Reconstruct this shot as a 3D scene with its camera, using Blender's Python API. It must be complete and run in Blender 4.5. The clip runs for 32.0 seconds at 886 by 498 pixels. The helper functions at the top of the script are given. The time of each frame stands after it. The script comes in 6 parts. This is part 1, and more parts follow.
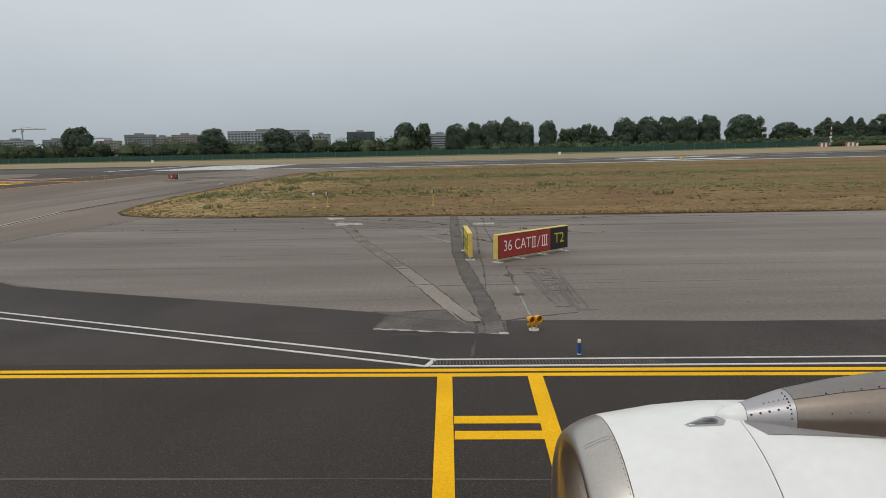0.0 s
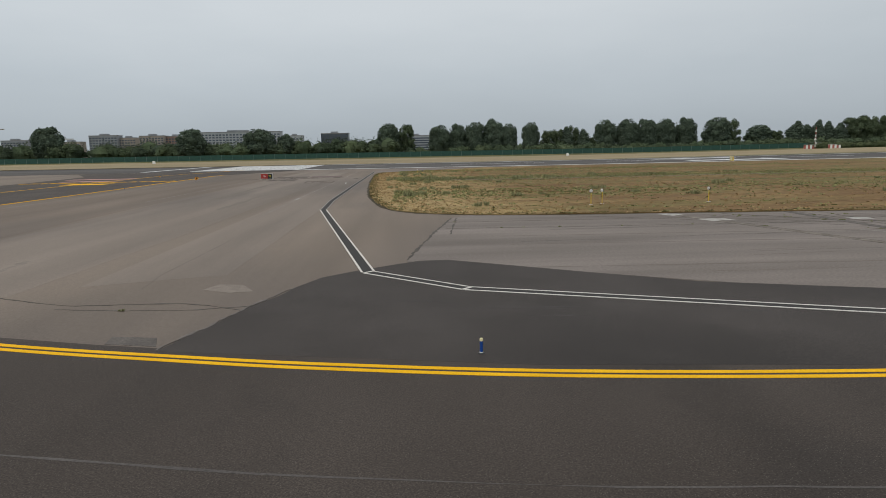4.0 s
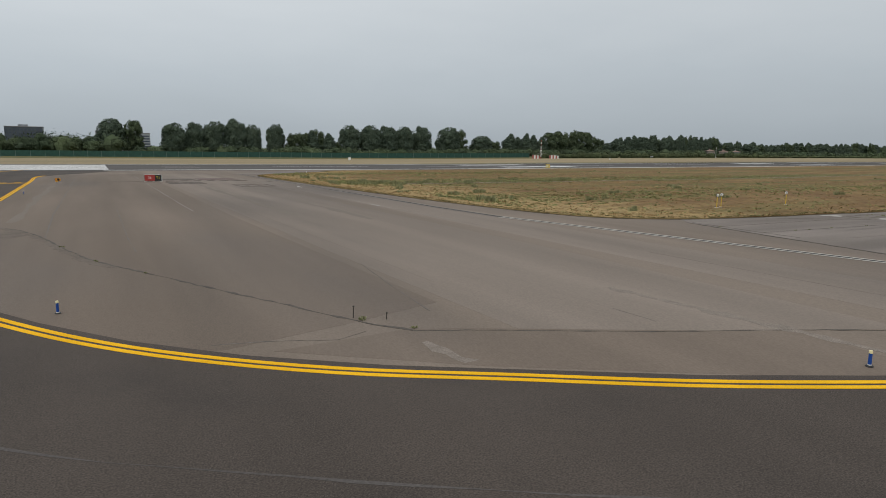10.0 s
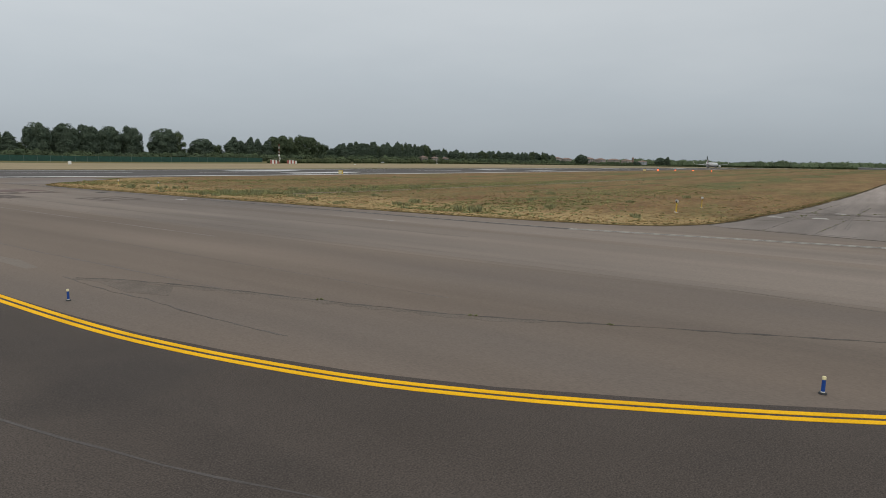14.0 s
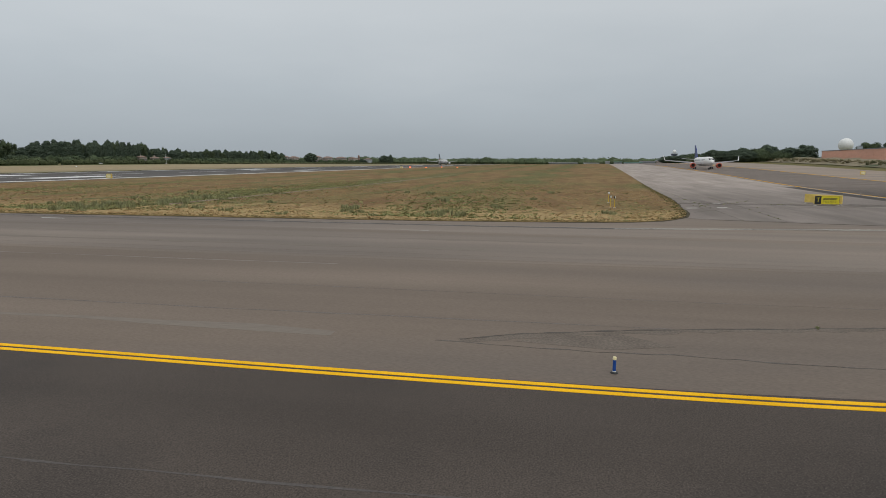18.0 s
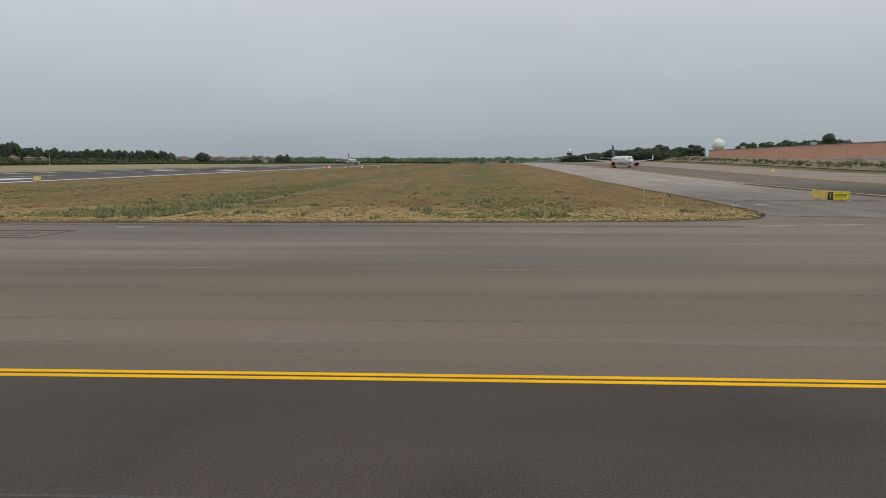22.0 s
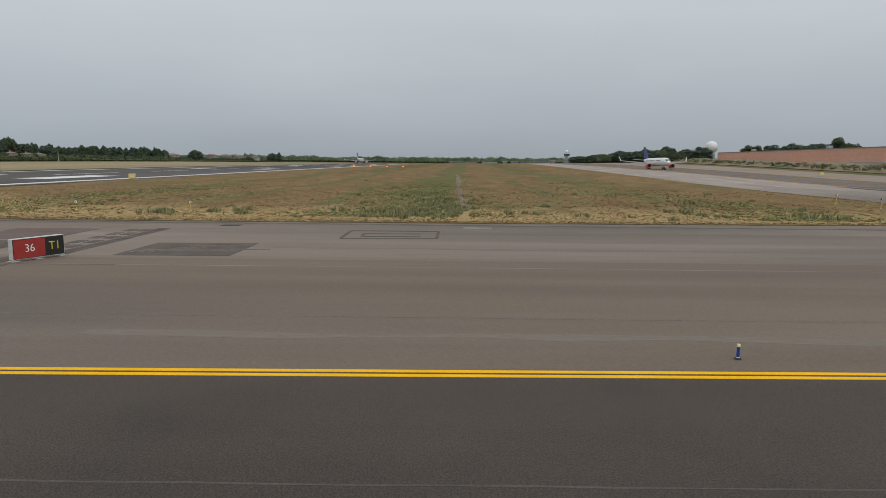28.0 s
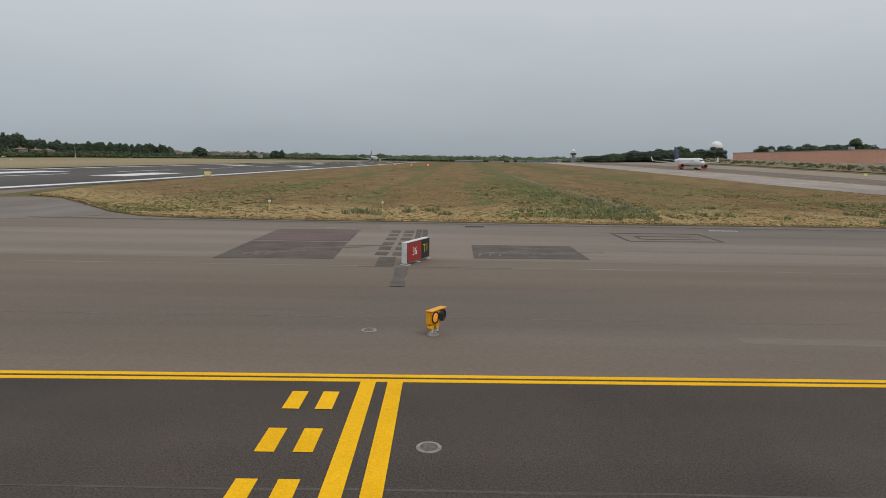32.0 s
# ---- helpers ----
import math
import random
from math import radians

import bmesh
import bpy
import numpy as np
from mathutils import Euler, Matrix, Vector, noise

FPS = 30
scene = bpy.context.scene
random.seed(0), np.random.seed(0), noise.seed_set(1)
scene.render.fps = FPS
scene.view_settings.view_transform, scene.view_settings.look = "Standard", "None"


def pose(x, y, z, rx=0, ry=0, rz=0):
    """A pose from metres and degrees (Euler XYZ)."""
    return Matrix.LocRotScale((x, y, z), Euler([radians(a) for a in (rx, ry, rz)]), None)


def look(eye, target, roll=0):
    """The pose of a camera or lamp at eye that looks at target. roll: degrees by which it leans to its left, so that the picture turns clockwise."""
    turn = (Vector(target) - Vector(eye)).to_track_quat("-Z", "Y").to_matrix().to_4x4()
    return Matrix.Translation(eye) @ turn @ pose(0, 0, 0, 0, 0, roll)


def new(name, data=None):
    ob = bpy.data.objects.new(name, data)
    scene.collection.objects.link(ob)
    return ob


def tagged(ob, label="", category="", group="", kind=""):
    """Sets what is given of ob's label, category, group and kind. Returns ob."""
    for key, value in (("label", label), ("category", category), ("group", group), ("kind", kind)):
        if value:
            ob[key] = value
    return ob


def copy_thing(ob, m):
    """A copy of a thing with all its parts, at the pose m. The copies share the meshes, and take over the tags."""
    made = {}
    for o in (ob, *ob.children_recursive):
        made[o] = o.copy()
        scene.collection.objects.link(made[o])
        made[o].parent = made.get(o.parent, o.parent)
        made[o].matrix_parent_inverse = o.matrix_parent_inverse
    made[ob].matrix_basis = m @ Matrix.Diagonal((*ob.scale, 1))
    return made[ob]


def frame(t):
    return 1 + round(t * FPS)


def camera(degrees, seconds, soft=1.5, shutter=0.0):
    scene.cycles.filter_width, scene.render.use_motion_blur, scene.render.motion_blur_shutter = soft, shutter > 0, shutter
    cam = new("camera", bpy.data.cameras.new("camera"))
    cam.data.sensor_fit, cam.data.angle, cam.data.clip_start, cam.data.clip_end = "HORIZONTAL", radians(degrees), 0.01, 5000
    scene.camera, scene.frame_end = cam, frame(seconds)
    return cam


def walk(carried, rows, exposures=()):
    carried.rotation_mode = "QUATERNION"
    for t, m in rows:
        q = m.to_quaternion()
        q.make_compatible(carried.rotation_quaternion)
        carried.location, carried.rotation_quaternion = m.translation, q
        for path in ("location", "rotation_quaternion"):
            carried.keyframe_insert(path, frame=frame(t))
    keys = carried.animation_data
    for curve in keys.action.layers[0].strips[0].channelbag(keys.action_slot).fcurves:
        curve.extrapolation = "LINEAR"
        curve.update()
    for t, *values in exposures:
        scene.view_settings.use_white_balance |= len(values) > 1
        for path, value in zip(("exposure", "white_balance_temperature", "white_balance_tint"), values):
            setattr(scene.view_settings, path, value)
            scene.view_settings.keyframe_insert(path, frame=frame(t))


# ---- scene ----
cam = camera(69.98, 32.0, soft=0.7)
PATH = [
    (0.0, pose(0.003, 0.361, 4.50, 81.038, 1.149, -0.002)),
    (0.5, pose(-3.410, 0.540, 4.50, 81.043, 1.120, -0.115)),
    (1.0, pose(-6.706, 0.670, 4.50, 81.080, 1.131, -0.196)),
    (1.5, pose(-9.890, 0.830, 4.50, 81.132, 1.183, -0.365)),
    (2.0, pose(-12.930, 0.970, 4.50, 81.162, 1.185, -0.664)),
    (2.5, pose(-16.016, 1.170, 4.50, 81.144, 1.169, -1.068)),
    (4.5, pose(-27.920, 2.480, 4.50, 81.155, 1.015, -4.750)),
    (5.0, pose(-30.808, 3.077, 4.50, 81.149, 0.970, -6.201)),
    (5.5, pose(-33.649, 3.743, 4.50, 81.146, 0.896, -7.857)),
    (6.0, pose(-36.402, 4.404, 4.50, 81.176, 0.816, -9.717)),
    (6.5, pose(-39.129, 5.213, 4.50, 81.184, 0.741, -11.704)),
    (7.0, pose(-41.795, 6.192, 4.50, 81.186, 0.688, -13.812)),
    (7.5, pose(-44.437, 7.283, 4.50, 81.184, 0.610, -16.148)),
    (8.0, pose(-47.010, 8.525, 4.50, 81.190, 0.466, -18.513)),
    (8.5, pose(-49.549, 9.904, 4.50, 81.212, 0.240, -20.967)),
    (9.0, pose(-52.053, 11.426, 4.50, 81.249, -0.032, -23.434)),
    (9.5, pose(-54.506, 13.081, 4.50, 81.296, -0.283, -26.011)),
    (10.0, pose(-56.940, 14.835, 4.50, 81.384, -0.511, -28.669)),
    (10.5, pose(-59.308, 16.652, 4.50, 81.505, -0.705, -31.437)),
    (11.0, pose(-61.597, 18.687, 4.50, 81.632, -0.878, -34.360)),
    (11.5, pose(-63.809, 20.860, 4.50, 81.778, -1.037, -37.423)),
    (12.0, pose(-65.911, 23.218, 4.50, 81.909, -1.135, -40.629)),
    (12.5, pose(-67.855, 25.730, 4.50, 82.013, -1.173, -43.864)),
    (13.0, pose(-69.637, 28.404, 4.50, 82.065, -1.140, -47.239)),
    (13.5, pose(-71.226, 31.257, 4.50, 82.104, -1.075, -50.847)),
    (14.0, pose(-72.564, 34.141, 4.50, 82.153, -1.024, -54.436)),
    (14.5, pose(-73.694, 36.996, 4.50, 82.206, -0.978, -57.882)),
    (16.5, pose(-76.449, 48.162, 4.50, 82.258, -0.547, -70.838)),
    (17.0, pose(-76.847, 50.832, 4.50, 82.292, -0.498, -73.795)),
    (17.5, pose(-77.163, 53.479, 4.50, 82.301, -0.441, -76.670)),
    (18.0, pose(-77.333, 56.022, 4.50, 82.292, -0.312, -79.076)),
    (18.5, pose(-77.444, 58.481, 4.50, 82.278, -0.132, -81.179)),
    (19.0, pose(-77.530, 60.769, 4.50, 82.279, 0.050, -82.945)),
    (19.5, pose(-77.598, 63.012, 4.50, 82.267, 0.198, -84.457)),
    (20.0, pose(-77.613, 65.170, 4.50, 82.266, 0.257, -85.747)),
    (20.5, pose(-77.613, 67.249, 4.50, 82.255, 0.242, -86.767)),
    (21.0, pose(-77.573, 69.255, 4.50, 82.265, 0.150, -87.558)),
    (21.5, pose(-77.510, 71.178, 4.50, 82.270, 0.022, -88.108)),
    (22.0, pose(-77.466, 73.116, 4.50, 82.277, -0.105, -88.514)),
    (22.5, pose(-77.467, 75.104, 4.50, 82.284, -0.214, -88.794)),
    (23.0, pose(-77.500, 77.146, 4.50, 82.291, -0.310, -88.996)),
    (23.5, pose(-77.532, 79.218, 4.50, 82.310, -0.402, -89.160)),
    (24.0, pose(-77.581, 81.284, 4.50, 82.310, -0.480, -89.268)),
    (24.5, pose(-77.640, 83.368, 4.50, 82.328, -0.582, -89.322)),
    (26.5, pose(-77.956, 91.920, 4.50, 82.338, -0.537, -89.583)),
    (27.0, pose(-77.934, 94.114, 4.50, 82.326, -0.582, -89.643)),
    (27.5, pose(-77.892, 96.321, 4.50, 82.297, -0.608, -89.707)),
    (28.0, pose(-77.826, 98.562, 4.50, 82.261, -0.613, -89.856)),
    (28.5, pose(-77.839, 100.811, 4.50, 82.265, -0.643, -89.838)),
    (29.0, pose(-77.797, 102.937, 4.50, 82.273, -0.695, -89.911)),
    (29.5, pose(-77.726, 105.004, 4.50, 82.265, -0.745, -89.977)),
    (30.0, pose(-77.657, 107.075, 4.50, 82.237, -0.783, -89.992)),
    (30.5, pose(-77.620, 109.206, 4.50, 82.194, -0.810, -90.107)),
    (31.0, pose(-77.603, 111.393, 4.50, 82.155, -0.845, -90.185)),
    (31.5, pose(-77.601, 113.618, 4.50, 82.133, -0.900, -90.137)),
    (32.0, pose(-77.609, 115.859, 4.50, 82.110, -0.960, -90.045)),
]
walk(cam, PATH)

# ---- world, sun and sky ----
world = bpy.data.worlds.new("overcast_sky")
scene.world = world
world.use_nodes = True
wn, wl = world.node_tree.nodes, world.node_tree.links
wn.clear()


def wnode(kind, **values):
    n = wn.new(kind)
    for key, value in values.items():
        n.inputs[key].default_value = value
    return n


sky = wn.new("ShaderNodeTexSky")
sky.sky_type, sky.sun_disc = "NISHITA", False
sky.sun_elevation, sky.sun_rotation = radians(58), radians(200)
sky.dust_density = 4.0
grey_sky = wnode("ShaderNodeHueSaturation", Saturation=0.12, Value=1.0)
wl.new(sky.outputs[0], grey_sky.inputs["Color"])
sky_low = wn.new("ShaderNodeMix")
sky_low.data_type = "RGBA"
sky_low.inputs[0].default_value = 0.10
wl.new(grey_sky.outputs[0], sky_low.inputs[6])
coords = wn.new("ShaderNodeTexCoord")
split = wn.new("ShaderNodeSeparateXYZ")
wl.new(coords.outputs["Generated"], split.inputs[0])
clouds = wnode("ShaderNodeTexNoise", Scale=2.2, Detail=5.0, Roughness=0.55)
stretch = wn.new("ShaderNodeMapping")
stretch.inputs["Scale"].default_value = (1.0, 1.0, 3.5)
wl.new(coords.outputs["Generated"], stretch.inputs[0])
wl.new(stretch.outputs[0], clouds.inputs["Vector"])
layer = wn.new("ShaderNodeMath")
layer.operation = "MULTIPLY_ADD"
layer.inputs[1].default_value = 0.13
wl.new(clouds.outputs[0], layer.inputs[0])
wl.new(split.outputs["Z"], layer.inputs[2])
ramp = wn.new("ShaderNodeValToRGB")
ramp.color_ramp.elements[0].position, ramp.color_ramp.elements[0].color = 0.0, (0.338, 0.385, 0.428, 1)
ramp.color_ramp.elements[1].position, ramp.color_ramp.elements[1].color = 1.0, (0.74, 0.76, 0.775, 1)
for at, colour in ((0.06, (0.356, 0.402, 0.440, 1)), (0.17, (0.430, 0.482, 0.524, 1)), (0.28, (0.545, 0.590, 0.625, 1)), (0.5, (0.60, 0.63, 0.65, 1))):
    e = ramp.color_ramp.elements.new(at)
    e.color = colour
wl.new(layer.outputs[0], ramp.inputs[0])
back = wnode("ShaderNodeBackground", Strength=1.0)
sky_mix = wn.new("ShaderNodeMix")
sky_mix.data_type, sky_mix.blend_type = "RGBA", "ADD"
sky_mix.inputs[0].default_value = 0.02
wl.new(ramp.outputs[0], sky_mix.inputs[6])
wl.new(grey_sky.outputs[0], sky_mix.inputs[7])
tilt = wn.new("ShaderNodeVectorMath")
tilt.operation = "DOT_PRODUCT"
tilt.inputs[1].default_value = (-0.06, 0.05, 0.0)
wl.new(coords.outputs["Generated"], tilt.inputs[0])
gain = wn.new("ShaderNodeMath")
gain.operation = "ADD"
gain.inputs[1].default_value = 0.935
wl.new(tilt.outputs["Value"], gain.inputs[0])
wl.new(sky_mix.outputs[2], back.inputs["Color"])
wl.new(gain.outputs[0], back.inputs["Strength"])
wl.new(back.outputs[0], wn.new("ShaderNodeOutputWorld").inputs[0])

sun = new("sun", bpy.data.lights.new("sun", "SUN"))
sun.data.energy, sun.data.angle, sun.data.color = 0.65, radians(25), (1.0, 0.96, 0.9)
sun.matrix_world = look((-60, -40, 120), (0, 0, 0))

# ---- materials ----


def material(name, dark, light, scale=0.3, fine=20.0, rough=0.85, bump=0.0, metal=0.0, fine_mix=0.35, stretch=(1, 1, 1), island=0.0, coords="Position", third=None, third_scale=0.05, x_tones=None, gloss=0.5, grain=None, straw=None, speck=None):
    """Two colours mixed by a broad noise, broken by a fine one; a third colour may lie in large blotches over them."""
    m = bpy.data.materials.new(name)
    m.use_nodes = True
    n, l = m.node_tree.nodes, m.node_tree.links
    shader = n["Principled BSDF"]
    if coords == "Position":
        source = n.new("ShaderNodeNewGeometry").outputs["Position"]
    else:
        source = n.new("ShaderNodeTexCoord").outputs["Object"]
    mapping = n.new("ShaderNodeMapping")
    mapping.inputs["Scale"].default_value = stretch
    l.new(source, mapping.inputs[0])

    def noise_at(size, detail=4.0):
        tex = n.new("ShaderNodeTexNoise")
        tex.inputs["Scale"].default_value, tex.inputs["Detail"].default_value = size, detail
        l.new(mapping.outputs[0], tex.inputs["Vector"])
        return tex.outputs[0]

    def spread(value, low, high):
        r = n.new("ShaderNodeMapRange")
        r.inputs[1].default_value, r.inputs[2].default_value = low, high
        l.new(value, r.inputs[0])
        return r.outputs[0]

    def mixed(fac, a, b):
        mix = n.new("ShaderNodeMix")
        mix.data_type = "RGBA"
        for socket, value in ((mix.inputs[0], fac), (mix.inputs[6], a), (mix.inputs[7], b)):
            if isinstance(value, (tuple, float)):
                socket.default_value = (*value, 1) if isinstance(value, tuple) else value
            else:
                l.new(value, socket)
        return mix.outputs[2]

    broad = spread(noise_at(scale), 0.32, 0.68)
    colour = mixed(broad, dark, light)
    if third:
        colour = mixed(spread(noise_at(third_scale, 5.0), 0.5, 0.68), colour, third)
    if x_tones:
        # newer, blacker asphalt round the second entry; far paling paints in grazing-view haze
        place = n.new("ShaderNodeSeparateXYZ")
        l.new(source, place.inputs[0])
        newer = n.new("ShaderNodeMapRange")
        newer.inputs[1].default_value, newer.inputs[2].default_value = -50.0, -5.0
        newer.inputs[3].default_value, newer.inputs[4].default_value = 1.0, x_tones[0]
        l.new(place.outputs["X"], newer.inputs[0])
        far_haze = n.new("ShaderNodeMapRange")
        far_haze.inputs[1].default_value, far_haze.inputs[2].default_value = 12.0, 70.0
        far_haze.inputs[3].default_value, far_haze.inputs[4].default_value = 1.0, x_tones[1]
        l.new(place.outputs["X"], far_haze.inputs[0])
        x_gain = n.new("ShaderNodeMath")
        x_gain.operation = "MULTIPLY"
        l.new(newer.outputs[0], x_gain.inputs[0])
        l.new(far_haze.outputs[0], x_gain.inputs[1])
        x_toned = n.new("ShaderNodeHueSaturation")
        l.new(x_gain.outputs[0], x_toned.inputs["Value"])
        l.new(colour, x_toned.inputs["Color"])
        colour = x_toned.outputs[0]
    if straw:
        # dry straw along the western rim, ragged towards the inside
        place = n.new("ShaderNodeSeparateXYZ")
        l.new(source, place.inputs[0])
        slant = n.new("ShaderNodeMapRange")
        slant.inputs[1].default_value, slant.inputs[2].default_value = 136.0, 166.0
        slant.inputs[3].default_value, slant.inputs[4].default_value = 0.0, -27.0
        l.new(place.outputs["Y"], slant.inputs[0])
        deep_in = n.new("ShaderNodeMath")
        deep_in.operation = "ADD"
        l.new(place.outputs["X"], deep_in.inputs[0])
        l.new(slant.outputs[0], deep_in.inputs[1])
        ragged = n.new("ShaderNodeMath")
        ragged.operation = "MULTIPLY_ADD"
        ragged.inputs[1].default_value = 26.0
        l.new(noise_at(0.35, 5.0), ragged.inputs[0])
        l.new(deep_in.outputs[0], ragged.inputs[2])
        colour = mixed(spread(ragged.outputs[0], 1.5, -9.0), colour, straw)
    small = noise_at(fine, 3.0)
    if grain:
        # faint long wear streaks along the way of travel
        turned = n.new("ShaderNodeMapping")
        turned.inputs["Scale"].default_value = grain
        l.new(source, turned.inputs[0])
        worn = n.new("ShaderNodeTexNoise")
        worn.inputs["Scale"].default_value, worn.inputs["Detail"].default_value = 1.0, 6.0
        l.new(turned.outputs[0], worn.inputs["Vector"])
        tone = n.new("ShaderNodeMapRange")
        tone.inputs[1].default_value, tone.inputs[2].default_value = 0.3, 0.7
        tone.inputs[3].default_value, tone.inputs[4].default_value = 0.86, 1.13
        l.new(worn.outputs[0], tone.inputs[0])
        drawn = n.new("ShaderNodeHueSaturation")
        l.new(tone.outputs[0], drawn.inputs["Value"])
        l.new(colour, drawn.inputs["Color"])
        colour = drawn.outputs[0]
    shade = n.new("ShaderNodeHueSaturation")
    gain = n.new("ShaderNodeMapRange")
    gain.inputs[1].default_value, gain.inputs[2].default_value = 0.25, 0.75
    gain.inputs[3].default_value, gain.inputs[4].default_value = 1 - fine_mix, 1 + fine_mix
    l.new(small, gain.inputs[0])
    value = gain.outputs[0]
    if island:
        geo = n.new("ShaderNodeNewGeometry")
        wide = n.new("ShaderNodeMapRange")
        wide.inputs[3].default_value, wide.inputs[4].default_value = 1 - island, 1 + island
        l.new(geo.outputs["Random Per Island"], wide.inputs[0])
        both = n.new("ShaderNodeMath")
        both.operation = "MULTIPLY"
        l.new(value, both.inputs[0])
        l.new(wide.outputs[0], both.inputs[1])
        value = both.outputs[0]
    l.new(value, shade.inputs["Value"])
    l.new(colour, shade.inputs["Color"])
    tint = shade.outputs[0]
    if speck:
        # loose pale and dark aggregate showing in the surface
        for size, least, chip in speck:
            cells = n.new("ShaderNodeTexVoronoi")
            cells.inputs["Scale"].default_value = size
            l.new(source, cells.inputs["Vector"])
            near = n.new("ShaderNodeMapRange")
            near.inputs[1].default_value, near.inputs[2].default_value = 0.34, 0.20
            l.new(cells.outputs["Distance"], near.inputs[0])
            some = n.new("ShaderNodeMath")
            some.operation = "GREATER_THAN"
            some.inputs[1].default_value = least
            l.new(cells.outputs["Color"], some.inputs[0])
            both = n.new("ShaderNodeMath")
            both.operation = "MULTIPLY"
            l.new(near.outputs[0], both.inputs[0])
            l.new(some.outputs[0], both.inputs[1])
            tint = mixed(both.outputs[0], tint, chip)
    l.new(tint, shader.inputs["Base Color"])
    shader.inputs["Roughness"].default_value, shader.inputs["Metallic"].default_value = rough, metal
    shader.inputs["Specular IOR Level"].default_value = gloss
    if bump:
        b = n.new("ShaderNodeBump")
        b.inputs["Strength"].default_value, b.inputs["Distance"].default_value = bump, 0.02
        l.new(small, b.inputs["Height"])
        l.new(b.outputs[0], shader.inputs["Normal"])
    return m


def plain(name, colour, rough=0.6, metal=0.0, vary=0.12, scale=3.0):
    low, high = tuple(c * (1 - vary) for c in colour), tuple(c * (1 + vary) for c in colour)
    return material(name, low, high, scale, scale * 12, rough, 0.0, metal, vary * 0.6, coords="Object")


def lamp_material(name, colour, strength):
    m = bpy.data.materials.new(name)
    m.use_nodes = True
    shader = m.node_tree.nodes["Principled BSDF"]
    shader.inputs["Base Color"].default_value = (*colour, 1)
    shader.inputs["Emission Color"].default_value = (*colour, 1)
    shader.inputs["Emission Strength"].default_value = strength
    return m


M_GRASS = material("dry_grass", (0.158, 0.094, 0.046), (0.236, 0.162, 0.074), 0.25, 3.0, 0.95, 0.0, fine_mix=0.42, stretch=(0.35, 1, 1), third=(0.135, 0.125, 0.048), third_scale=0.075, gloss=0.1, straw=(0.33, 0.24, 0.115))
M_MEADOW = material("pale_meadow", (0.115, 0.105, 0.042), (0.175, 0.145, 0.06), 0.03, 0.8, 0.95, fine_mix=0.3, third=(0.065, 0.085, 0.03), third_scale=0.012, gloss=0.1)
M_APRON = material("worn_grey_asphalt", (0.180, 0.1455, 0.117), (0.217, 0.1765, 0.143), 0.10, 34.0, 0.9, 0.04, fine_mix=0.16, stretch=(1, 0.28, 1), third=(0.150, 0.126, 0.109), third_scale=0.07, x_tones=(1.0, 1.4), gloss=0.22, grain=(0.35, 0.02, 1))
M_SHOULDER = material("pale_weathered_asphalt", (0.177, 0.152, 0.134), (0.221, 0.190, 0.170), 0.22, 26.0, 0.9, 0.06, fine_mix=0.26, stretch=(0.3, 1, 1), third=(0.158, 0.135, 0.118), third_scale=0.16, x_tones=(1.0, 1.7), gloss=0.22, grain=(0.03, 0.6, 1))
M_DARK = material("dark_new_asphalt", (0.064, 0.0518, 0.0436), (0.082, 0.0668, 0.0567), 0.12, 34.0, 0.85, 0.04, fine_mix=0.5, third=(0.0575, 0.0478, 0.0418), third_scale=0.22, x_tones=(0.60, 3.9), gloss=0.22, grain=(0.35, 0.03, 1), speck=((36.0, 0.62, (0.112, 0.098, 0.086)), (30.0, 0.55, (0.040, 0.034, 0.030))))
M_DARK_OLD = material("dark_resurfaced_asphalt", (0.048, 0.041, 0.037), (0.066, 0.057, 0.052), 0.35, 34.0, 0.86, 0.05, fine_mix=0.75, third=(0.039, 0.034, 0.031), third_scale=0.12, gloss=0.22)
M_RUNWAY = material("runway_asphalt", (0.080, 0.074, 0.070), (0.118, 0.110, 0.105), 0.02, 6.0, 0.9, fine_mix=0.15, stretch=(0.25, 1.6, 1), gloss=0.1)
M_LANE = material("slightly_paler_lane", (0.196, 0.162, 0.135), (0.233, 0.194, 0.163), 0.10, 34.0, 0.9, 0.04, fine_mix=0.16, stretch=(1, 0.28, 1), third=(0.156, 0.132, 0.114), third_scale=0.07, gloss=0.22, grain=(0.35, 0.02, 1))
M_LANE_DARK = material("slightly_darker_lane", (0.155, 0.123, 0.098), (0.184, 0.147, 0.118), 0.10, 34.0, 0.9, 0.04, fine_mix=0.16, stretch=(1, 0.28, 1), third=(0.144, 0.121, 0.104), third_scale=0.07, gloss=0.22, grain=(0.35, 0.02, 1))
M_PATCH = material("brown_patch_asphalt", (0.092, 0.075, 0.066), (0.134, 0.111, 0.098), 0.9, 18.0, 0.9, 0.1, fine_mix=0.3, gloss=0.2)
M_PATCH_RED = material("reddish_patch_asphalt", (0.102, 0.066, 0.058), (0.146, 0.098, 0.088), 0.9, 18.0, 0.9, 0.1, fine_mix=0.3, stretch=(1.5, 0.3, 1))
M_TRENCH = material("trench_fill", (0.076, 0.065, 0.057), (0.124, 0.107, 0.094), 1.2, 16.0, 0.9, 0.6, fine_mix=0.35)
M_PALE_PATCH = material("pale_concrete_patch", (0.205, 0.178, 0.150), (0.285, 0.25, 0.212), 0.35, 12.0, 0.9, 0.4, fine_mix=0.25)
M_CRACK = material("crack_with_dirt", (0.055, 0.047, 0.040), (0.100, 0.086, 0.072), 2.0, 15.0, 0.95, fine_mix=0.3)
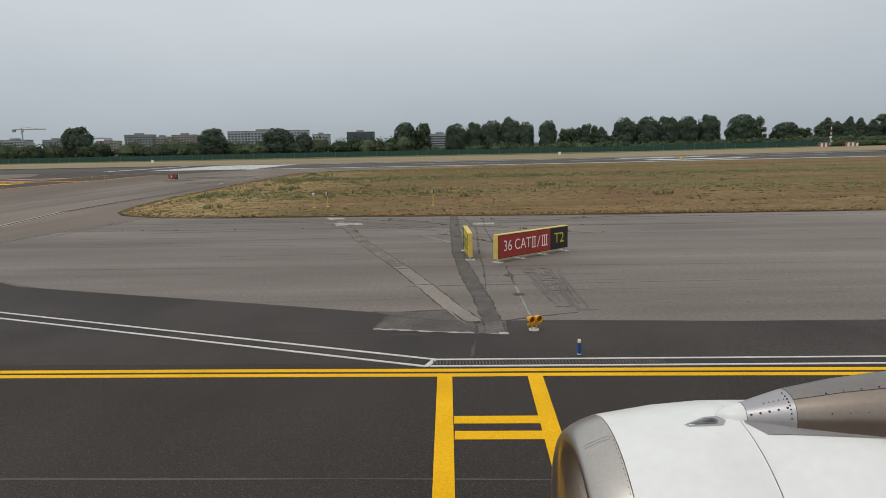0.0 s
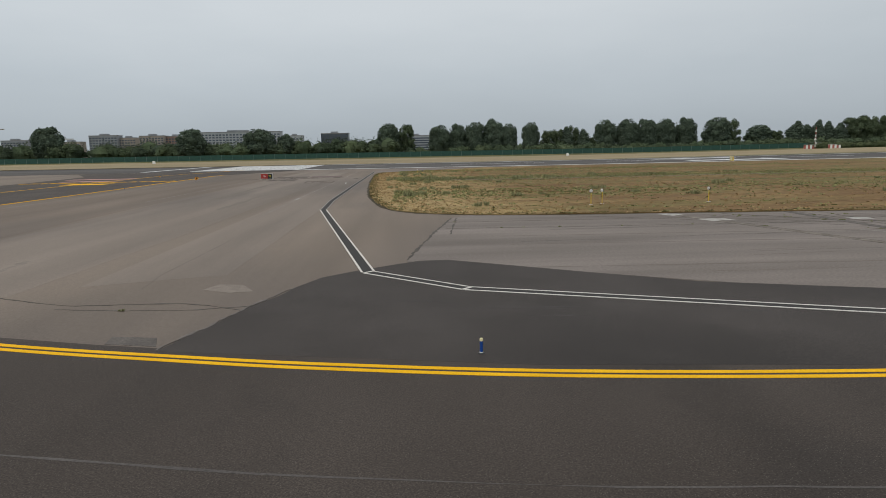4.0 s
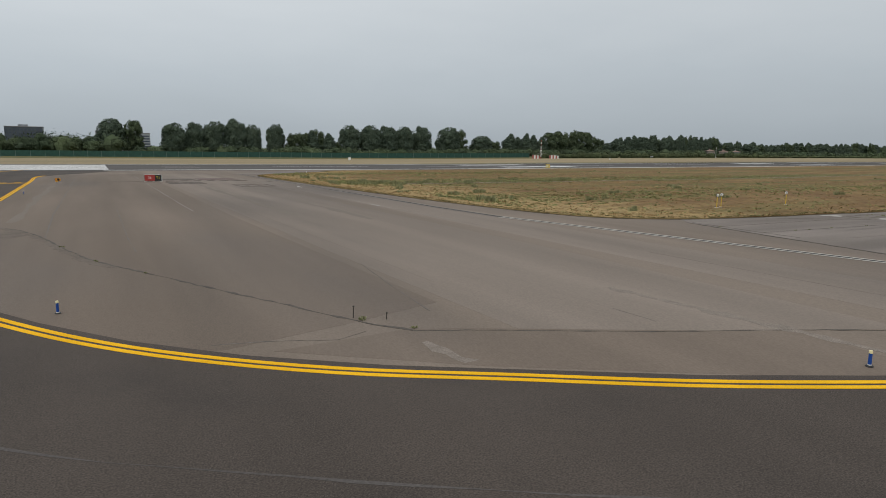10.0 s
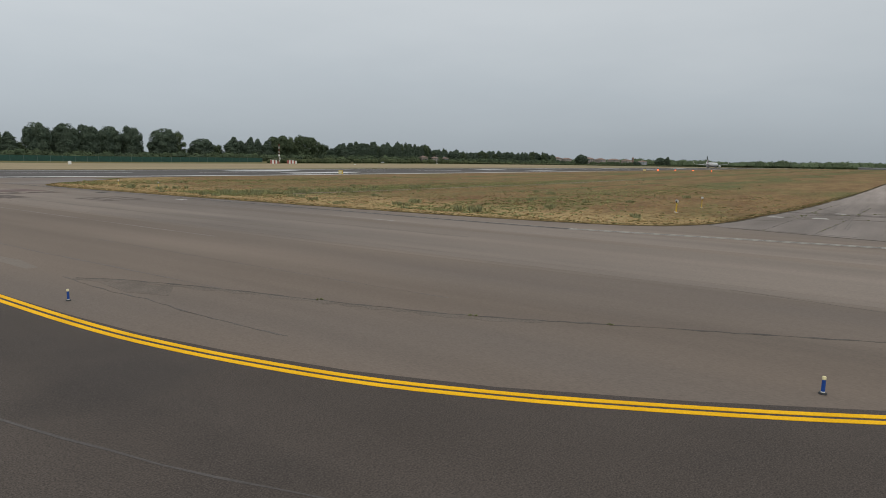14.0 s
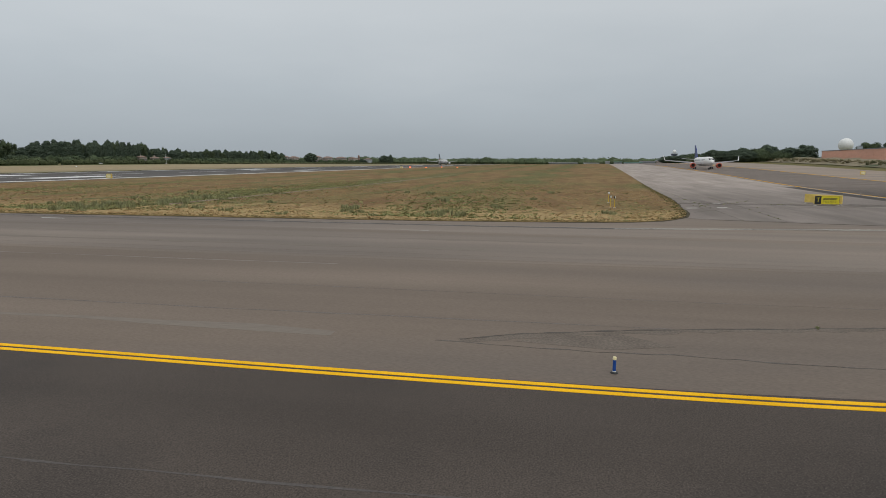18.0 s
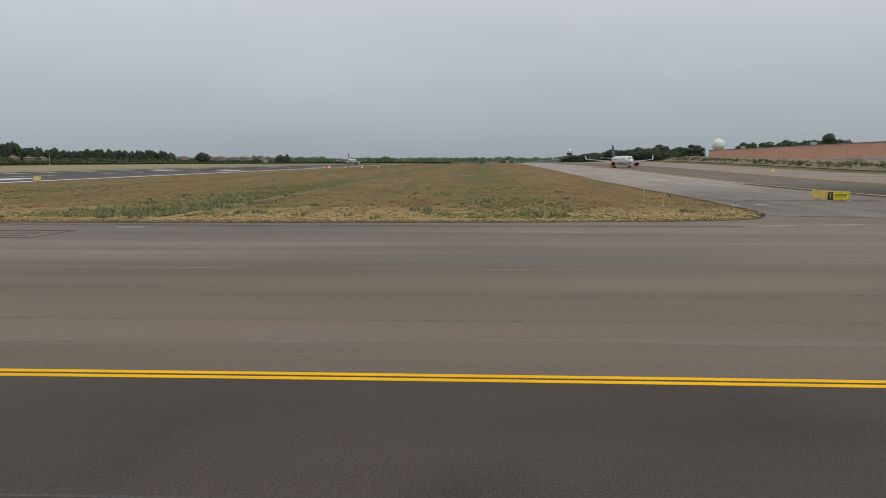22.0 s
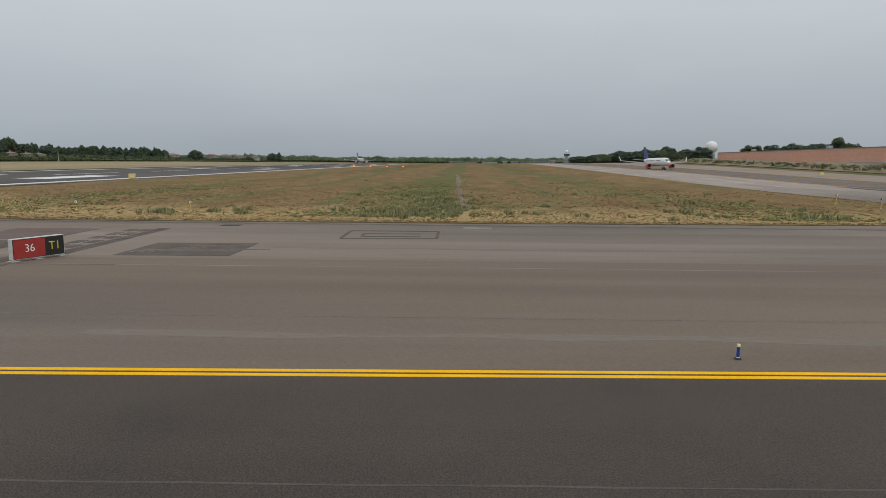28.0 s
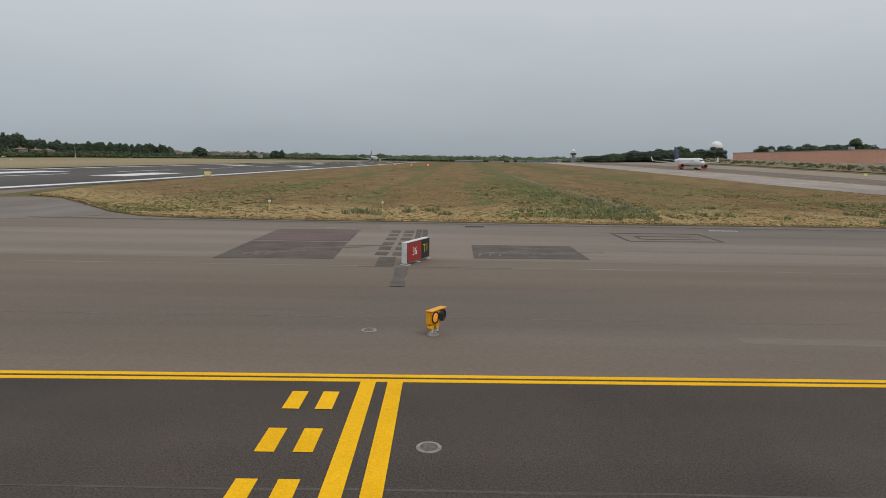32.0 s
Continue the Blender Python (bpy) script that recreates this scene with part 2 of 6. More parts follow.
M_YELLOW = material("yellow_road_paint", (0.80, 0.425, 0.006), (0.92, 0.50, 0.012), 0.7, 30.0, 0.8, 0.2, fine_mix=0.14, gloss=0.12)
M_WHITE = material("white_road_paint", (0.62, 0.62, 0.60), (0.74, 0.74, 0.72), 0.3, 12.0, 0.6, fine_mix=0.12)
M_FADED = material("faded_white_paint", (0.225, 0.205, 0.185), (0.30, 0.28, 0.26), 0.5, 10.0, 0.8, fine_mix=0.25)
M_FAINT = material("nearly_worn_away_paint", (0.200, 0.172, 0.150), (0.262, 0.232, 0.208), 0.25, 9.0, 0.9, fine_mix=0.2, gloss=0.2)
M_SCUFF = material("faint_scuffed_seam", (0.066, 0.058, 0.053), (0.092, 0.082, 0.076), 0.4, 20.0, 0.85, fine_mix=0.35)
M_RED_PAINT = material("faded_red_paint", (0.42, 0.20, 0.17), (0.52, 0.27, 0.23), 0.3, 8.0, 0.7, fine_mix=0.12)
M_KERB = plain("concrete_kerb", (0.62, 0.59, 0.54), 0.8, vary=0.1)
M_GRATE = plain("iron_grate", (0.032, 0.029, 0.027), 0.95, 0.0)

# ---- building helpers ----


def mesh_object(name, bm, mat, parent=None, label="", smooth=False):
    data = bpy.data.meshes.new(name)
    bm.to_mesh(data)
    bm.free()
    for m in mat if isinstance(mat, (list, tuple)) else (mat,):
        data.materials.append(m)
    if smooth:
        for p in data.polygons:
            p.use_smooth = True
    ob = new(name, data)
    ob.parent = parent
    if label:
        ob["label"] = label
    return ob


def part(name, bm, mat, parent, label="", smooth=False):
    return mesh_object(name, bm, mat, parent, label, smooth)


def raw_object(name, verts, faces, mat, parent=None, smooth=False):
    data = bpy.data.meshes.new(name)
    data.from_pydata(verts, [], faces)
    data.update()
    data.materials.append(mat)
    if smooth:
        for p in data.polygons:
            p.use_smooth = True
    ob = new(name, data)
    ob.parent = parent
    return ob


def thing(name, at, label, category, turn=0.0, group="", kind=""):
    ob = new(name)
    ob.empty_display_size = 0.3
    ob.matrix_basis = pose(at[0], at[1], at[2], 0, 0, turn)
    return tagged(ob, label, category, group, kind)


def box(bm, x0, x1, y0, y1, z0, z1, m=None, bevel=0.0):
    made = bmesh.ops.create_cube(bm, size=1.0)["verts"]
    t = Matrix.Translation(((x0 + x1) / 2, (y0 + y1) / 2, (z0 + z1) / 2)) @ Matrix.Diagonal((x1 - x0, y1 - y0, z1 - z0, 1))
    bmesh.ops.transform(bm, matrix=(m @ t) if m else t, verts=made)
    if bevel:
        edges = list({e for v in made for e in v.link_edges})
        bmesh.ops.bevel(bm, geom=edges, offset=bevel, segments=2, affect="EDGES")
    return bm


def boxed(x0, x1, y0, y1, z0, z1, bevel=0.0):
    return box(bmesh.new(), x0, x1, y0, y1, z0, z1, None, bevel)


def tube(bm, a, b, r0, r1=None, sides=10, caps=True):
    a, b = Vector(a), Vector(b)
    q = (b - a).to_track_quat("Z", "Y").to_matrix().to_4x4()
    m = Matrix.Translation((a + b) / 2) @ q
    bmesh.ops.create_cone(bm, cap_ends=caps, segments=sides, radius1=r0, radius2=r0 if r1 is None else r1, depth=(b - a).length, matrix=m)
    return bm


def tubed(a, b, r0, r1=None, sides=10):
    return tube(bmesh.new(), a, b, r0, r1, sides)


def lathe(profile, sides=32, axis="X", squash=None):
    """A body of revolution from (along, radius) pairs; squash(along) gives (wide, high, lift)."""
    verts, faces = [], []
    for a, r in profile:
        w, h, up = squash(a) if squash else (1, 1, 0)
        for k in range(sides):
            c, s = math.cos(2 * math.pi * k / sides), math.sin(2 * math.pi * k / sides)
            verts.append((a, r * w * c, r * h * s + up))
    for i in range(len(profile) - 1):
        for k in range(sides):
            j = (k + 1) % sides
            faces.append((i * sides + k, i * sides + j, (i + 1) * sides + j, (i + 1) * sides + k))
    return verts, faces


# Lie of the land: flat round the junction, rising very gently to the north.
RUN = -0.05


def lift(x, y):
    dx, dy = x + 50.0, y - 80.0
    d, az = math.hypot(dx, dy), math.degrees(math.atan2(dy, dx))
    fade = min(1.0, max(0.0, (64 - az) / 26)) * min(1.0, max(0.0, (az + 75) / 30))
    slope = fade * (0.0045 + 0.0085 * math.exp(-(((az + 20) / 14) ** 2)))
    rise = 0.0 if d < 85 else (d - 85) ** 2 / 120 if d < 145 else d - 115
    return slope * 1.05 * min(600.0, rise)


def lay(x, y, z):
    d = math.hypot(x + 50.0, y - 80.0)
    return lift(x, y) + z * (1.0 + min(12.0, max(0.0, d - 90.0) / 25.0))


def sheet(name, outline, z, mat, cell=20.0, parent=None, thick=0.0, up=0.0):
    """A flat piece of ground with this outline, cut into cells so that it follows the lie of the land."""
    bm = bmesh.new()
    bm.faces.new([bm.verts.new((x, y, 0)) for x, y in outline])
    if cell:
        for k in (0, 1):
            low, high = min(p[k] for p in outline), max(p[k] for p in outline)
            v = math.ceil(low / cell) * cell
            while v < high:
                normal = (1, 0, 0) if k == 0 else (0, 1, 0)
                bmesh.ops.bisect_plane(bm, geom=bm.verts[:] + bm.edges[:] + bm.faces[:], plane_co=[v * c for c in normal], plane_no=normal)
                v += cell
    for v in bm.verts:
        v.co.z = lay(v.co.x, v.co.y, z) + up
    bmesh.ops.recalc_face_normals(bm, faces=bm.faces)
    if bm.faces[:] and sum(f.normal.z for f in bm.faces) < 0:
        bmesh.ops.reverse_faces(bm, faces=bm.faces)
    # closed rim, so that no light gap shows under the edge
    rim = bmesh.ops.extrude_edge_only(bm, edges=[e for e in bm.edges if e.is_boundary])["geom"]
    for v in rim:
        if isinstance(v, bmesh.types.BMVert):
            v.co.z -= 0.02 + thick
    return mesh_object(name, bm, mat, parent)


def glide(points, step=1.0):
    """A smooth line through the points."""
    pts = [Vector((*p, 0)) for p in points]
    pts = [pts[0] * 2 - pts[1], *pts, pts[-1] * 2 - pts[-2]]
    out = []
    for a, b, c, d in zip(pts, pts[1:], pts[2:], pts[3:]):
        n = max(1, round((c - b).length / step))
        for k in range(n):
            t = k / n
            out.append(0.5 * (2 * b + (c - a) * t + (2 * a - 5 * b + 4 * c - d) * t * t + (3 * b - a - 3 * c + d) * t ** 3))
    out.append(pts[-2])
    return out


def straight(points, step):
    out = []
    for a, b in zip(points, points[1:]):
        a, b = Vector((*a, 0)), Vector((*b, 0))
        n = max(1, round((b - a).length / step))
        out += [a.lerp(b, k / n) for k in range(n)]
    return out + [Vector((*points[-1], 0))]


def strip(name, line, width, z, mat, parent=None, offset=0.0, rag=0.0, up=0.0):
    """A painted or laid band of this width along a line."""
    verts, faces = [], []
    rng = random.Random(name + str(len(line)))
    for i, p in enumerate(line):
        d = (line[min(i + 1, len(line) - 1)] - line[max(i - 1, 0)]).normalized()
        side = Vector((-d.y, d.x, 0))
        for s in (-0.5, 0.5):
            q = p + side * (offset + s * width + rng.uniform(-rag, rag))
            top = lay(q.x, q.y, z) + up
            verts += [(q.x, q.y, top), (q.x, q.y, top - 0.015)]
    for i in range(len(line) - 1):
        a, b = 4 * i, 4 * i + 4
        faces += [(a, a + 2, b + 2, b), (a + 1, a, b, b + 1), (a + 2, a + 3, b + 3, b + 2)]
    ob = raw_object(name, verts, [tuple(reversed(f)) for f in faces], mat, parent)
    return ob


def setting(ob, label, category):
    return tagged(ob, label, category, kind="structure")


# ---- ground and pavements ----
def along(x, y0):
    return y0 + RUN * x


def steps(*legs):
    return [v for a, b, by in legs for v in range(a, b, by)]


# one sheet to the horizon, with a finer mesh over the airfield
wide = steps((-4000, -400, 200), (-400, 900, 20), (900, 4700, 100))
deep = steps((-4200, -300, 150), (-300, 360, 20), (360, 4500, 90))
ground = raw_object("ground", [(x, y, lay(x, y, -0.03)) for y in deep for x in wide], [(r * len(wide) + c, r * len(wide) + c + 1, (r + 1) * len(wide) + c + 1, (r + 1) * len(wide) + c) for r in range(len(deep) - 1) for c in range(len(wide) - 1)], M_MEADOW)
setting(ground, "flat dry yellow-green airfield grassland reaching the horizon", "ground")

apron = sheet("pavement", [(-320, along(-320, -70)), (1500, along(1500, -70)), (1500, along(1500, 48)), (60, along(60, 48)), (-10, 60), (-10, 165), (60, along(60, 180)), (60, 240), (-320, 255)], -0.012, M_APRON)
setting(apron, "worn brown-grey asphalt taxiway shoulder with faint lanes", "pavement")

runway = sheet("runway", [(-400, along(-400, 171)), (1900, along(1900, 171)), (1900, along(1900, 241)), (-400, along(-400, 241))], 0.0, M_RUNWAY, cell=12.0)
setting(runway, "grey asphalt runway with dark rubber marks", "runway")

# inner curve of the dark taxiway, marked by the double yellow line
EDGE = [(1500, along(1500, 12.75)), (400, along(400, 12.75)), (60, along(60, 12.75)), (8.6, 12.31), (0, 12.69), (-5, 12.92), (-10, 13.12), (-13.3, 13.28), (-16, 13.45), (-19.2, 13.75), (-22.5, 14.2), (-25.8, 14.85), (-29.6, 15.8), (-36.5, 18.0), (-45.1, 22.1), (-50.0, 25.15), (-52.8, 27.0), (-55.4, 29.3), (-57.5, 31.75), (-59.5, 34.8), (-61.1, 37.7), (-62.3, 40.2), (-63.4, 43.2), (-64.3, 47.5), (-64.7, 52), (-64.75, 60), (-64.62, 70), (-64.52, 85), (-64.7, 100), (-64.9, 115), (-65.05, 125), (-65.4, 134), (-65.3, 140), (-64.6, 144.5)]
edge_line = glide(EDGE[2:], 1.2)
beyond = []
for p, q in zip(edge_line[3::3], edge_line[4::3]):
    d = (q - p).normalized()
    wide = np.interp(p.y, (13, 22, 44, 51, 60), (0.7, 0.5, 0.45, 0.35, 0.24))
    beyond.append((p.x + wide * d.y, p.y - wide * d.x))
taxi_outline = [(1500, along(1500, 13.45)), (60, along(60, 13.45))] + beyond + [(-62.0, 150), (-58.5, 157), (-55.5, 165), (-53, 173), (-110, 174), (-97, 150), (-93, 120), (-93, 60), (-88, 30), (-75, 5), (-50, -12), (-20, -18), (60, along(60, -19)), (1500, along(1500, -19))]
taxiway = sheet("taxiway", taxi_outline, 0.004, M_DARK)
setting(taxiway, "dark smooth asphalt taxiway curving towards the runway", "taxiway")

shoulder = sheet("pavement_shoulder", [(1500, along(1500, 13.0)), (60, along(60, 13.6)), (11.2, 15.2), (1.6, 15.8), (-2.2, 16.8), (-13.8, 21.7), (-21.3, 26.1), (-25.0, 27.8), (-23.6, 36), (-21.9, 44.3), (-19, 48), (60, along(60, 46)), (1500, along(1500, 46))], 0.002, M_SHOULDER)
setting(shoulder, "pale weathered asphalt strip along the taxiway", "pavement")

dark_patch = sheet("pavement_patch", [(60, along(60, 13.5)), (60, along(60, 16.2)), (11.2, 15.95), (7.4, 16.1), (3.1, 16.5), (1.6, 16.55), (-2.2, 17.75), (-6.6, 19.3), (-11.5, 20.95), (-15.1, 22.25), (-18.2, 24.3), (-21.3, 26.5), (-23.3, 27.9), (-24.5, 27.85), (-25.4, 27.2), (-26.9, 26.05), (-28.1, 24.9), (-28.75, 23.4), (-29.1, 22.1), (-29.75, 20.6), (-30.25, 18.7), (-30.6, 17.6), (-30.9, 16.6), (-29.6, 16.3), (-22.4, 14.7), (-16, 13.95), (-9.4, 13.65), (8.6, 12.9)], 0.006, M_DARK_OLD)
setting(dark_patch, "dark resurfaced asphalt wedge beside the drain", "pavement")

# grass island between taxiway and runway, and the grass beyond
GRASS_Z = 0.07
island_edge = glide([(-6.0, 162.3), (-9.8, 156.7), (-14.2, 152.6), (-18.7, 148.7), (-23.4, 144.8), (-27.5, 140.9), (-30.0, 136), (-30.6, 126), (-30.2, 106), (-29.4, 83), (-28.4, 66), (-27.0, 55.5), (-25.2, 49.7), (-21.5, 46.6), (-16.5, 45.1), (-6.5, 44.1), (8.8, 42.6), (30, 41.4)], 1.5)
rngi = random.Random(5)
island_outline = [(p.x + rngi.uniform(-0.12, 0.12), p.y + rngi.uniform(-0.12, 0.12)) for p in island_edge] + [(1500, along(1500, 42.6)), (1500, along(1500, 168)), (45, 167), (10, 165.5), (-2, 163)]
island = sheet("ground_island", island_outline, 0.03, M_GRASS, cell=10.0, thick=0.06, up=GRASS_Z - 0.03)
setting(island, "dry brown and green mown grass between taxiway and runway", "grass")
verge = sheet("ground_verge", [(-600, along(-600, 243)), (1900, along(1900, 243)), (1900, along(1900, 430)), (-600, 420)], 0.02, material("straw_verge", (0.235, 0.180, 0.095), (0.31, 0.242, 0.130), 0.03, 1.5, 0.95, fine_mix=0.3, stretch=(0.2, 1, 1), third=(0.17, 0.155, 0.07), third_scale=0.012))
setting(verge, "strip of dry straw-coloured grass beyond the runway", "grass")

# ---- painted markings ----
marks = thing("taxiway_markings", (0, 0, 0), "double yellow taxiway edge line in fresh paint", "marking", kind="structure")
fine_edge = glide(EDGE[1:], 0.8)
strip("outer_line", fine_edge, 0.17, 0.012, M_YELLOW, marks, offset=-0.14)
strip("inner_line", fine_edge, 0.17, 0.012, M_YELLOW, marks, offset=0.14)
strip("south_line", straight([(1500, along(1500, -18)), (60, along(60, -18)), (-20, -17)], 20), 0.6, 0.012, M_YELLOW, marks)

# holding position at the second entry: ladder pattern
hold = thing("holding_position_marking", (0, 0, 0), "yellow ladder-shaped holding position marking on dark asphalt", "marking", kind="structure")
strip("rail", straight([(-0.05, 12.55), (-0.1, 5.0), (-0.2, -15)], 2), 0.30, 0.013, M_YELLOW, hold)
strip("rail", straight([(1.75, 12.45), (1.6, 8.4), (1.3, -0.1)], 2), 0.30, 0.013, M_YELLOW, hold)
for y in (10.41, 9.83, -1.6, -2.2):
    strip("rung", straight([(0.1, y), (1.62 - (10 - y) * 0.07, y - 0.05)], 1), 0.29, 0.014, M_YELLOW, hold)

# holding position at the first entry: two solid lines and two broken ones
hold_b = thing("holding_position_marking", (0, 0, 0), "yellow holding position marking with solid and broken lines", "marking", kind="structure")
for y in (116.75, 117.3):
    strip("solid_line", straight([(-65.15, y), (-92, y)], 3), 0.31, 0.013, M_YELLOW, hold_b)
for k in range(15):
    for y in (117.95, 118.55):
        x = -65.75 - 1.72 * k
        strip("dash", straight([(x, y), (x - 0.88, y)], 1), 0.31, 0.013, M_YELLOW, hold_b)

# thin pale seams in the dark taxiway
seams = thing("taxiway_seam", (0, 0, 0), "thin pale worn paving seam along the taxiway", "seam", kind="structure")
strip("seam", straight([(60, along(60, 8.5)), (0, 8.5), (-13, 8.95)], 1.5), 0.045, 0.008, M_SCUFF, seams, rag=0.025)
strip("seam", glide([(-13, 8.95), (-24, 10.0), (-33.2, 12.05), (-39.8, 14.3), (-46.5, 17.8), (-51.6, 20.9), (-55.5, 23.6), (-58.6, 26.1), (-62.0, 30.1), (-65.0, 35.2), (-66.6, 38.9), (-68.0, 43.6), (-68.9, 49), (-69.4, 57), (-69.6, 64)], 1.0), 0.05, 0.008, M_SCUFF, seams, rag=0.03)
strip("seam", straight([(-69.6, 64), (-69.45, 90), (-69.45, 128)], 1.5), 0.05, 0.008, M_SCUFF, seams, rag=0.025)

# runway paint
rp = thing("runway_markings", (0, 0, 0), "white runway edge lines, threshold stripes and touchdown bars", "marking", kind="structure")
for y0 in (175.5, 236.0):
    strip("side_line", straight([(-55, along(-55, y0)), (1700, along(1700, y0))], 10), 2.6, 0.010, M_WHITE, rp)
for k in range(16):
    y0 = 178.8 + 3.7 * k
    strip("threshold_stripe", straight([(-84, along(-84, y0)), (-54, along(-54, y0))], 6), 2.4, 0.010, M_WHITE, rp)
strip("threshold_bar", straight([(-97, along(-97, 178)), (-96, along(-96, 236))], 6), 1.8, 0.010, M_WHITE, rp)
for x in range(-10, 1500, 50):
    strip("centre_dash", straight([(x, along(x, 206)), (x + 30, along(x + 30, 206))], 10), 0.9, 0.010, M_WHITE, rp)
for x0, x1, wide in ((60, 88, 8), (205, 228, 6), (355, 378, 6), (505, 528, 6), (655, 678, 4)):
    for y0 in (191.5, 220.5):
        strip("touchdown_bar", straight([(x0, along(x0, y0)), (x1, along(x1, y0))], 8), wide, 0.010, M_WHITE, rp)
for y0 in (201, 212):
    strip("number_stroke", straight([(-40, along(-40, y0)), (-31, along(-31, y0))], 3), 1.6, 0.010, M_FADED, rp)
strip("stop_stripe", straight([(-92, 133.5), (-79, 133.5)], 4), 3.6, 0.010, M_RED_PAINT, rp)
strip("stop_stripe", straight([(-88, 123.3), (-77.5, 123.3)], 4), 3.0, 0.010, M_RED_PAINT, rp)
strip("yellow_block", straight([(-81, 111), (-74, 110.5)], 2), 4.0, 0.011, M_YELLOW, rp)
strip("lead_line", straight([(-79, 60), (-79, 150), (-70, 185)], 4), 0.3, 0.012, M_YELLOW, rp)

# ---- drain: two pale kerbs with a grating between ----
DRAIN = [(60, along(60, 13.1)), (9.2, 12.95), (-0.35, 13.3), (-12.9, 18.15), (-23.05, 22.3), (-26.47, 25.65), (-31.5, 52.6), (-31.9, 62), (-31.9, 90), (-31.7, 146)]
drain = thing("drain_channel", (0, 0, 0), "slotted drain channel with pale concrete kerbs and dark grating", "drain", kind="structure")
for a, b in zip(DRAIN, DRAIN[1:]):
    far, wide = (0.21, 0.075) if a[0] > -0.3 else (0.235, 0.085)
    rim_mat = M_KERB if a[1] < 52 else M_FADED
    strip("kerb", straight([a, b], 4), wide, 0.018, rim_mat, drain, offset=-far)
    strip("kerb", straight([a, b], 4), wide, 0.018, rim_mat, drain, offset=far)
    strip("channel", straight([a, b], 4), (2 * far - wide) * 1.0, 0.009, M_GRATE, drain)
for (x, y), (u, v), r in ((DRAIN[2], DRAIN[3], 0.27), (DRAIN[4], DRAIN[5], 0.26), (DRAIN[5], DRAIN[4], 0.27)):
    d = Vector((u - x, v - y)).normalized()
    strip("kerb_joint", [Vector((x - d.y * r, y + d.x * r, 0)), Vector((x + d.y * r, y - d.x * r, 0))], 0.11, 0.019, M_KERB, drain)
bars = bmesh.new()
for k in range(70):
    x = -0.3 + 0.07 * k
    y = 13.3 - 0.0365 * (x + 0.35)
    box(bars, x, x + 0.03, y - 0.14, y + 0.14, 0.008, 0.020)
for k in range(95):
    u = 0.5 + 0.07 * k
    x, y = -0.35 - 0.9326 * u, 13.3 + 0.3609 * u
    box(bars, -0.015, 0.015, -0.15, 0.15, 0.008, 0.020, Matrix.Translation((x, y, 0)) @ Matrix.Rotation(-0.369, 4, "Z"))
tagged(part("grating_bars", bars, M_TRENCH, drain), kind="stuff")

M_SEAM = material("closed_paving_seam", (0.160, 0.134, 0.115), (0.190, 0.161, 0.139), 0.3, 16.0, 0.9, fine_mix=0.25, gloss=0.2)
M_BROKEN = material("chipped_white_paint", (0.25, 0.23, 0.205), (0.50, 0.48, 0.45), 2.5, 8.0, 0.85, fine_mix=0.25, gloss=0.2)
M_TONE = material("polished_wheel_track", (0.166, 0.141, 0.117), (0.196, 0.168, 0.141), 0.2, 20.0, 0.9, fine_mix=0.16, stretch=(1, 0.1, 1), gloss=0.2)
M_LANE_WORN = material("worn_darker_asphalt", (0.125, 0.103, 0.085), (0.165, 0.138, 0.115), 0.8, 14.0, 0.9, fine_mix=0.3, gloss=0.2)
M_SCUFFED = material("gravel_scuffed_asphalt", (0.192, 0.163, 0.138), (0.25, 0.213, 0.182), 3.0, 25.0, 0.95, fine_mix=0.35, gloss=0.2)
M_SCRAPE = material("scraped_asphalt", (0.110, 0.096, 0.085), (0.150, 0.132, 0.118), 2.0, 14.0, 0.9, 0.5, fine_mix=0.4)
# ---- old trenches, patches and cracks in the pavement ----
work = thing("pavement_repairs", (0, 0, 0), "old trenches, repair patches and cracks in the asphalt", "repairs", kind="structure")


entry = thing("pavement_repairs", (0, 0.36, 0), "cracked trenches, pale strip and scraped asphalt beside the sign", "repairs", kind="structure")


def patch(name, outline, mat, z=0.008, parent=work):
    return sheet(name, outline, z, mat, cell=4.0, parent=parent)


TRENCH_WEST = [(0.43, 42.9), (0.36, 38), (0.33, 33), (0.34, 27.2), (0.53, 22.6), (0.80, 19.4), (0.92, 17.15), (0.97, 15.2)]
TRENCH_EAST = [(1.52, 15.0), (1.44, 16.4), (1.36, 18.4), (1.23, 20.1), (1.04, 23.0), (0.81, 26.2), (0.85, 34.7), (0.84, 42.8)]
patch("trench", TRENCH_WEST + TRENCH_EAST, M_TRENCH, parent=entry)
M_OLD_STRIP = material("weathered_strip_fill", (0.135, 0.115, 0.097), (0.215, 0.187, 0.158), 1.3, 9.0, 0.95, 0.3, fine_mix=0.35, third=(0.24, 0.212, 0.18), third_scale=0.7, gloss=0.2)
strip_line = straight([(-7.4, 43.0), (-5.35, 35.9), (-4.0, 31.1), (-2.57, 26.7), (-1.75, 24.3)], 0.4)
strip("old_strip", strip_line, 0.50, 0.008, M_OLD_STRIP, entry, rag=0.10)
low_line = straight([(-1.75, 24.3), (-0.56, 20.3), (0.18, 17.7), (0.68, 16.15)], 0.35)
strip("pale_strip", low_line, 0.52, 0.008, M_PALE_PATCH, entry, rag=0.035)
for line in (strip_line, low_line):
    for off in (-0.29, 0.28):
        strip("strip_joint", line, 0.028, 0.0085, M_CRACK, entry, offset=off, rag=0.035)
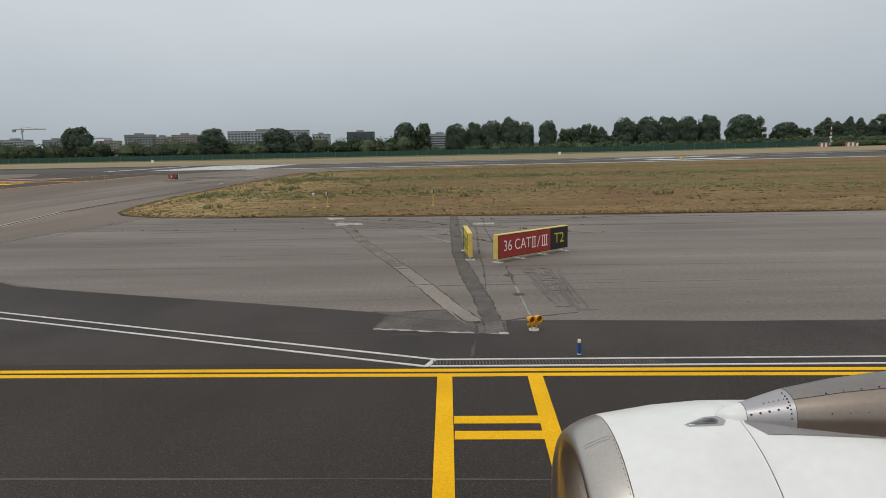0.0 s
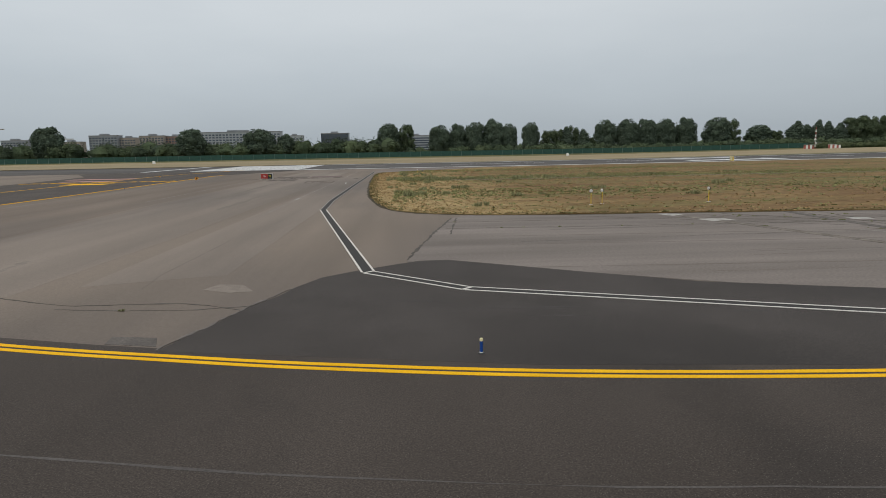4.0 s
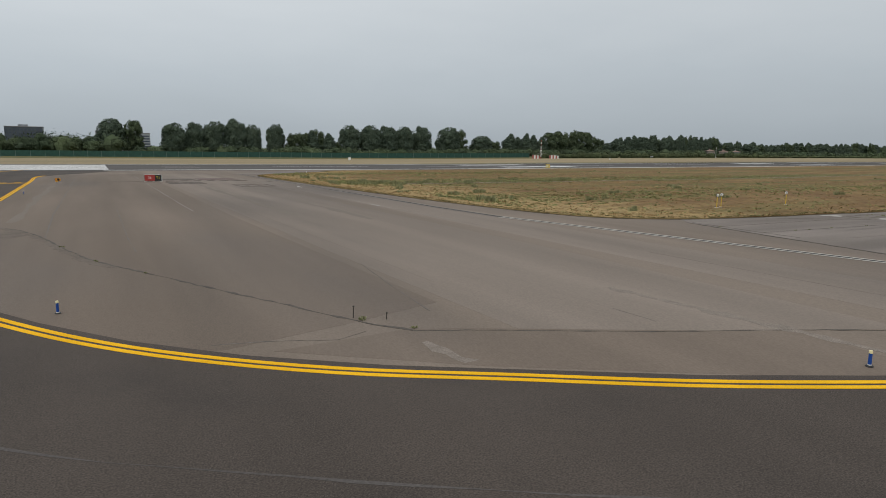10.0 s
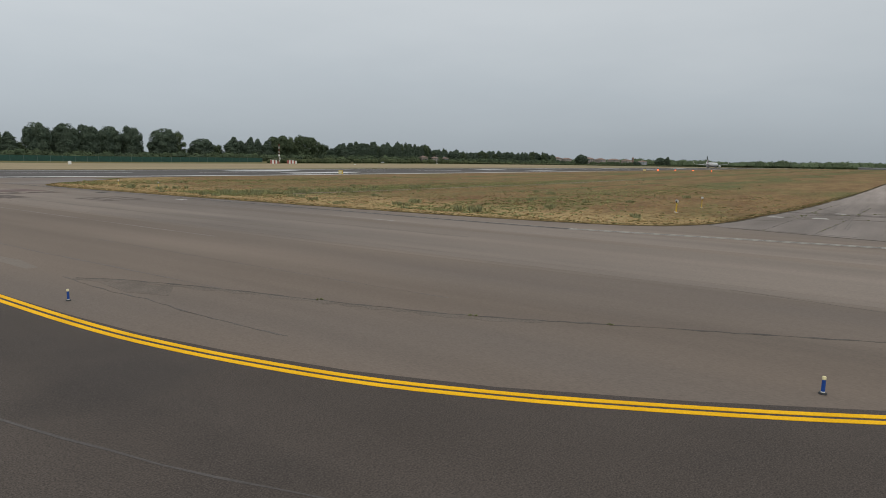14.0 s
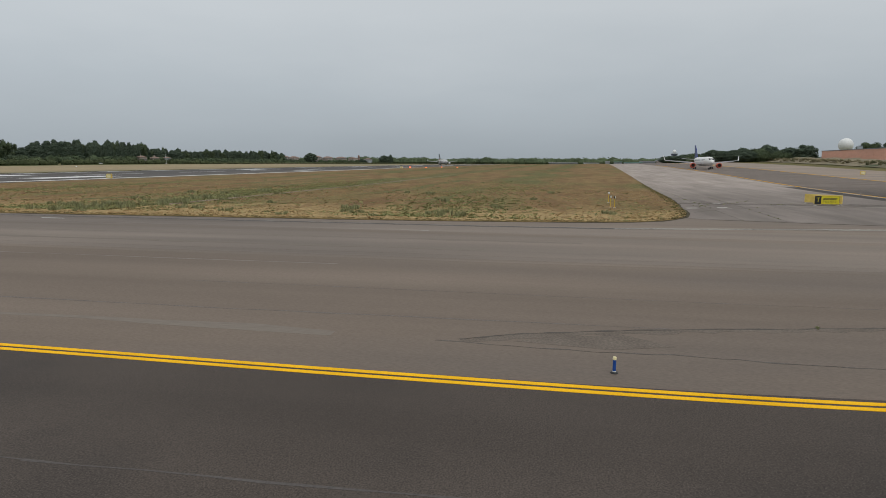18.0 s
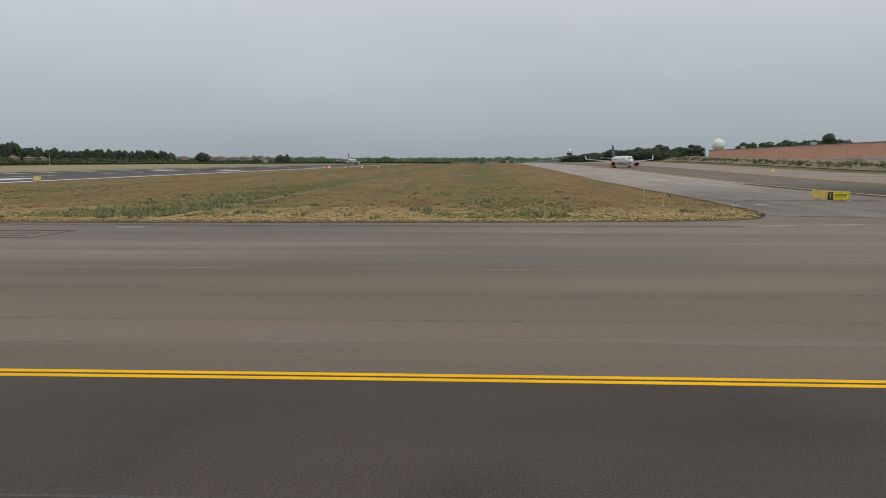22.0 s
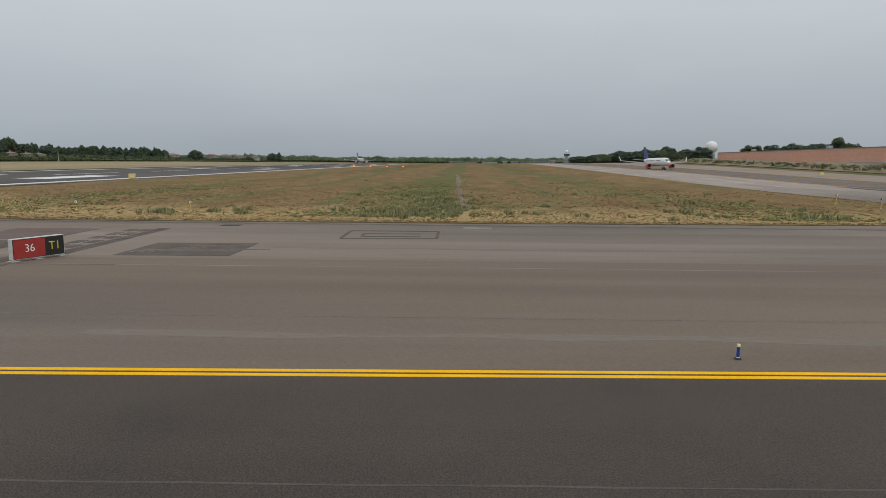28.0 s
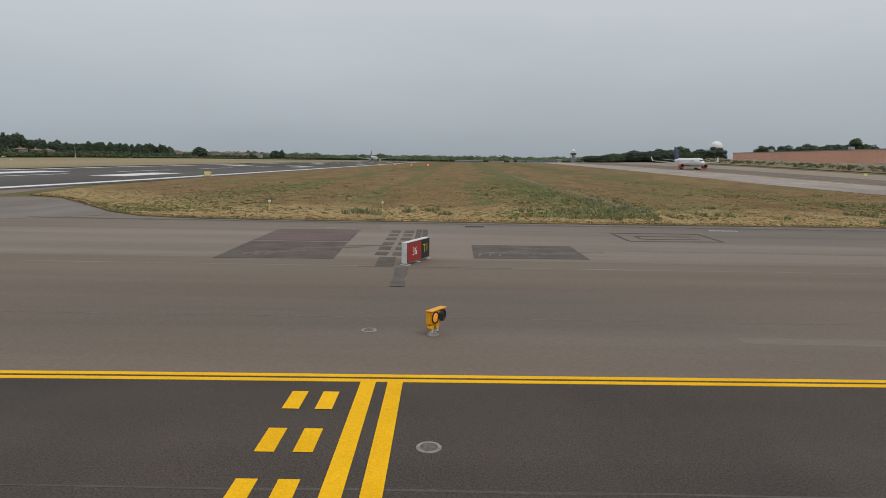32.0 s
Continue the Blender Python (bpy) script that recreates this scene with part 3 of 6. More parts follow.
for a, b in (((-6.0, 38.4), (-5.5, 38.2)), ((-5.4, 36.2), (-4.9, 36.0)), ((-3.9, 30.2), (-3.5, 30.1)), ((-2.0, 23.9), (-1.4, 23.9)), ((-1.0, 20.9), (-0.4, 20.9))):
    strip("cross_crack", straight([a, b], 0.15), 0.09, 0.0095, M_CRACK, entry, rag=0.05)
patch("pale_slab", [(-8.1, 43.2), (-7.4, 43.3), (-6.83, 43.0), (-6.57, 41.93), (-7.1, 42.1), (-7.6, 41.84)], M_BROKEN, 0.010, parent=entry)
patch("pale_slab", [(-6.94, 39.7), (-6.1, 39.9), (-5.23, 39.6), (-4.97, 38.6), (-5.8, 38.8), (-6.6, 38.4)], M_BROKEN, 0.010, parent=entry)
patch("pale_slab", [(1.75, 38.6), (3.0, 38.5), (3.0, 37.6), (1.7, 37.7)], M_BROKEN, 0.010, parent=entry)
patch("rough_patch", [(-2.08, 17.38), (-1.2, 17.3), (0.07, 17.46), (0.45, 16.25), (0.76, 16.0), (0.74, 15.19), (-0.28, 15.3), (-1.88, 15.57), (-1.54, 16.97)], M_TRENCH, 0.0075, parent=entry)
patch("rough_patch", [(0.80, 15.92), (1.55, 16.17), (1.51, 14.95), (0.79, 15.12)], M_SCRAPE, 0.0100, parent=entry)
patch("corner_plate", [(1.30, 15.12), (1.52, 15.10), (1.52, 14.94), (1.30, 14.94)], M_BROKEN, 0.0125, parent=entry)
scr = random.Random(8)
for k in range(46):
    u, v0 = scr.random(), scr.uniform(0, 0.6)
    v1 = min(1.0, v0 + scr.uniform(0.12, 0.5))
    pts = [(2.75 + 1.5 * u + (0.42 - 0.62 * u) * v, 23.6 - 6.6 * v + scr.uniform(-0.05, 0.05)) for v in (v0, (v0 + v1) / 2, v1)]
    strip("scraped_line", straight(pts, 0.3), scr.uniform(0.02, 0.05), 0.0060 + 0.00012 * k, M_SCRAPE, entry, rag=0.02)
for k in range(18):
    v = scr.random()
    x, y = 2.8 + 0.35 * v + scr.uniform(0, 0.9), 23.4 - 6.4 * v
    strip("scraped_line", straight([(x, y), (x + scr.uniform(0.15, 0.5), y + scr.uniform(-0.05, 0.05))], 0.15), scr.uniform(0.03, 0.07), 0.0118 + 0.00012 * k, M_SCRAPE, entry, rag=0.02)
strip("broken_edge", straight([(-1.85, 15.66), (-0.96, 15.42), (-0.28, 15.3), (0.22, 15.2), (0.70, 15.12)], 0.16), 0.085, 0.0095, M_BROKEN, entry, rag=0.055)
strip("broken_edge", straight([(0.75, 15.1), (1.32, 15.0)], 0.2), 0.045, 0.0105, M_FADED, entry, rag=0.02)
hrng = random.Random(41)
for side in (TRENCH_WEST, TRENCH_EAST[::-1], [(1.2, 42.3), (1.8, 35.5), (1.5, 27.6), (1.47, 23.9), (1.3, 20.0)], [(-3.94, 42.55), (-1.7, 40.1), (0.26, 37.7)], [(-2.7, 37.56), (-0.67, 36.47)],
             [(-2.08, 17.38), (-1.2, 17.3), (0.07, 17.46), (0.45, 16.25), (0.76, 16.0)], [(-1.54, 16.97), (-1.88, 15.57)], [(-1.55, 16.95), (-0.4, 16.4), (0.7, 16.1)], [(-0.35, 16.4), (-0.28, 15.3)], [(0.77, 16.0), (0.76, 15.1), (0.62, 14.2), (0.55, 13.3)], [(1.55, 16.17), (2.3, 16.5), (3.6, 16.9)]):
    strip("crack", straight(side, 0.3), 0.05, 0.0105, M_CRACK, entry, rag=0.04)
for k in range(70):
    x, y, n = hrng.uniform(-20, 34), hrng.uniform(17, 41), hrng.uniform(3.0, 14)
    strip("hairline", straight([(x, y), (x + n * 0.5, y + hrng.uniform(-0.15, 0.15)), (x + n, y + hrng.uniform(-0.25, 0.25))], 0.6), hrng.uniform(0.02, 0.06), 0.0045, (M_SCRAPE, M_SEAM, M_TRENCH, M_FAINT, M_SEAM)[k % 5], work, rag=0.03)
strip("pale_joint", straight([(2.3, 20.5), (2.27, 16.6)], 0.4), 0.05, 0.009, M_FADED, entry, rag=0.02)
for a, b in (((2.6, 42.4), (2.3, 36)), ((2.3, 36), (2.35, 28)), ((2.35, 24), (2.3, 20.5)), ((14, 41.8), (3.2, 38.2))):
    strip("crack", straight([a, b], 0.5), 0.06, 0.010, M_CRACK, entry, rag=0.05)
strip("crack", straight([(-21.95, 44.2), (-23.6, 36), (-25.0, 28.2)], 0.45), 0.11, 0.006, M_CRACK, work, rag=0.07)
for y in (33.5, 30.5, 24.5):
    strip("crack", straight([(-20, y + 1.2), (2, y), (60, along(60, y))], 2.5), 0.07, 0.006, M_SEAM, work, rag=0.05)
strip("crack", glide([(-50.0, 29.0), (-51.1, 30.8), (-52.3, 33.5), (-53.5, 36.0), (-55.5, 40.5), (-57.1, 44.0), (-58.3, 48.2), (-59.5, 53.1), (-60.6, 56.6), (-61.6, 58.6)], 0.4), 0.08, -0.003, M_CRACK, work, rag=0.06)
strip("worn_edge", glide([(-56.2, 42.2), (-57.2, 44.0), (-58.4, 48.2), (-59.6, 53.1), (-60.7, 56.6), (-61.7, 58.6)], 0.4), 0.34, -0.0055, M_LANE_WORN, work, offset=0.1, rag=0.16)
strip("joint", glide([(-29.8, 20.3), (-31.8, 21.4), (-34.5, 21.6), (-36.1, 21.9), (-41.0, 24.5), (-44.3, 26.0), (-48.0, 28.0), (-50.0, 29.0)], 0.4), 0.05, -0.003, M_CRACK, work, rag=0.04)
strip("crack", straight([(-35.6, 21.2), (-33.4, 20.75), (-31.2, 20.6), (-29.4, 20.9)], 0.3), 0.035, -0.003, M_TRENCH, work, rag=0.04)
patch("worn_patch", [(-32.5, 18.0), (-31.3, 17.75), (-31.05, 17.0), (-32.4, 17.35)], M_TRENCH, -0.003)
patch("worn_patch", [(-31.6, 24.3), (-30.7, 24.0), (-30.1, 22.9), (-30.9, 22.8), (-31.9, 23.4)], M_SCUFFED, -0.004)
strip("broken_edge", straight([(-28.8, 23.4), (-29.8, 20.6), (-30.3, 18.7), (-30.95, 16.7)], 0.25), 0.07, 0.0065, M_SCRAPE, work, rag=0.06)
strip("crack", straight([(-61.8, 59.2), (-61.95, 57), (-62.05, 55), (-61.9, 53.4), (-62.1, 50.8), (-62.0, 46.5)], 0.4), 0.035, -0.003, M_TRENCH, work, rag=0.05)
patch("worn_patch", [(-61.5, 57.2), (-60.9, 56.2), (-60.3, 54.4), (-61.2, 53.2), (-61.8, 54.8)], M_LANE_WORN, -0.0045)
strip("pale_line", straight([(-35.6, 48), (-35.8, 150)], 3), 0.10, -0.006, M_FAINT, work, rag=0.05)
for y in (66.0, 122.5):
    strip("pale_dash", straight([(-35.7, y - 1.0), (-35.7, y + 1.0)], 1), 0.24, -0.004, M_FADED, work, rag=0.04)
for x, y0, y1 in ((-46.6, 34, 140), (-50.6, 66, 140)):
    strip("lane_joint", straight([(x, y0), (x - 0.2, y1)], 3), 0.10, -0.006, M_FAINT if y0 > 60 else M_LANE, work, rag=0.05)
strip("lane_joint", straight([(-59.4, 53), (-59.65, 66), (-59.7, 140)], 1.5), 0.06, -0.006, M_SCRAPE, work, rag=0.04)
strip("lane_joint", straight([(-55.5, 46), (-55.65, 52), (-55.6, 70)], 1), 0.035, -0.006, M_SCRAPE, work, rag=0.03)
patch("lane", [(-47.5, 27.9), (-45.1, 26.6), (-42.2, 25.0), (-38.2, 23.2), (-37.7, 40), (-37.8, 150), (-48.3, 150), (-47.7, 42)], M_LANE, -0.009)
patch("inner_band", [(-41.0, 24.4), (-42.2, 25.0), (-45.1, 26.6), (-48.9, 28.7), (-50.2, 29.2), (-53.6, 28.9), (-49.8, 25.8), (-45.0, 22.7), (-41.5, 20.9)], M_LANE_DARK, -0.009)
for way in ([(-41.7, 30.8), (-41.3, 25.8), (-40.9, 22.3), (-40.2, 20.2)], [(-50.2, 28.0), (-50.0, 26.2)]):
    strip("gravel_scuff", straight(way, 0.4), 0.34, -0.006, M_SCUFFED, work, rag=0.16)
for way in ([(-54.8, 30.0), (-53.4, 29.7), (-52.0, 29.1), (-51.1, 29.5)], [(-43.7, 26.8), (-43.7, 28.5)], [(-47.6, 38.8), (-48.3, 34.0), (-48.7, 30.6)]):
    strip("hairline", straight(way, 0.4), 0.03, -0.005, M_SCRAPE, work, rag=0.02)
strip("lane_joint", straight([(-34.3, 36), (-34.4, 26.4), (-34.1, 23.7)], 1), 0.05, -0.006, M_SEAM, work, rag=0.02)
patch("lane", [(-48.0, 31.5), (-48.6, 60), (-48.9, 150), (-66, 150), (-66, 60), (-65, 46), (-63.3, 40), (-60.8, 34.5), (-57.8, 31), (-54.6, 29.5), (-51.5, 30.3)], M_LANE_DARK, -0.009)
patch("lane", [(-36.5, 24.5), (-31.8, 26), (-31.8, 120), (-35.6, 120)], M_LANE, -0.009)
patch("pale_corner", [(-9.2, 159.6), (-16, 152.2), (-28.8, 140.9), (-33.5, 146.5), (-22, 158), (-13, 167)], M_SHOULDER, 0.006)
patch("brown_patch", [(-49.2, 126.2), (-48.9, 120.8), (-43.0, 121.0), (-43.2, 126.3)], M_PATCH)
for x0, x1, y0 in ((-47.4, -44.2, 113.4), (-46.6, -45.5, 111.2), (-48.2, -45.0, 124.6), (-46.2, -43.9, 122.3)):
    for k in range(3):
        way = [(x0 + (x1 - x0) * u, y0 - 3.6 * u + 0.5 * k + (0.35 if i % 2 else -0.2)) for i, u in enumerate((0.05, 0.3, 0.55, 0.8, 0.97))]
        strip("scrape_mark", glide(way, 0.3), 0.055, 0.0125, M_SCUFFED, work, rag=0.05)
patch("red_patch", [(-42.7, 126.3), (-42.5, 121.0), (-36.6, 121.1), (-36.9, 126.3)], M_PATCH_RED)
patch("brown_patch", [(-43.4, 114.2), (-43.2, 108.8), (-47.9, 108.8), (-48.1, 114.3)], M_PATCH)
for y, x0, x1 in ((122.2, -48.5, -45.0), (123.6, -47.6, -44.2), (125.0, -48.8, -46.4), (124.2, -42.0, -39.5), (122.4, -41.5, -38.2), (125.3, -41.0, -37.6), (110.2, -47.3, -45.1), (111.6, -46.8, -44.0), (112.8, -47.4, -45.5), (110.9, -45.6, -43.8)):
    strip("pale_scrape", straight([((x0 + x1) / 2, y - 1.2), ((x0 + x1) / 2 + 0.1, y + 0.9)], 0.4), 0.14, 0.0095, M_SCRAPE, work, rag=0.06)
strip("pale_joint", straight([(-43.0, 126.3), (-42.8, 120.9)], 0.6), 0.16, 0.0095, M_FAINT, work, rag=0.05)
for x0, x1 in ((-50.8, -48.2), ):
    patch("trench", [(x0, 118.7), (x1, 118.75), (x1, 117.95), (x0, 117.9)], M_PATCH)
for k in range(6):
    x = -47.6 + 1.95 * k
    for y in (117.9, 118.75):
        patch("square_patch", [(x, y - 0.3), (x + 1.1, y - 0.3), (x + 1.1, y + 0.3), (x, y + 0.3)], M_PATCH)
for y in (116.9, 117.3):
    strip("trench", straight([(-47.8, y - 0.1), (-36, y)], 1.5), 0.34, 0.008, M_PATCH, work, rag=0.03)
strip("trench", straight([(-55.2, 117.45), (-50.9, 117.5)], 0.5), 0.5, 0.008, M_TRENCH, work, rag=0.06)
strip("joint", straight([(-50.9, 119.4), (-50.8, 112.8)], 1), 0.06, 0.004, M_SEAM, work)
for a, b in (((-36.9, 104.7), (-36.7, 98.9)), ((-41.2, 104.7), (-40.8, 99.0)), ((-36.9, 104.7), (-41.2, 104.7)), ((-36.7, 98.9), (-40.8, 99.0)), ((-38.5, 103.6), (-38.4, 100.0)), ((-40.0, 103.6), (-39.8, 100.0)), ((-38.5, 103.6), (-40.0, 103.6))):
    strip("loop_cut", straight([(a[0] + 0.7, a[1]), (b[0] + 0.7, b[1])], 1), 0.28 if abs(a[0] - b[0]) < 1 else 0.2, 0.008, M_PATCH, work)
for x, y0, y1 in ((-61.6, 62, 108), (-44.5, 60, 112), (-40.4, 55, 96)):
    strip("wheel_scuff", straight([(x, y0), (x - 0.15, (y0 + y1) / 2), (x - 0.1, y1)], 2.5), 0.5, -0.006, M_TONE, work, rag=0.22)
patch("drain_cover", [(-33.9, 114.2), (-33.8, 112.9), (-33.0, 112.9), (-33.1, 114.2)], M_GRATE)
patch("drain_cover", [(-30.9, 121.8), (-30.8, 120.6), (-30.3, 120.6), (-30.4, 121.8)], M_GRATE)


M_STAIN = material("oily_dark_streak", (0.040, 0.034, 0.031), (0.056, 0.049, 0.045), 1.2, 12.0, 0.8, fine_mix=0.4, gloss=0.3)
srng = random.Random(77)
for k in range(9):
    x, y, n = srng.uniform(-26, -4), srng.uniform(14.6, 16.2), srng.uniform(1.0, 5.0)
    y += max(0.0, (-4 - x)) * 0.22
    strip("dark_streak", straight([(x, y), (x + n, y - 0.12 * n)], 0.4), srng.uniform(0.03, 0.10), 0.0072, M_STAIN, work, rag=0.05)

def manhole(at, pale):
    t = thing("manhole_cover", (at[0], at[1], 0.004), "round inset cover in the asphalt with a pale rim", "manhole", group="inset covers")
    bm = bmesh.new()
    bmesh.ops.create_cone(bm, cap_ends=True, segments=28, radius1=0.21, radius2=0.20, depth=0.016)
    part("rim", bm, M_FADED if pale else M_TRENCH, t)
    bm = bmesh.new()
    bmesh.ops.create_cone(bm, cap_ends=True, segments=24, radius1=0.15, radius2=0.145, depth=0.026)
    part("lid", bm, M_SCRAPE if pale else M_CRACK, t)
    return t


manhole((-68.1, 116.0), True)
manhole((-61.15, 117.75), True)
manhole((2.27, 22.55), False)
manhole((2.27, 19.55), False)

# ---- signs ----
M_SIGN_RED = plain("red_sign_face", (0.36, 0.035, 0.028), 0.45)
M_SIGN_BLACK = plain("black_sign_face", (0.018, 0.018, 0.018), 0.45)
M_SIGN_YELLOW = plain("yellow_sign_face", (0.68, 0.58, 0.02), 0.45)
M_SIGN_WHITE = plain("white_sign_letter", (0.85, 0.84, 0.80), 0.5, vary=0.04)
M_FRAME_YELLOW = plain("cream_yellow_casing", (0.72, 0.53, 0.13), 0.5)
M_FRAME_GREY = plain("pale_grey_casing", (0.62, 0.62, 0.60), 0.5)
M_FOOT = plain("galvanised_foot", (0.58, 0.57, 0.54), 0.55, 0.3)
M_ORANGE = plain("orange_yellow_lamp_housing", (0.78, 0.36, 0.01), 0.45)
M_LENS = plain("dark_lamp_glass", (0.02, 0.018, 0.016), 0.12)
M_BLUE = plain("blue_reflective_sleeve", (0.008, 0.065, 0.30), 0.4)
M_CREAM = plain("pale_yellow_cap", (0.74, 0.66, 0.38), 0.5)
M_LIT_RED = lamp_material("red_lamp_glow", (1.0, 0.07, 0.02), 9.0)
M_LIT_AMBER = lamp_material("amber_lamp_glow", (0.75, 0.26, 0.03), 0.55)


def lettering(words, size, mat, parent, m, name="letters", squeeze=0.8):
    curve = bpy.data.curves.new(name, "FONT")
    curve.body, curve.size, curve.align_x, curve.align_y, curve.extrude = words, size, "CENTER", "CENTER", 0.004
    curve.offset = -size * 0.006
    ob = new(name, curve)
    data = bpy.data.meshes.new_from_object(ob.evaluated_get(bpy.context.evaluated_depsgraph_get()))
    data.name = name
    bpy.data.objects.remove(ob)
    data.materials.clear()
    data.materials.append(mat)
    made = new(name, data)
    made.parent, made.matrix_basis = parent, m @ Matrix.Diagonal((squeeze, 1, 1, 1))
    return made


def airfield_sign(name, a, b, label, high, foot, panels, casing, feet, depth=0.26, both=False):
    """A box sign from base point a to base point b, its face on the right-hand side of that way."""
    a, b = Vector((*a, 0)), Vector((*b, 0))
    long = (b - a).length
    turn = math.degrees(math.atan2(b.y - a.y, b.x - a.x))
    t = thing(name, (a.x, a.y, lift(a.x, a.y)), label, "sign", turn)
    part("casing", boxed(0, long, -depth / 2, depth / 2, foot, foot + high, 0.012), casing, t)
    part("border", boxed(0.025, long - 0.025, -depth / 2 - 0.006, -depth / 2 + 0.02, foot + 0.025, foot + high - 0.025), M_SIGN_BLACK, t)
    x = 0.05
    for share, mat, words, text_mat, size in panels:
        w = share * (long - 0.10)
        panel = part("panel", boxed(x, x + w - 0.008, -depth / 2 - 0.012, -depth / 2 + 0.02, foot + 0.05, foot + high - 0.05), mat, t)
        if words:
            lettering(words, size, text_mat, panel, pose(x + w / 2, -depth / 2 - 0.016, foot + high / 2, 90, 0, 0), squeeze=0.8 if len(words) > 3 else 0.95)
        x += w
    for k in range(feet):
        fx = 0.12 + (long - 0.24) * k / max(1, feet - 1)
        part("leg", tubed((fx, 0, 0.02), (fx, 0, foot + 0.01), 0.035), M_FOOT, t)
        part("base_plate", boxed(fx - 0.16, fx + 0.16, -0.2, 0.2, 0.0, 0.025, 0.006), M_FOOT, t)
    return t


sign_36 = airfield_sign("taxiway_sign", (2.0, 25.1), (5.3, 27.85), "long red and black holding sign in a cream-yellow casing", 0.98, 0.14,
    [(0.735, M_SIGN_RED, "36 CAT       ", M_SIGN_WHITE, 0.62), (0.265, M_SIGN_BLACK, "T2", M_SIGN_YELLOW, 0.62)], M_FRAME_YELLOW, 4)
numerals = bmesh.new()
for x in (2.02, 2.15, 2.62, 2.75, 2.88):
    box(numerals, x - 0.022, x + 0.022, -0.150, -0.140, 0.40, 0.86)
for x0, x1 in ((1.96, 2.21), (2.56, 2.94)):
    for z in (0.40, 0.83):
        box(numerals, x0, x1, -0.150, -0.140, z, z + 0.04)
box(numerals, -0.02, 0.02, -0.150, -0.140, -0.24, 0.24, Matrix.Translation((2.385, 0, 0.63)) @ Matrix.Rotation(0.35, 4, "Y"))
part("numerals", numerals, M_SIGN_WHITE, sign_36)
airfield_sign("taxiway_sign", (-50.55, 117.45), (-48.3, 116.52), "red and black runway holding sign in a pale grey casing", 0.92, 0.08,
    [(0.62, M_SIGN_RED, "36", M_SIGN_WHITE, 0.50), (0.38, M_SIGN_BLACK, "T1", M_SIGN_YELLOW, 0.54)], M_FRAME_GREY, 3)
sign_t = airfield_sign("taxiway_sign", (0.92, 28.4), (1.03, 25.75), "yellow runway-vacated sign with black letter panel", 0.98, 0.14,
    [(0.26, M_SIGN_BLACK, "T", M_SIGN_YELLOW, 0.7), (0.74, M_SIGN_YELLOW, "", None, 0)], M_FRAME_YELLOW, 2, depth=0.2)
vacated = bmesh.new()
for z, dashed in ((0.42, True), (0.54, True), (0.70, False), (0.82, False)):
    n = 6 if dashed else 1
    for k in range(n):
        span = 1.5 / n
        x = 0.88 + span * k
        box(vacated, x, x + (span * 0.62 if dashed else span), -0.120, -0.110, z - 0.028, z + 0.028)
part("vacated_symbol", vacated, M_SIGN_BLACK, sign_t)


# ---- guard lights, edge markers, grass lamps ----
def guard_light(at, turn, small):
    t = thing("runway_guard_light", (at[0], at[1], 0.0), "orange-yellow twin runway guard light on a round foot", "lamp", turn)
    k = 0.55 if small else 1.0
    part("base_plate", tubed((-0.16 if not small else 0, 0, 0), (-0.16 if not small else 0, 0, 0.03), (0.24 * k) if small else 0.17, (0.23 * k) if small else 0.16, 24), M_FRAME_GREY if small else M_PALE_PATCH, t)
    for s in (-1, 1):
        part("stem", tubed((0.12 * k * s - (0 if small else 0.16), 0, 0.02), (0.12 * k * s - (0 if small else 0.16), 0, 0.26 * k), 0.03 * k), M_FOOT if not small else M_ORANGE, t)
    z = 0.46 * k
    if small:
        part("bracket", boxed(-0.2, 0.2, -0.03, 0.03, 0.13, 0.19, 0.01), M_ORANGE, t)
        for s in (-1, 1):
            v, f = lathe([(-0.16, 0.06), (-0.15, 0.10), (0.0, 0.14), (0.12, 0.155), (0.18, 0.16), (0.18, 0.13), (0.10, 0.12)], 20)
            lamp = raw_object("lamp", v, f, M_ORANGE, t, True)
            lamp.matrix_basis = pose(0.105 * s, 0, z + 0.04, 0, 0, -90) @ Matrix.Diagonal((0.58, 0.58, 0.58, 1))
            v, f = lathe([(0.08, 0.125), (0.12, 0.08), (0.13, 0.0)], 20)
            raw_object("lens", v, f, material("red_brown_lens", (0.20, 0.03, 0.01), (0.30, 0.05, 0.015), 4, 30, 0.15), lamp, True)
        return t
    body = part("housing", boxed(-0.36, 0.36, -0.06, 0.12, 0.30, 0.66, 0.03), M_ORANGE, t)
    part("hood", boxed(-0.37, 0.37, -0.10, 0.12, 0.655, 0.672, 0.006), M_ORANGE, t)
    part("mount_rail", boxed(-0.28, 0.14, -0.04, 0.04, 0.25, 0.305, 0.01), M_ORANGE, t)
    for s in (-0.28, -0.04):
        part("clamp", tubed((s, -0.07, 0.22), (s, 0.07, 0.22), 0.065, 0.065, 16), M_ORANGE, t)
        part("cable_gland", tubed((s, -0.05, 0.10), (s, -0.05, 0.2), 0.04, 0.03, 10), M_FOOT, t)
    for s in (-1, 1):
        v, f = lathe([(0.0, 0.155), (0.035, 0.160), (0.035, 0.135), (0.01, 0.125)], 24)
        ring_ob = raw_object("bezel", v, f, M_SIGN_BLACK, body, True)
        ring_ob.matrix_basis = pose(0.17 * s, -0.062, 0.48, 0, 0, -90)
        v, f = lathe([(0.008, 0.13), (0.03, 0.09), (0.036, 0.0)], 24)
        lens = raw_object("lens", v, f, M_LIT_AMBER if s < 0 else M_LENS, body, True)
        lens.matrix_basis = pose(0.17 * s, -0.062, 0.48, 0, 0, -90)
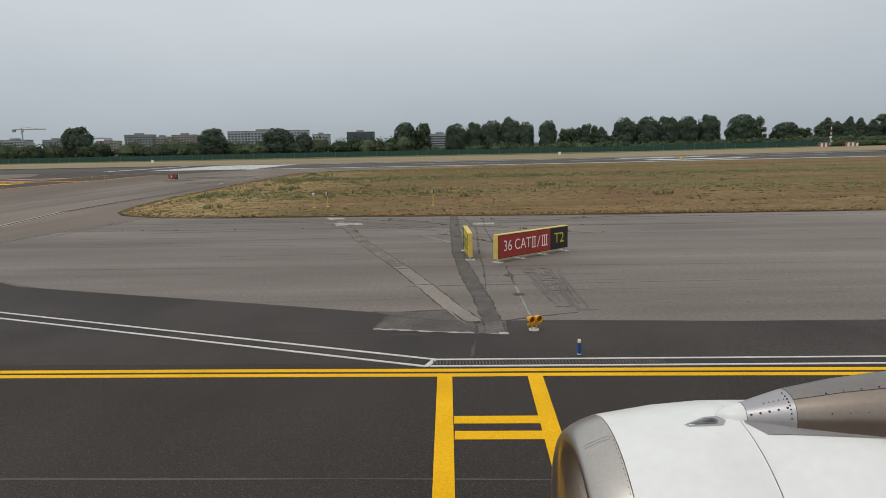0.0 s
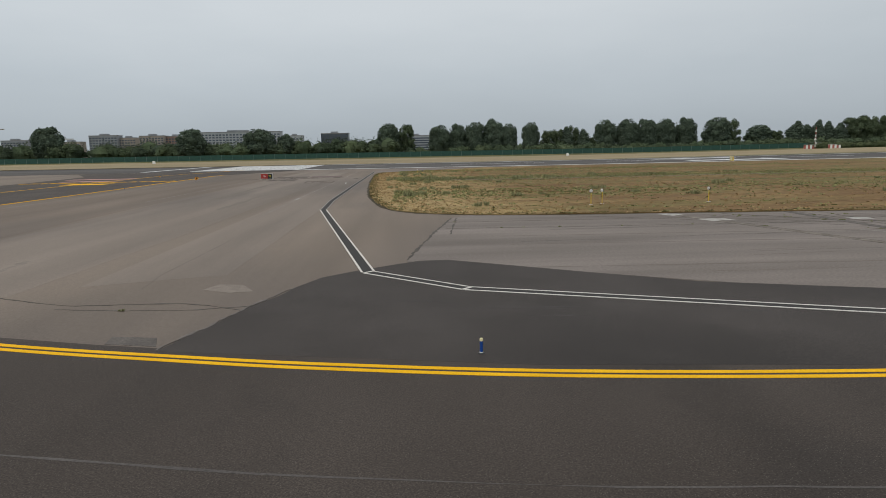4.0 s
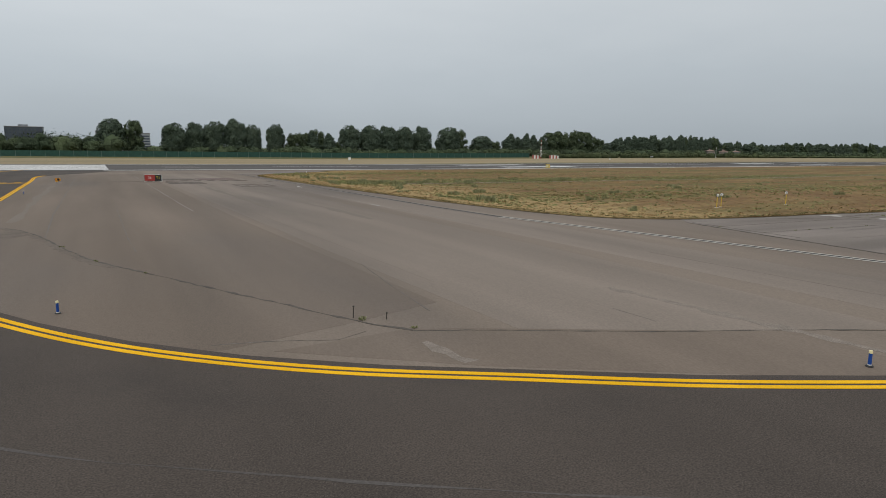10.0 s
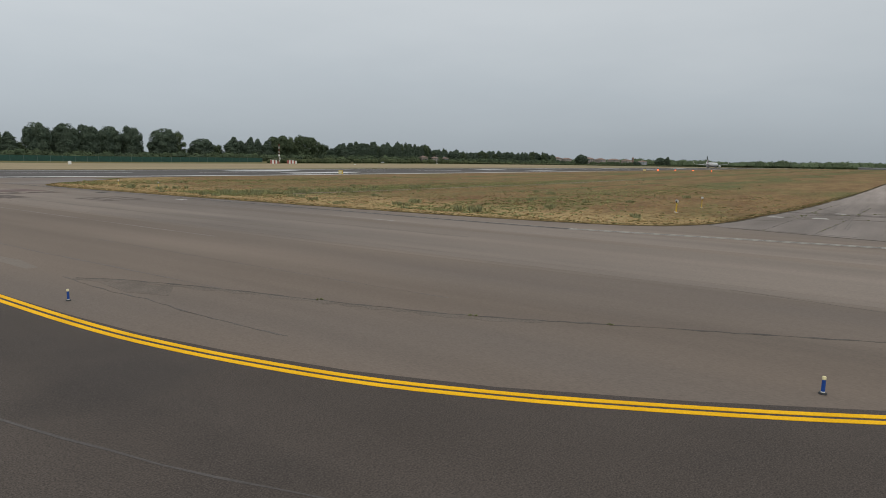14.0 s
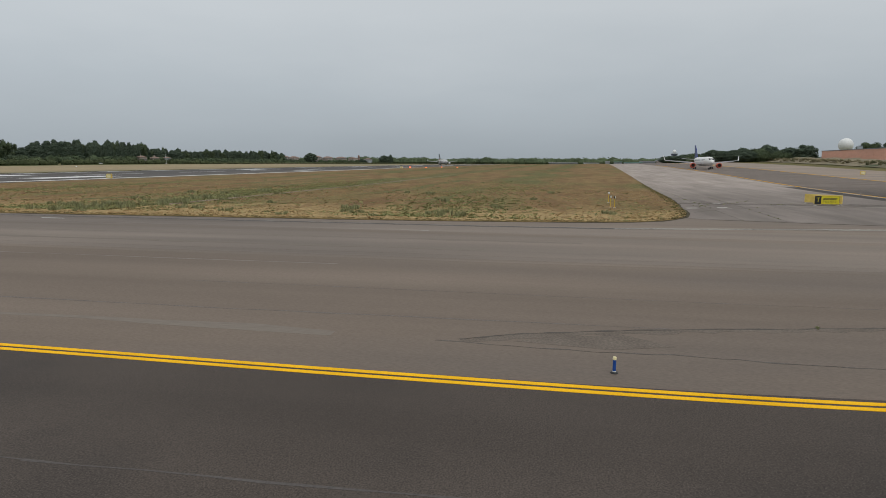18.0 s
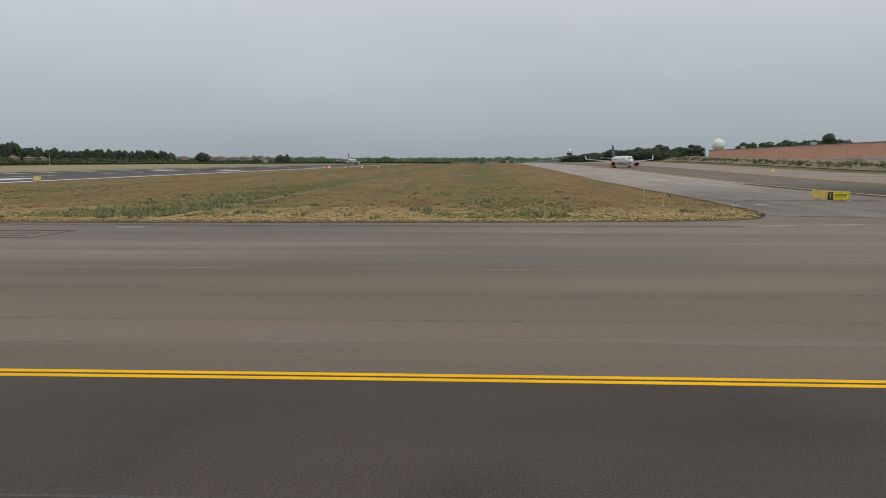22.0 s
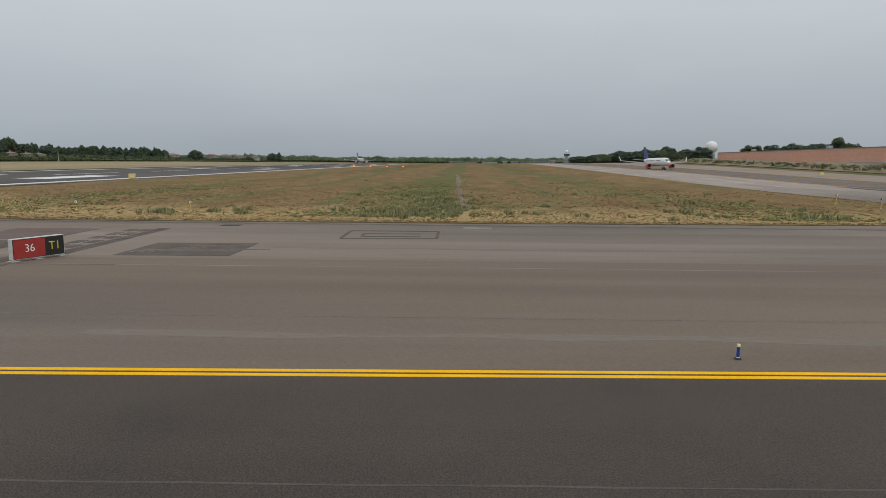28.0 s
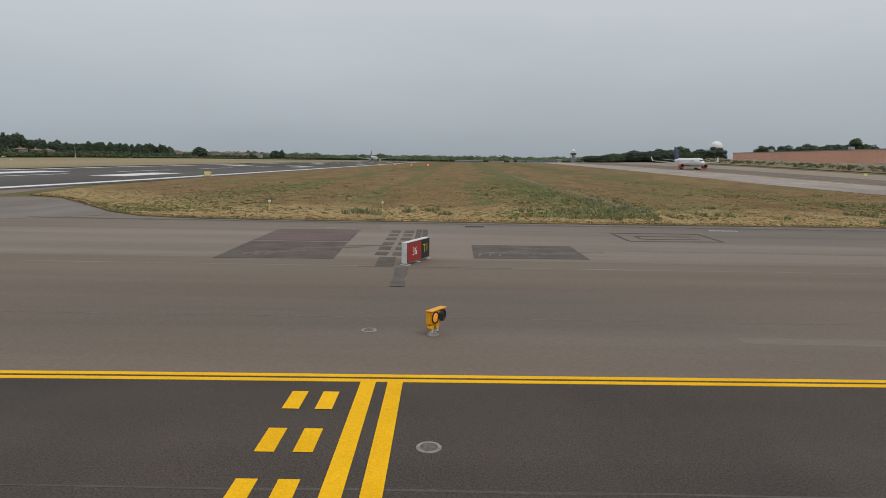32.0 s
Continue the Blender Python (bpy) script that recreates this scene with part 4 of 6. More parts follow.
        if s < 0:
            v, f = lathe([(0.030, 0.075), (0.036, 0.07), (0.036, 0.05), (0.030, 0.045)], 20)
            raw_object("lens_ring", v, f, M_ORANGE, body, True).matrix_basis = pose(0.17 * s, -0.066, 0.48, 0, 0, -90)
    return t


guard_light((-61.4, 115.95), -32, False)
guard_light((2.18, 15.64), 25, True)
guard_light((-75.5, 137.0), -40, True)

marker = thing("edge_marker", (0, 0, 0), "short blue taxiway edge marker with a pale yellow cap", "marker post", group="taxiway edge markers")
part("foot", tubed((0, 0, 0), (0, 0, 0.03), 0.085, 0.07, 16), M_SIGN_BLACK, marker)
part("sleeve", tubed((0, 0, 0.02), (0, 0, 0.30), 0.038, 0.036, 16), M_BLUE, marker)
part("band", tubed((0, 0, 0.025), (0, 0, 0.05), 0.041, 0.041, 16), M_SIGN_WHITE, marker)
v, f = lathe([(0.295, 0.039), (0.35, 0.039), (0.362, 0.03), (0.366, 0.0)], 16)
cap = raw_object("cap", [(b, c, a) for a, b, c in v], f, M_CREAM, marker, True)
marker.matrix_basis = pose(-23.40, 15.55, 0)
for x, y in ((2.88, 13.62), (-42.43, 21.97), (-58.08, 34.97), (-63.57, 54.86), (-63.37, 91.6), (29, 12.1)):
    copy_thing(marker, pose(x, y, 0, 0, 0, x * 37))

M_POLE = plain("yellow_pole", (0.70, 0.47, 0.03), 0.5)
M_LAMP_WHITE = plain("white_lamp_globe", (0.82, 0.80, 0.76), 0.3, vary=0.03)
def grass_lamp(at, tall, face):
    t = thing("taxiway_lamp", (at[0], at[1], GRASS_Z + lift(*at)), "round white-faced lamp in a black rim on a thin yellow pole", "lamp", face, "lamps in the grass")
    part("plinth", boxed(-0.12, 0.12, -0.12, 0.12, -0.05, 0.04, 0.01), M_KERB, t)
    part("pole", tubed((0, 0, 0.02), (0, 0, tall - 0.14), 0.032, 0.028), M_POLE, t)
    v, f = lathe([(-0.10, 0.0), (-0.09, 0.08), (-0.03, 0.13), (0.05, 0.145), (0.06, 0.135), (0.05, 0.11)], 20)
    head = raw_object("lamp_head", v, f, M_SIGN_BLACK, t, True)
    head.matrix_basis = pose(0, 0, tall)
    v, f = lathe([(0.05, 0.132), (0.064, 0.12), (0.068, 0.04)], 20)
    raw_object("white_face", v, f, M_LAMP_WHITE, head, True)
    v, f = lathe([(0.066, 0.042), (0.072, 0.03), (0.073, 0.0)], 14)
    raw_object("lens", v, f, M_LENS, head, True)
    return t


for at, tall, face in (((-10.4, 51.05), 1.08, -108), ((-9.4, 51.4), 1.08, -140), ((-0.88, 51.05), 1.08, -160), ((-22.3, 130.9), 0.72, -165), ((-21.6, 121.1), 0.72, 178)):
    grass_lamp(at, tall, face)

M_WEED_STEM = plain("dry_weed", (0.10, 0.085, 0.04), 0.9)
for x, y, h in ((-50.95, 30.85, 0.32), (-50.2, 30.3, 0.18)):
    post = thing("iron_pin", (x, y, 0.0), "thin rusty iron pin standing in a crack", "pin", group="iron pins")
    part("shaft", tubed((0, 0, 0), (0.01, 0, h), 0.018, 0.016, 8), M_CRACK, post)
    part("head", tubed((0.01, 0, h - 0.01), (0.01, 0, h + 0.02), 0.03, 0.026, 8), M_CRACK, post)

# yellow lamp boxes beside the runway
box_lamp = thing("approach_lamp_box", (0, 0, 0), "cream-yellow distance board standing beside the runway", "marker board", group="runway boards")
part("board", boxed(-0.2, 0.2, -0.75, 0.75, 0.25, 1.35, 0.03), M_FRAME_YELLOW, box_lamp)
part("face", boxed(-0.22, -0.2, -0.6, 0.6, 0.4, 1.2), M_CREAM, box_lamp)
for s in (-0.5, 0.5):
    part("leg", tubed((0, s, 0), (0, s, 0.27), 0.06), M_FOOT, box_lamp)
box_lamp.matrix_basis = pose(62.2, 167.3, lift(62.2, 167.3))
for x, y in ((290, 152), (160, -42)):
    copy_thing(box_lamp, pose(x, y, lift(x, y), 0, 0, 0))

# red glide-slope lamps
papi = thing("glide_slope_lamp", (0, 0, 0), "low lamp box glowing red in the grass", "lamp", group="glide slope lamps")
part("housing", boxed(-0.5, 0.6, -0.45, 0.45, 0.25, 0.75, 0.04), M_FRAME_YELLOW, papi)
for s in (-0.3, 0.3):
    part("leg", tubed((0, s, 0), (0, s, 0.27), 0.04), M_FOOT, papi)
v, f = lathe([(0.0, 0.36), (-0.05, 0.34), (-0.08, 0.0)], 16)
lens = raw_object("lens", v, f, M_LIT_RED, papi, True)
lens.matrix_basis = pose(-0.5, 0, 0.5)
papi.matrix_basis = pose(330, 156.5, lift(330, 156.5))
for k in range(1, 4):
    copy_thing(papi, pose(330, 156.5 - 10.5 * k, lift(330, 156.5 - 10.5 * k)))

# ---- trees ----
# Green lightened and blued: distance haze is put into the leaf colour.
M_LEAF = material("hazed_green_foliage", (0.070, 0.096, 0.070), (0.102, 0.132, 0.090), 0.2, 1.2, 0.9, fine_mix=0.25, island=0.22, gloss=0.1, coords="Object")
M_LEAF_LIGHT = material("olive_foliage", (0.068, 0.094, 0.054), (0.106, 0.133, 0.072), 0.25, 1.2, 0.9, fine_mix=0.25, island=0.25, gloss=0.1, coords="Object")
M_THICKET = material("mixed_hedge_foliage", (0.056, 0.080, 0.046), (0.094, 0.118, 0.062), 0.06, 1.0, 0.9, fine_mix=0.3, island=0.3, third=(0.042, 0.058, 0.040), third_scale=0.03, gloss=0.1)
M_BARK = material("grey_brown_bark", (0.06, 0.05, 0.04), (0.11, 0.09, 0.07), 1.5, 8, 0.95, 0.4, fine_mix=0.3, coords="Object")
M_BUSH = material("shrub_foliage", (0.058, 0.074, 0.036), (0.092, 0.108, 0.052), 0.5, 2.0, 0.9, fine_mix=0.3, island=0.3, gloss=0.1, coords="Object")


def leaf_cloud(rng, lobes, count, size, rows=5, cols=9, core=0.93, rough=0.0):
    """Many small leaf clumps over and inside the skin of overlapping, uneven lobes (x, y, z, rx, ry, rz), with a dense core."""
    verts, faces = [], []
    weights = [rx * rz + ry * rz for *_, rx, ry, rz in lobes]

    def bulge(d, x, z):
        return 1.0 + rough * noise.noise(d * 2.4 + Vector((x * 0.7, z * 0.5, x + z))) if rough else 1.0

    for _ in range(count):
        x, y, z, rx, ry, rz = rng.choices(lobes, weights)[0]
        d = Vector((rng.gauss(0, 1), rng.gauss(0, 1), rng.gauss(0.15, 1))).normalized()
        k = (core + (1.07 - core) * rng.random() ** 0.55) * bulge(d, x, z) if rough else rng.uniform(0.90, 1.05)
        p = Vector((x + d.x * rx * k, y + d.y * ry * k, z + d.z * rz * k))
        n = (d + Vector((rng.uniform(-1, 1), rng.uniform(-1, 1), rng.uniform(-0.6, 1))) * (0.9 if rough else 0.5)).normalized()
        u = n.orthogonal().normalized()
        u.rotate(Matrix.Rotation(rng.uniform(0, 6.28), 3, n))
        w = n.cross(u)
        s = size * rng.uniform(0.55, 1.3)
        b = len(verts)
        verts += [tuple(p + u * s), tuple(p + w * s * 0.8), tuple(p - u * s * 0.9 + n * s * 0.25), tuple(p - w * s * 0.7)]
        faces += [(b, b + 1, b + 2), (b, b + 2, b + 3)]
    for x, y, z, rx, ry, rz in lobes:
        b = len(verts)
        for i in range(rows + 1):
            for j in range(cols):
                th, ph = math.pi * i / rows, 2 * math.pi * j / cols
                d = Vector((math.sin(th) * math.cos(ph), math.sin(th) * math.sin(ph), math.cos(th)))
                k = core * rng.uniform(0.92, 1.03) * bulge(d, x, z)
                verts.append((x + rx * k * d.x, y + ry * k * d.y, z + rz * k * d.z))
        for i in range(rows):
            for j in range(cols):
                q = (j + 1) % cols
                faces.append((b + i * cols + j, b + (i + 1) * cols + j, b + (i + 1) * cols + q, b + i * cols + q))
    return verts, faces


def make_tree(seed, kind, label):
    """A tree at a real size of about 30 m high."""
    rng = random.Random(seed)
    t = thing("tree", (0, 0, 0), label, "tree")
    lobes = []
    high, wide = 30.0, 25.0
    core = 0.86
    if kind == "round":
        # a tall domed crown with a bumpy top, closed nearly down to the ground
        lobes.append((0, 0, 0.55 * high, 0.39 * wide, 0.39 * wide, 0.38 * high))
        lobes.append((0, 0, 0.30 * high, 0.40 * wide, 0.40 * wide, 0.30 * high))
        for k in range(34):
            a, up = rng.uniform(0, 6.28), rng.uniform(-0.8, 1.0)
            c = math.sqrt(1 - up * up) ** 0.8
            s = rng.uniform(0.07, 0.14) * wide
            lobes.append((0.36 * wide * c * math.cos(a), 0.36 * wide * c * math.sin(a), (0.50 + 0.40 * up) * high, s, s, s * rng.uniform(0.8, 1.2)))
        count, size = 8500, 0.62
    elif kind == "open":
        core = 0.62
        lobes.append((0, 0, 0.42 * high, 0.27 * wide, 0.27 * wide, 0.36 * high))
        for k in range(40):
            a, up = rng.uniform(0, 6.28), rng.uniform(-0.85, 1.0)
            c = math.sqrt(1 - up * up) ** 0.7
            s = rng.uniform(0.07, 0.16) * wide
            q = rng.uniform(0.24, 0.43) * wide
            lobes.append((q * c * math.cos(a), q * c * math.sin(a), (0.48 + 0.43 * up) * high, s, s, s * rng.uniform(0.9, 1.3)))
        count, size = 7500, 0.60
    elif kind == "poplar":
        wide = 10.0
        for k in range(12):
            u = k / 11
            s = 0.5 * wide * (0.55 + 0.6 * math.sin(math.pi * min(1, 0.18 + u * 0.72)) - 0.45 * u) * rng.uniform(0.85, 1.1)
            lobes.append((rng.uniform(-0.5, 0.5), rng.uniform(-0.5, 0.5), (0.08 + 0.84 * u) * high, s, s, 2.6))
        count, size = 3600, 0.52
    else:
        high, wide = 12.0, 18.0
        lobes.append((0, 0, 0.36 * high, 0.40 * wide, 0.40 * wide, 0.40 * high))
        for k in range(14):
            a, r = rng.uniform(0, 6.28), rng.uniform(0.12, 0.40) * wide
            s = rng.uniform(0.13, 0.22) * wide
            lobes.append((r * math.cos(a), r * math.sin(a), (0.68 - 0.42 * r / (0.4 * wide)) * high * rng.uniform(0.8, 1.15), s, s, s * 0.9))
        count, size = 4200, 0.46
    bm = bmesh.new()
    tube(bm, (0, 0, -0.5), (0.2, 0, high * 0.32), 0.7, 0.5, 9)
    tube(bm, (0.2, 0, high * 0.32), (0, 0.2, high * 0.7), 0.5, 0.16, 8)
    for k in range(5):
        a = 1.256 * k + rng.uniform(-0.4, 0.4)
        z = high * rng.uniform(0.25, 0.45)
        tube(bm, (0.1, 0, z), (wide * 0.28 * math.cos(a), wide * 0.28 * math.sin(a), z + high * 0.2), 0.28, 0.08, 6)
    part("trunk", bm, M_BARK, t)
    v, f = leaf_cloud(rng, lobes, count, size, core=core, rough=0.24)
    raw_object("crown", v, f, M_LEAF if kind in ("round", "poplar") else M_LEAF_LIGHT, t)
    return t


ROUND = [make_tree(11 + k, "round", "broad dark green plane tree with a dense round crown") for k in range(4)]
OPEN = [make_tree(31 + k, "open", "tall loose-crowned green tree at the airfield edge") for k in range(3)]
POPLAR = [make_tree(51 + k, "poplar", "slender upright poplar at the airfield edge") for k in range(3)]
LOW = [make_tree(71 + k, "low", "low spreading green tree behind the fence") for k in range(3)]
for group_name, trees in (("plane trees", ROUND), ("loose trees", OPEN), ("poplars", POPLAR), ("low trees", LOW)):
    for t in trees:
        t["group"] = group_name
used_templates = set()
tree_rng = random.Random(99)


def plant(kinds, x, y, wide, high, z=None):
    base = tree_rng.choice(kinds)
    real_h = 30.0 if base not in LOW else 12.0
    real_w = {0: 25.0, 1: 25.0, 2: 10.0, 3: 18.0}[0 if base in ROUND else 1 if base in OPEN else 2 if base in POPLAR else 3]
    sx, sz = wide / real_w, high / real_h
    m = pose(x, y, lift(x, y) if z is None else z, 0, 0, tree_rng.uniform(0, 360)) @ Matrix.Diagonal((sx, sx, sz, 1))
    if base.name not in used_templates:
        used_templates.add(base.name)
        base.matrix_basis = m
        return base
    return copy_thing(base, m @ Matrix.Diagonal([1 / k for k in base.scale] + [1]))


# the row of plane trees behind the fence: place along the row, width, height
for x, wide, high in ((-397, 32, 36), (-250, 33, 31.5), (-178, 34, 31), (-152, 20, 24), (-42, 26, 34.5), (14, 25, 32), (35, 23, 32.5), (53, 24, 35), (74, 25, 36), (91, 18, 32.6), (114, 20, 33.7),
                      (198, 25, 35), (221, 25, 35.5), (243, 26, 34.5), (266, 24, 35), (292, 26, 35.5), (321, 31, 35), (371, 29, 25.6)):
    plant(ROUND, x, 700 + tree_rng.uniform(-6, 6), wide * 1.08, high * 1.04)
for x, wide, high in ((133, 20, 24), (145, 19, 25), (163, 19, 28.4), (182, 14, 16), (-23, 24, 33), (342, 24, 32), (396, 22, 19), (480, 27, 31), (496, 28, 33), (515, 27, 34), (534, 27, 33.5), (552, 27, 33), (571, 24, 24)):
    plant(OPEN, x, 702 + tree_rng.uniform(-6, 6), wide, high)
for x, wide, high in ((154, 13, 27), (172, 13, 24), (411, 15, 24), (421, 15, 28), (432, 15, 24), (441, 13, 28.5), (456, 12, 27), (466, 15, 25), (579, 15, 18), (596, 18, 24), (612, 16, 26), (627, 18, 27), (640, 16, 29)):
    plant(POPLAR, x, 700 + tree_rng.uniform(-6, 6), wide * 1.25, high * 1.03)
for k in range(24):
    plant(POPLAR + OPEN[:1] + ROUND[:1], 646 + 7 * k, 700 + tree_rng.uniform(-8, 8), tree_rng.uniform(14, 22), tree_rng.uniform(26, 32))
for k in range(92):
    u = k / 91
    plant(POPLAR + LOW[:1] + ROUND[:1] + OPEN[:1], 824 + 520 * u + tree_rng.uniform(-5, 5), 722 + tree_rng.uniform(-15, 15), tree_rng.uniform(12, 24), tree_rng.uniform(17, 26) * (1.0 + 0.1 * u))
plant(ROUND, 1521, 722, 40, 27)
# undergrowth and low trees that close the rows, too many to tell apart
def thicket(name, label, spots, rng):
    lobes = []
    for x, y, wide, high in spots:
        base = lift(x, y)
        lobes.append((x, y, base + 0.36 * high, 0.40 * wide, 0.40 * wide, 0.42 * high))
        for k in range(7):
            a, r = rng.uniform(0, 6.28), rng.uniform(0.12, 0.40) * wide
            s = rng.uniform(0.13, 0.22) * wide
            lobes.append((x + r * math.cos(a), y + r * math.sin(a), base + (0.68 - 0.42 * r / (0.4 * wide)) * high * rng.uniform(0.8, 1.15), s, s, s * 0.8))
    v, f = leaf_cloud(rng, lobes, 430 * len(spots), 0.85, 4, 7, 0.78, 0.45)
    return tagged(raw_object(name, v, f, M_THICKET), label, "trees", kind="stuff")


spots = []
for k in range(46):
    x = -640 + 15.5 * k + tree_rng.uniform(-6, 6)
    spots.append((x, 690 + tree_rng.uniform(-20, 20), tree_rng.uniform(20, 32), tree_rng.uniform(19, 26) if x < -20 else tree_rng.uniform(9, 13)))
for k in range(30):
    spots.append((-640 + 20 * k + tree_rng.uniform(-7, 7), 725 + tree_rng.uniform(-12, 12), tree_rng.uniform(24, 34), tree_rng.uniform(22, 29)))
for k in range(84):
    x = 80 + 15 * k + tree_rng.uniform(-6, 6)
    spots.append((x, 672 + tree_rng.uniform(-10, 10), tree_rng.uniform(22, 34), tree_rng.uniform(8, 12) if x < 1250 else tree_rng.uniform(5, 7)))
thicket("undergrowth", "low green trees and undergrowth behind the fence", spots, random.Random(61))
# trees to the north-east, past the apron and behind the long red hall
for k in range(40):
    u = 0.16 + 0.84 * k / 39
    plant(LOW + ROUND[:2], 640 - 40 * u + tree_rng.uniform(-25, 25), -20 - 150 * u + tree_rng.uniform(-8, 8), tree_rng.uniform(18, 26), (6 + 9 * min(1, 1.5 * u)) * tree_rng.uniform(0.75, 1.15))
for k in range(20):
    plant(ROUND + OPEN, 470 + 8 * k + tree_rng.uniform(-5, 5), -250 + tree_rng.uniform(-12, 12), tree_rng.uniform(20, 28), tree_rng.uniform(18, 22) if k else 25)
for k in range(14):
    plant(LOW, 330 + 10 * k, -250 + tree_rng.uniform(-12, 12), 22, tree_rng.uniform(10, 13))

# low far woods along the horizon
woods_rng = random.Random(7)
lobes = []
for k in range(240):
    az = radians(46 - 70 * k / 240)
    d = 2250 + woods_rng.uniform(-60, 220)
    x, y = -77 + d * math.cos(az), 110 + d * math.sin(az)
    r = woods_rng.uniform(18, 32)
    lobes.append((x, y, lift(x, y) + 6, r, r, woods_rng.uniform(10, 20)))
for k in range(150):
    az = radians(128 - 84 * k / 150)
    d = 1500 + woods_rng.uniform(-60, 160)
    r = woods_rng.uniform(14, 24)
    lobes.append((d * math.cos(az), d * math.sin(az), 5, r, r, woods_rng.uniform(8, 15)))
v, f = leaf_cloud(woods_rng, lobes, 16000, 2.6, 4, 7)
woods = raw_object("far_woods", v, f, M_LEAF_LIGHT)
tagged(woods, "distant belt of grey-green woods along the horizon", "woods", kind="stuff")

# unbroken scrub along the far side of the runway, past the end of the fence
lobes = []
for k in range(300):
    x = 290 + 4.6 * k
    y = 470 + woods_rng.uniform(-6, 6)
    r = woods_rng.uniform(2.6, 4.6)
    tall = 1.0 if x < 600 else 0.45
    lobes.append((x, y, lift(x, y) + 1.0, r * 1.5, r, tall * woods_rng.uniform(2.0, 4.2)))
v, f = leaf_cloud(woods_rng, lobes, 12000, 0.8, 4, 7)
tagged(raw_object("hedgerow", v, f, M_BUSH), "long unbroken dark green hedgerow past the runway", "hedge", kind="stuff")

# ---- green boundary fence ----
M_FENCE = plain("green_windbreak_mesh", (0.020, 0.075, 0.056), 0.7, vary=0.2, scale=0.4)
M_FENCE_POST = plain("grey_fence_post", (0.20, 0.23, 0.22), 0.6)
fence = thing("fence", (0, 0, 0), "long green mesh-covered perimeter fence", "fence")
panel_mesh = boxed(-3.95, 3.95, -0.03, 0.03, 0.1, 4.0)
first = part("panel", panel_mesh, M_FENCE, fence)
first_post = part("post", boxed(-0.06, 0.06, -0.08, 0.08, -0.2, 4.15), M_FENCE_POST, fence)
for k in range(118):
    x = -640 + 8 * k
    for base in (first, first_post):
        ob = base if k == 0 else base.copy()
        if k:
            scene.collection.objects.link(ob)
        ob.matrix_basis = pose(x + (4 if base is first_post else 0), 500, lift(x, 500))

# ---- jet engine seen beside the window at the start ----
M_NACELLE = material("white_gloss_nacelle_paint", (0.79, 0.785, 0.755), (0.86, 0.855, 0.83), 1.2, 14, 0.32, fine_mix=0.03, coords="Object", third=(0.74, 0.73, 0.70), third_scale=0.9)
M_LIP = material("bare_polished_aluminium", (0.50, 0.46, 0.42), (0.58, 0.54, 0.50), 1.2, 40, 0.30, 0.0, metal=0.92, fine_mix=0.06, coords="Object")
# Bronze skin, its base darkened to paint in the reflection of dark ground.
M_PYLON = material("bronze_skin_ground_reflection", (0.30, 0.245, 0.20), (0.36, 0.30, 0.25), 1.5, 30, 0.28, metal=0.92, fine_mix=0.06, coords="Object")
M_SILVER = material("silver_riveted_skin", (0.40, 0.38, 0.385), (0.47, 0.45, 0.455), 2.0, 30, 0.42, metal=0.7, fine_mix=0.05, coords="Object")
M_DUCT = material("grey_inlet_liner", (0.13, 0.115, 0.10), (0.19, 0.17, 0.15), 2.0, 60, 0.6, fine_mix=0.2, coords="Object")
M_PLINTH = plain("mid_grey_fairing_strip", (0.25, 0.235, 0.235), 0.5)
M_RIVET = plain("dark_fastener", (0.06, 0.06, 0.06), 0.5, 0.5)
M_VENT = plain("grey_vent_recess", (0.15, 0.15, 0.15), 0.6)

engine = thing("jet_engine", (0.83, 4.38, 1.57), "white jet engine nacelle with bare metal inlet lip and bronze pylon", "engine", -6)


def nacelle(a):
    """Radius of the cowl at a metres behind the lip."""
    pts = ((0.0, 0.905), (0.03, 0.948), (0.1, 0.99), (0.2, 1.030), (0.33, 1.066), (0.7, 1.144), (1.0, 1.182), (1.25, 1.193), (1.8, 1.185), (2.6, 1.13), (3.4, 1.03))
    for (a0, r0), (a1, r1) in zip(pts, pts[1:]):
        if a <= a1:
            return r0 + (r1 - r0) * (a - a0) / (a1 - a0)
    return pts[-1][1]


def toed(a, y):
    """The inlet turns a little away from the axis: its joints stand askew, least towards the rear."""
    a = 0.33 - 0.70 * (0.33 - a) if a < 0.33 else a
    return a - np.interp(a, (0, 1.06, 3.4), (0.105, 0.085, 0)) * (y + np.interp(a, (0.33, 1.06), (0.80, 0.15)))


def shell(profile, name, mat, sides=72):
    v, f = lathe(profile, sides)
    v = [(toed(x, y), y, z) for x, y, z in v]
    return raw_object(name, v, f, mat, engine, True)


shell([(0.62, 0.80), (0.35, 0.815), (0.16, 0.832), (0.07, 0.848), (0.02, 0.870), (0.0, 0.905), (0.012, 0.930), (0.04, 0.958), (0.1, 0.99), (0.2, 1.030), (0.328, 1.0652)], "inlet_lip", M_LIP)
shell([(0.62, 0.798), (1.0, 0.79), (1.05, 0.78), (1.05, 0.0)], "inlet_duct", M_DUCT)
shell([(0.334, 1.063), (0.345, 1.069)] + [(0.345 + 0.06 * k, nacelle(0.345 + 0.06 * k)) for k in range(1, 12)] + [(1.052, 1.1845)], "fan_cowl", M_NACELLE)
shell([(1.058, 1.180), (1.062, 1.185)] + [(1.062 + 0.11 * k, nacelle(1.062 + 0.11 * k)) for k in range(1, 21)] + [(3.40, 1.0), (3.38, 0.6), (3.38, 0.0)], "reverser_cowl", M_NACELLE)
spinner = shell([(0.75, 0.0), (0.8, 0.07), (1.0, 0.24), (1.04, 0.26)], "spinner", M_VENT, 32)
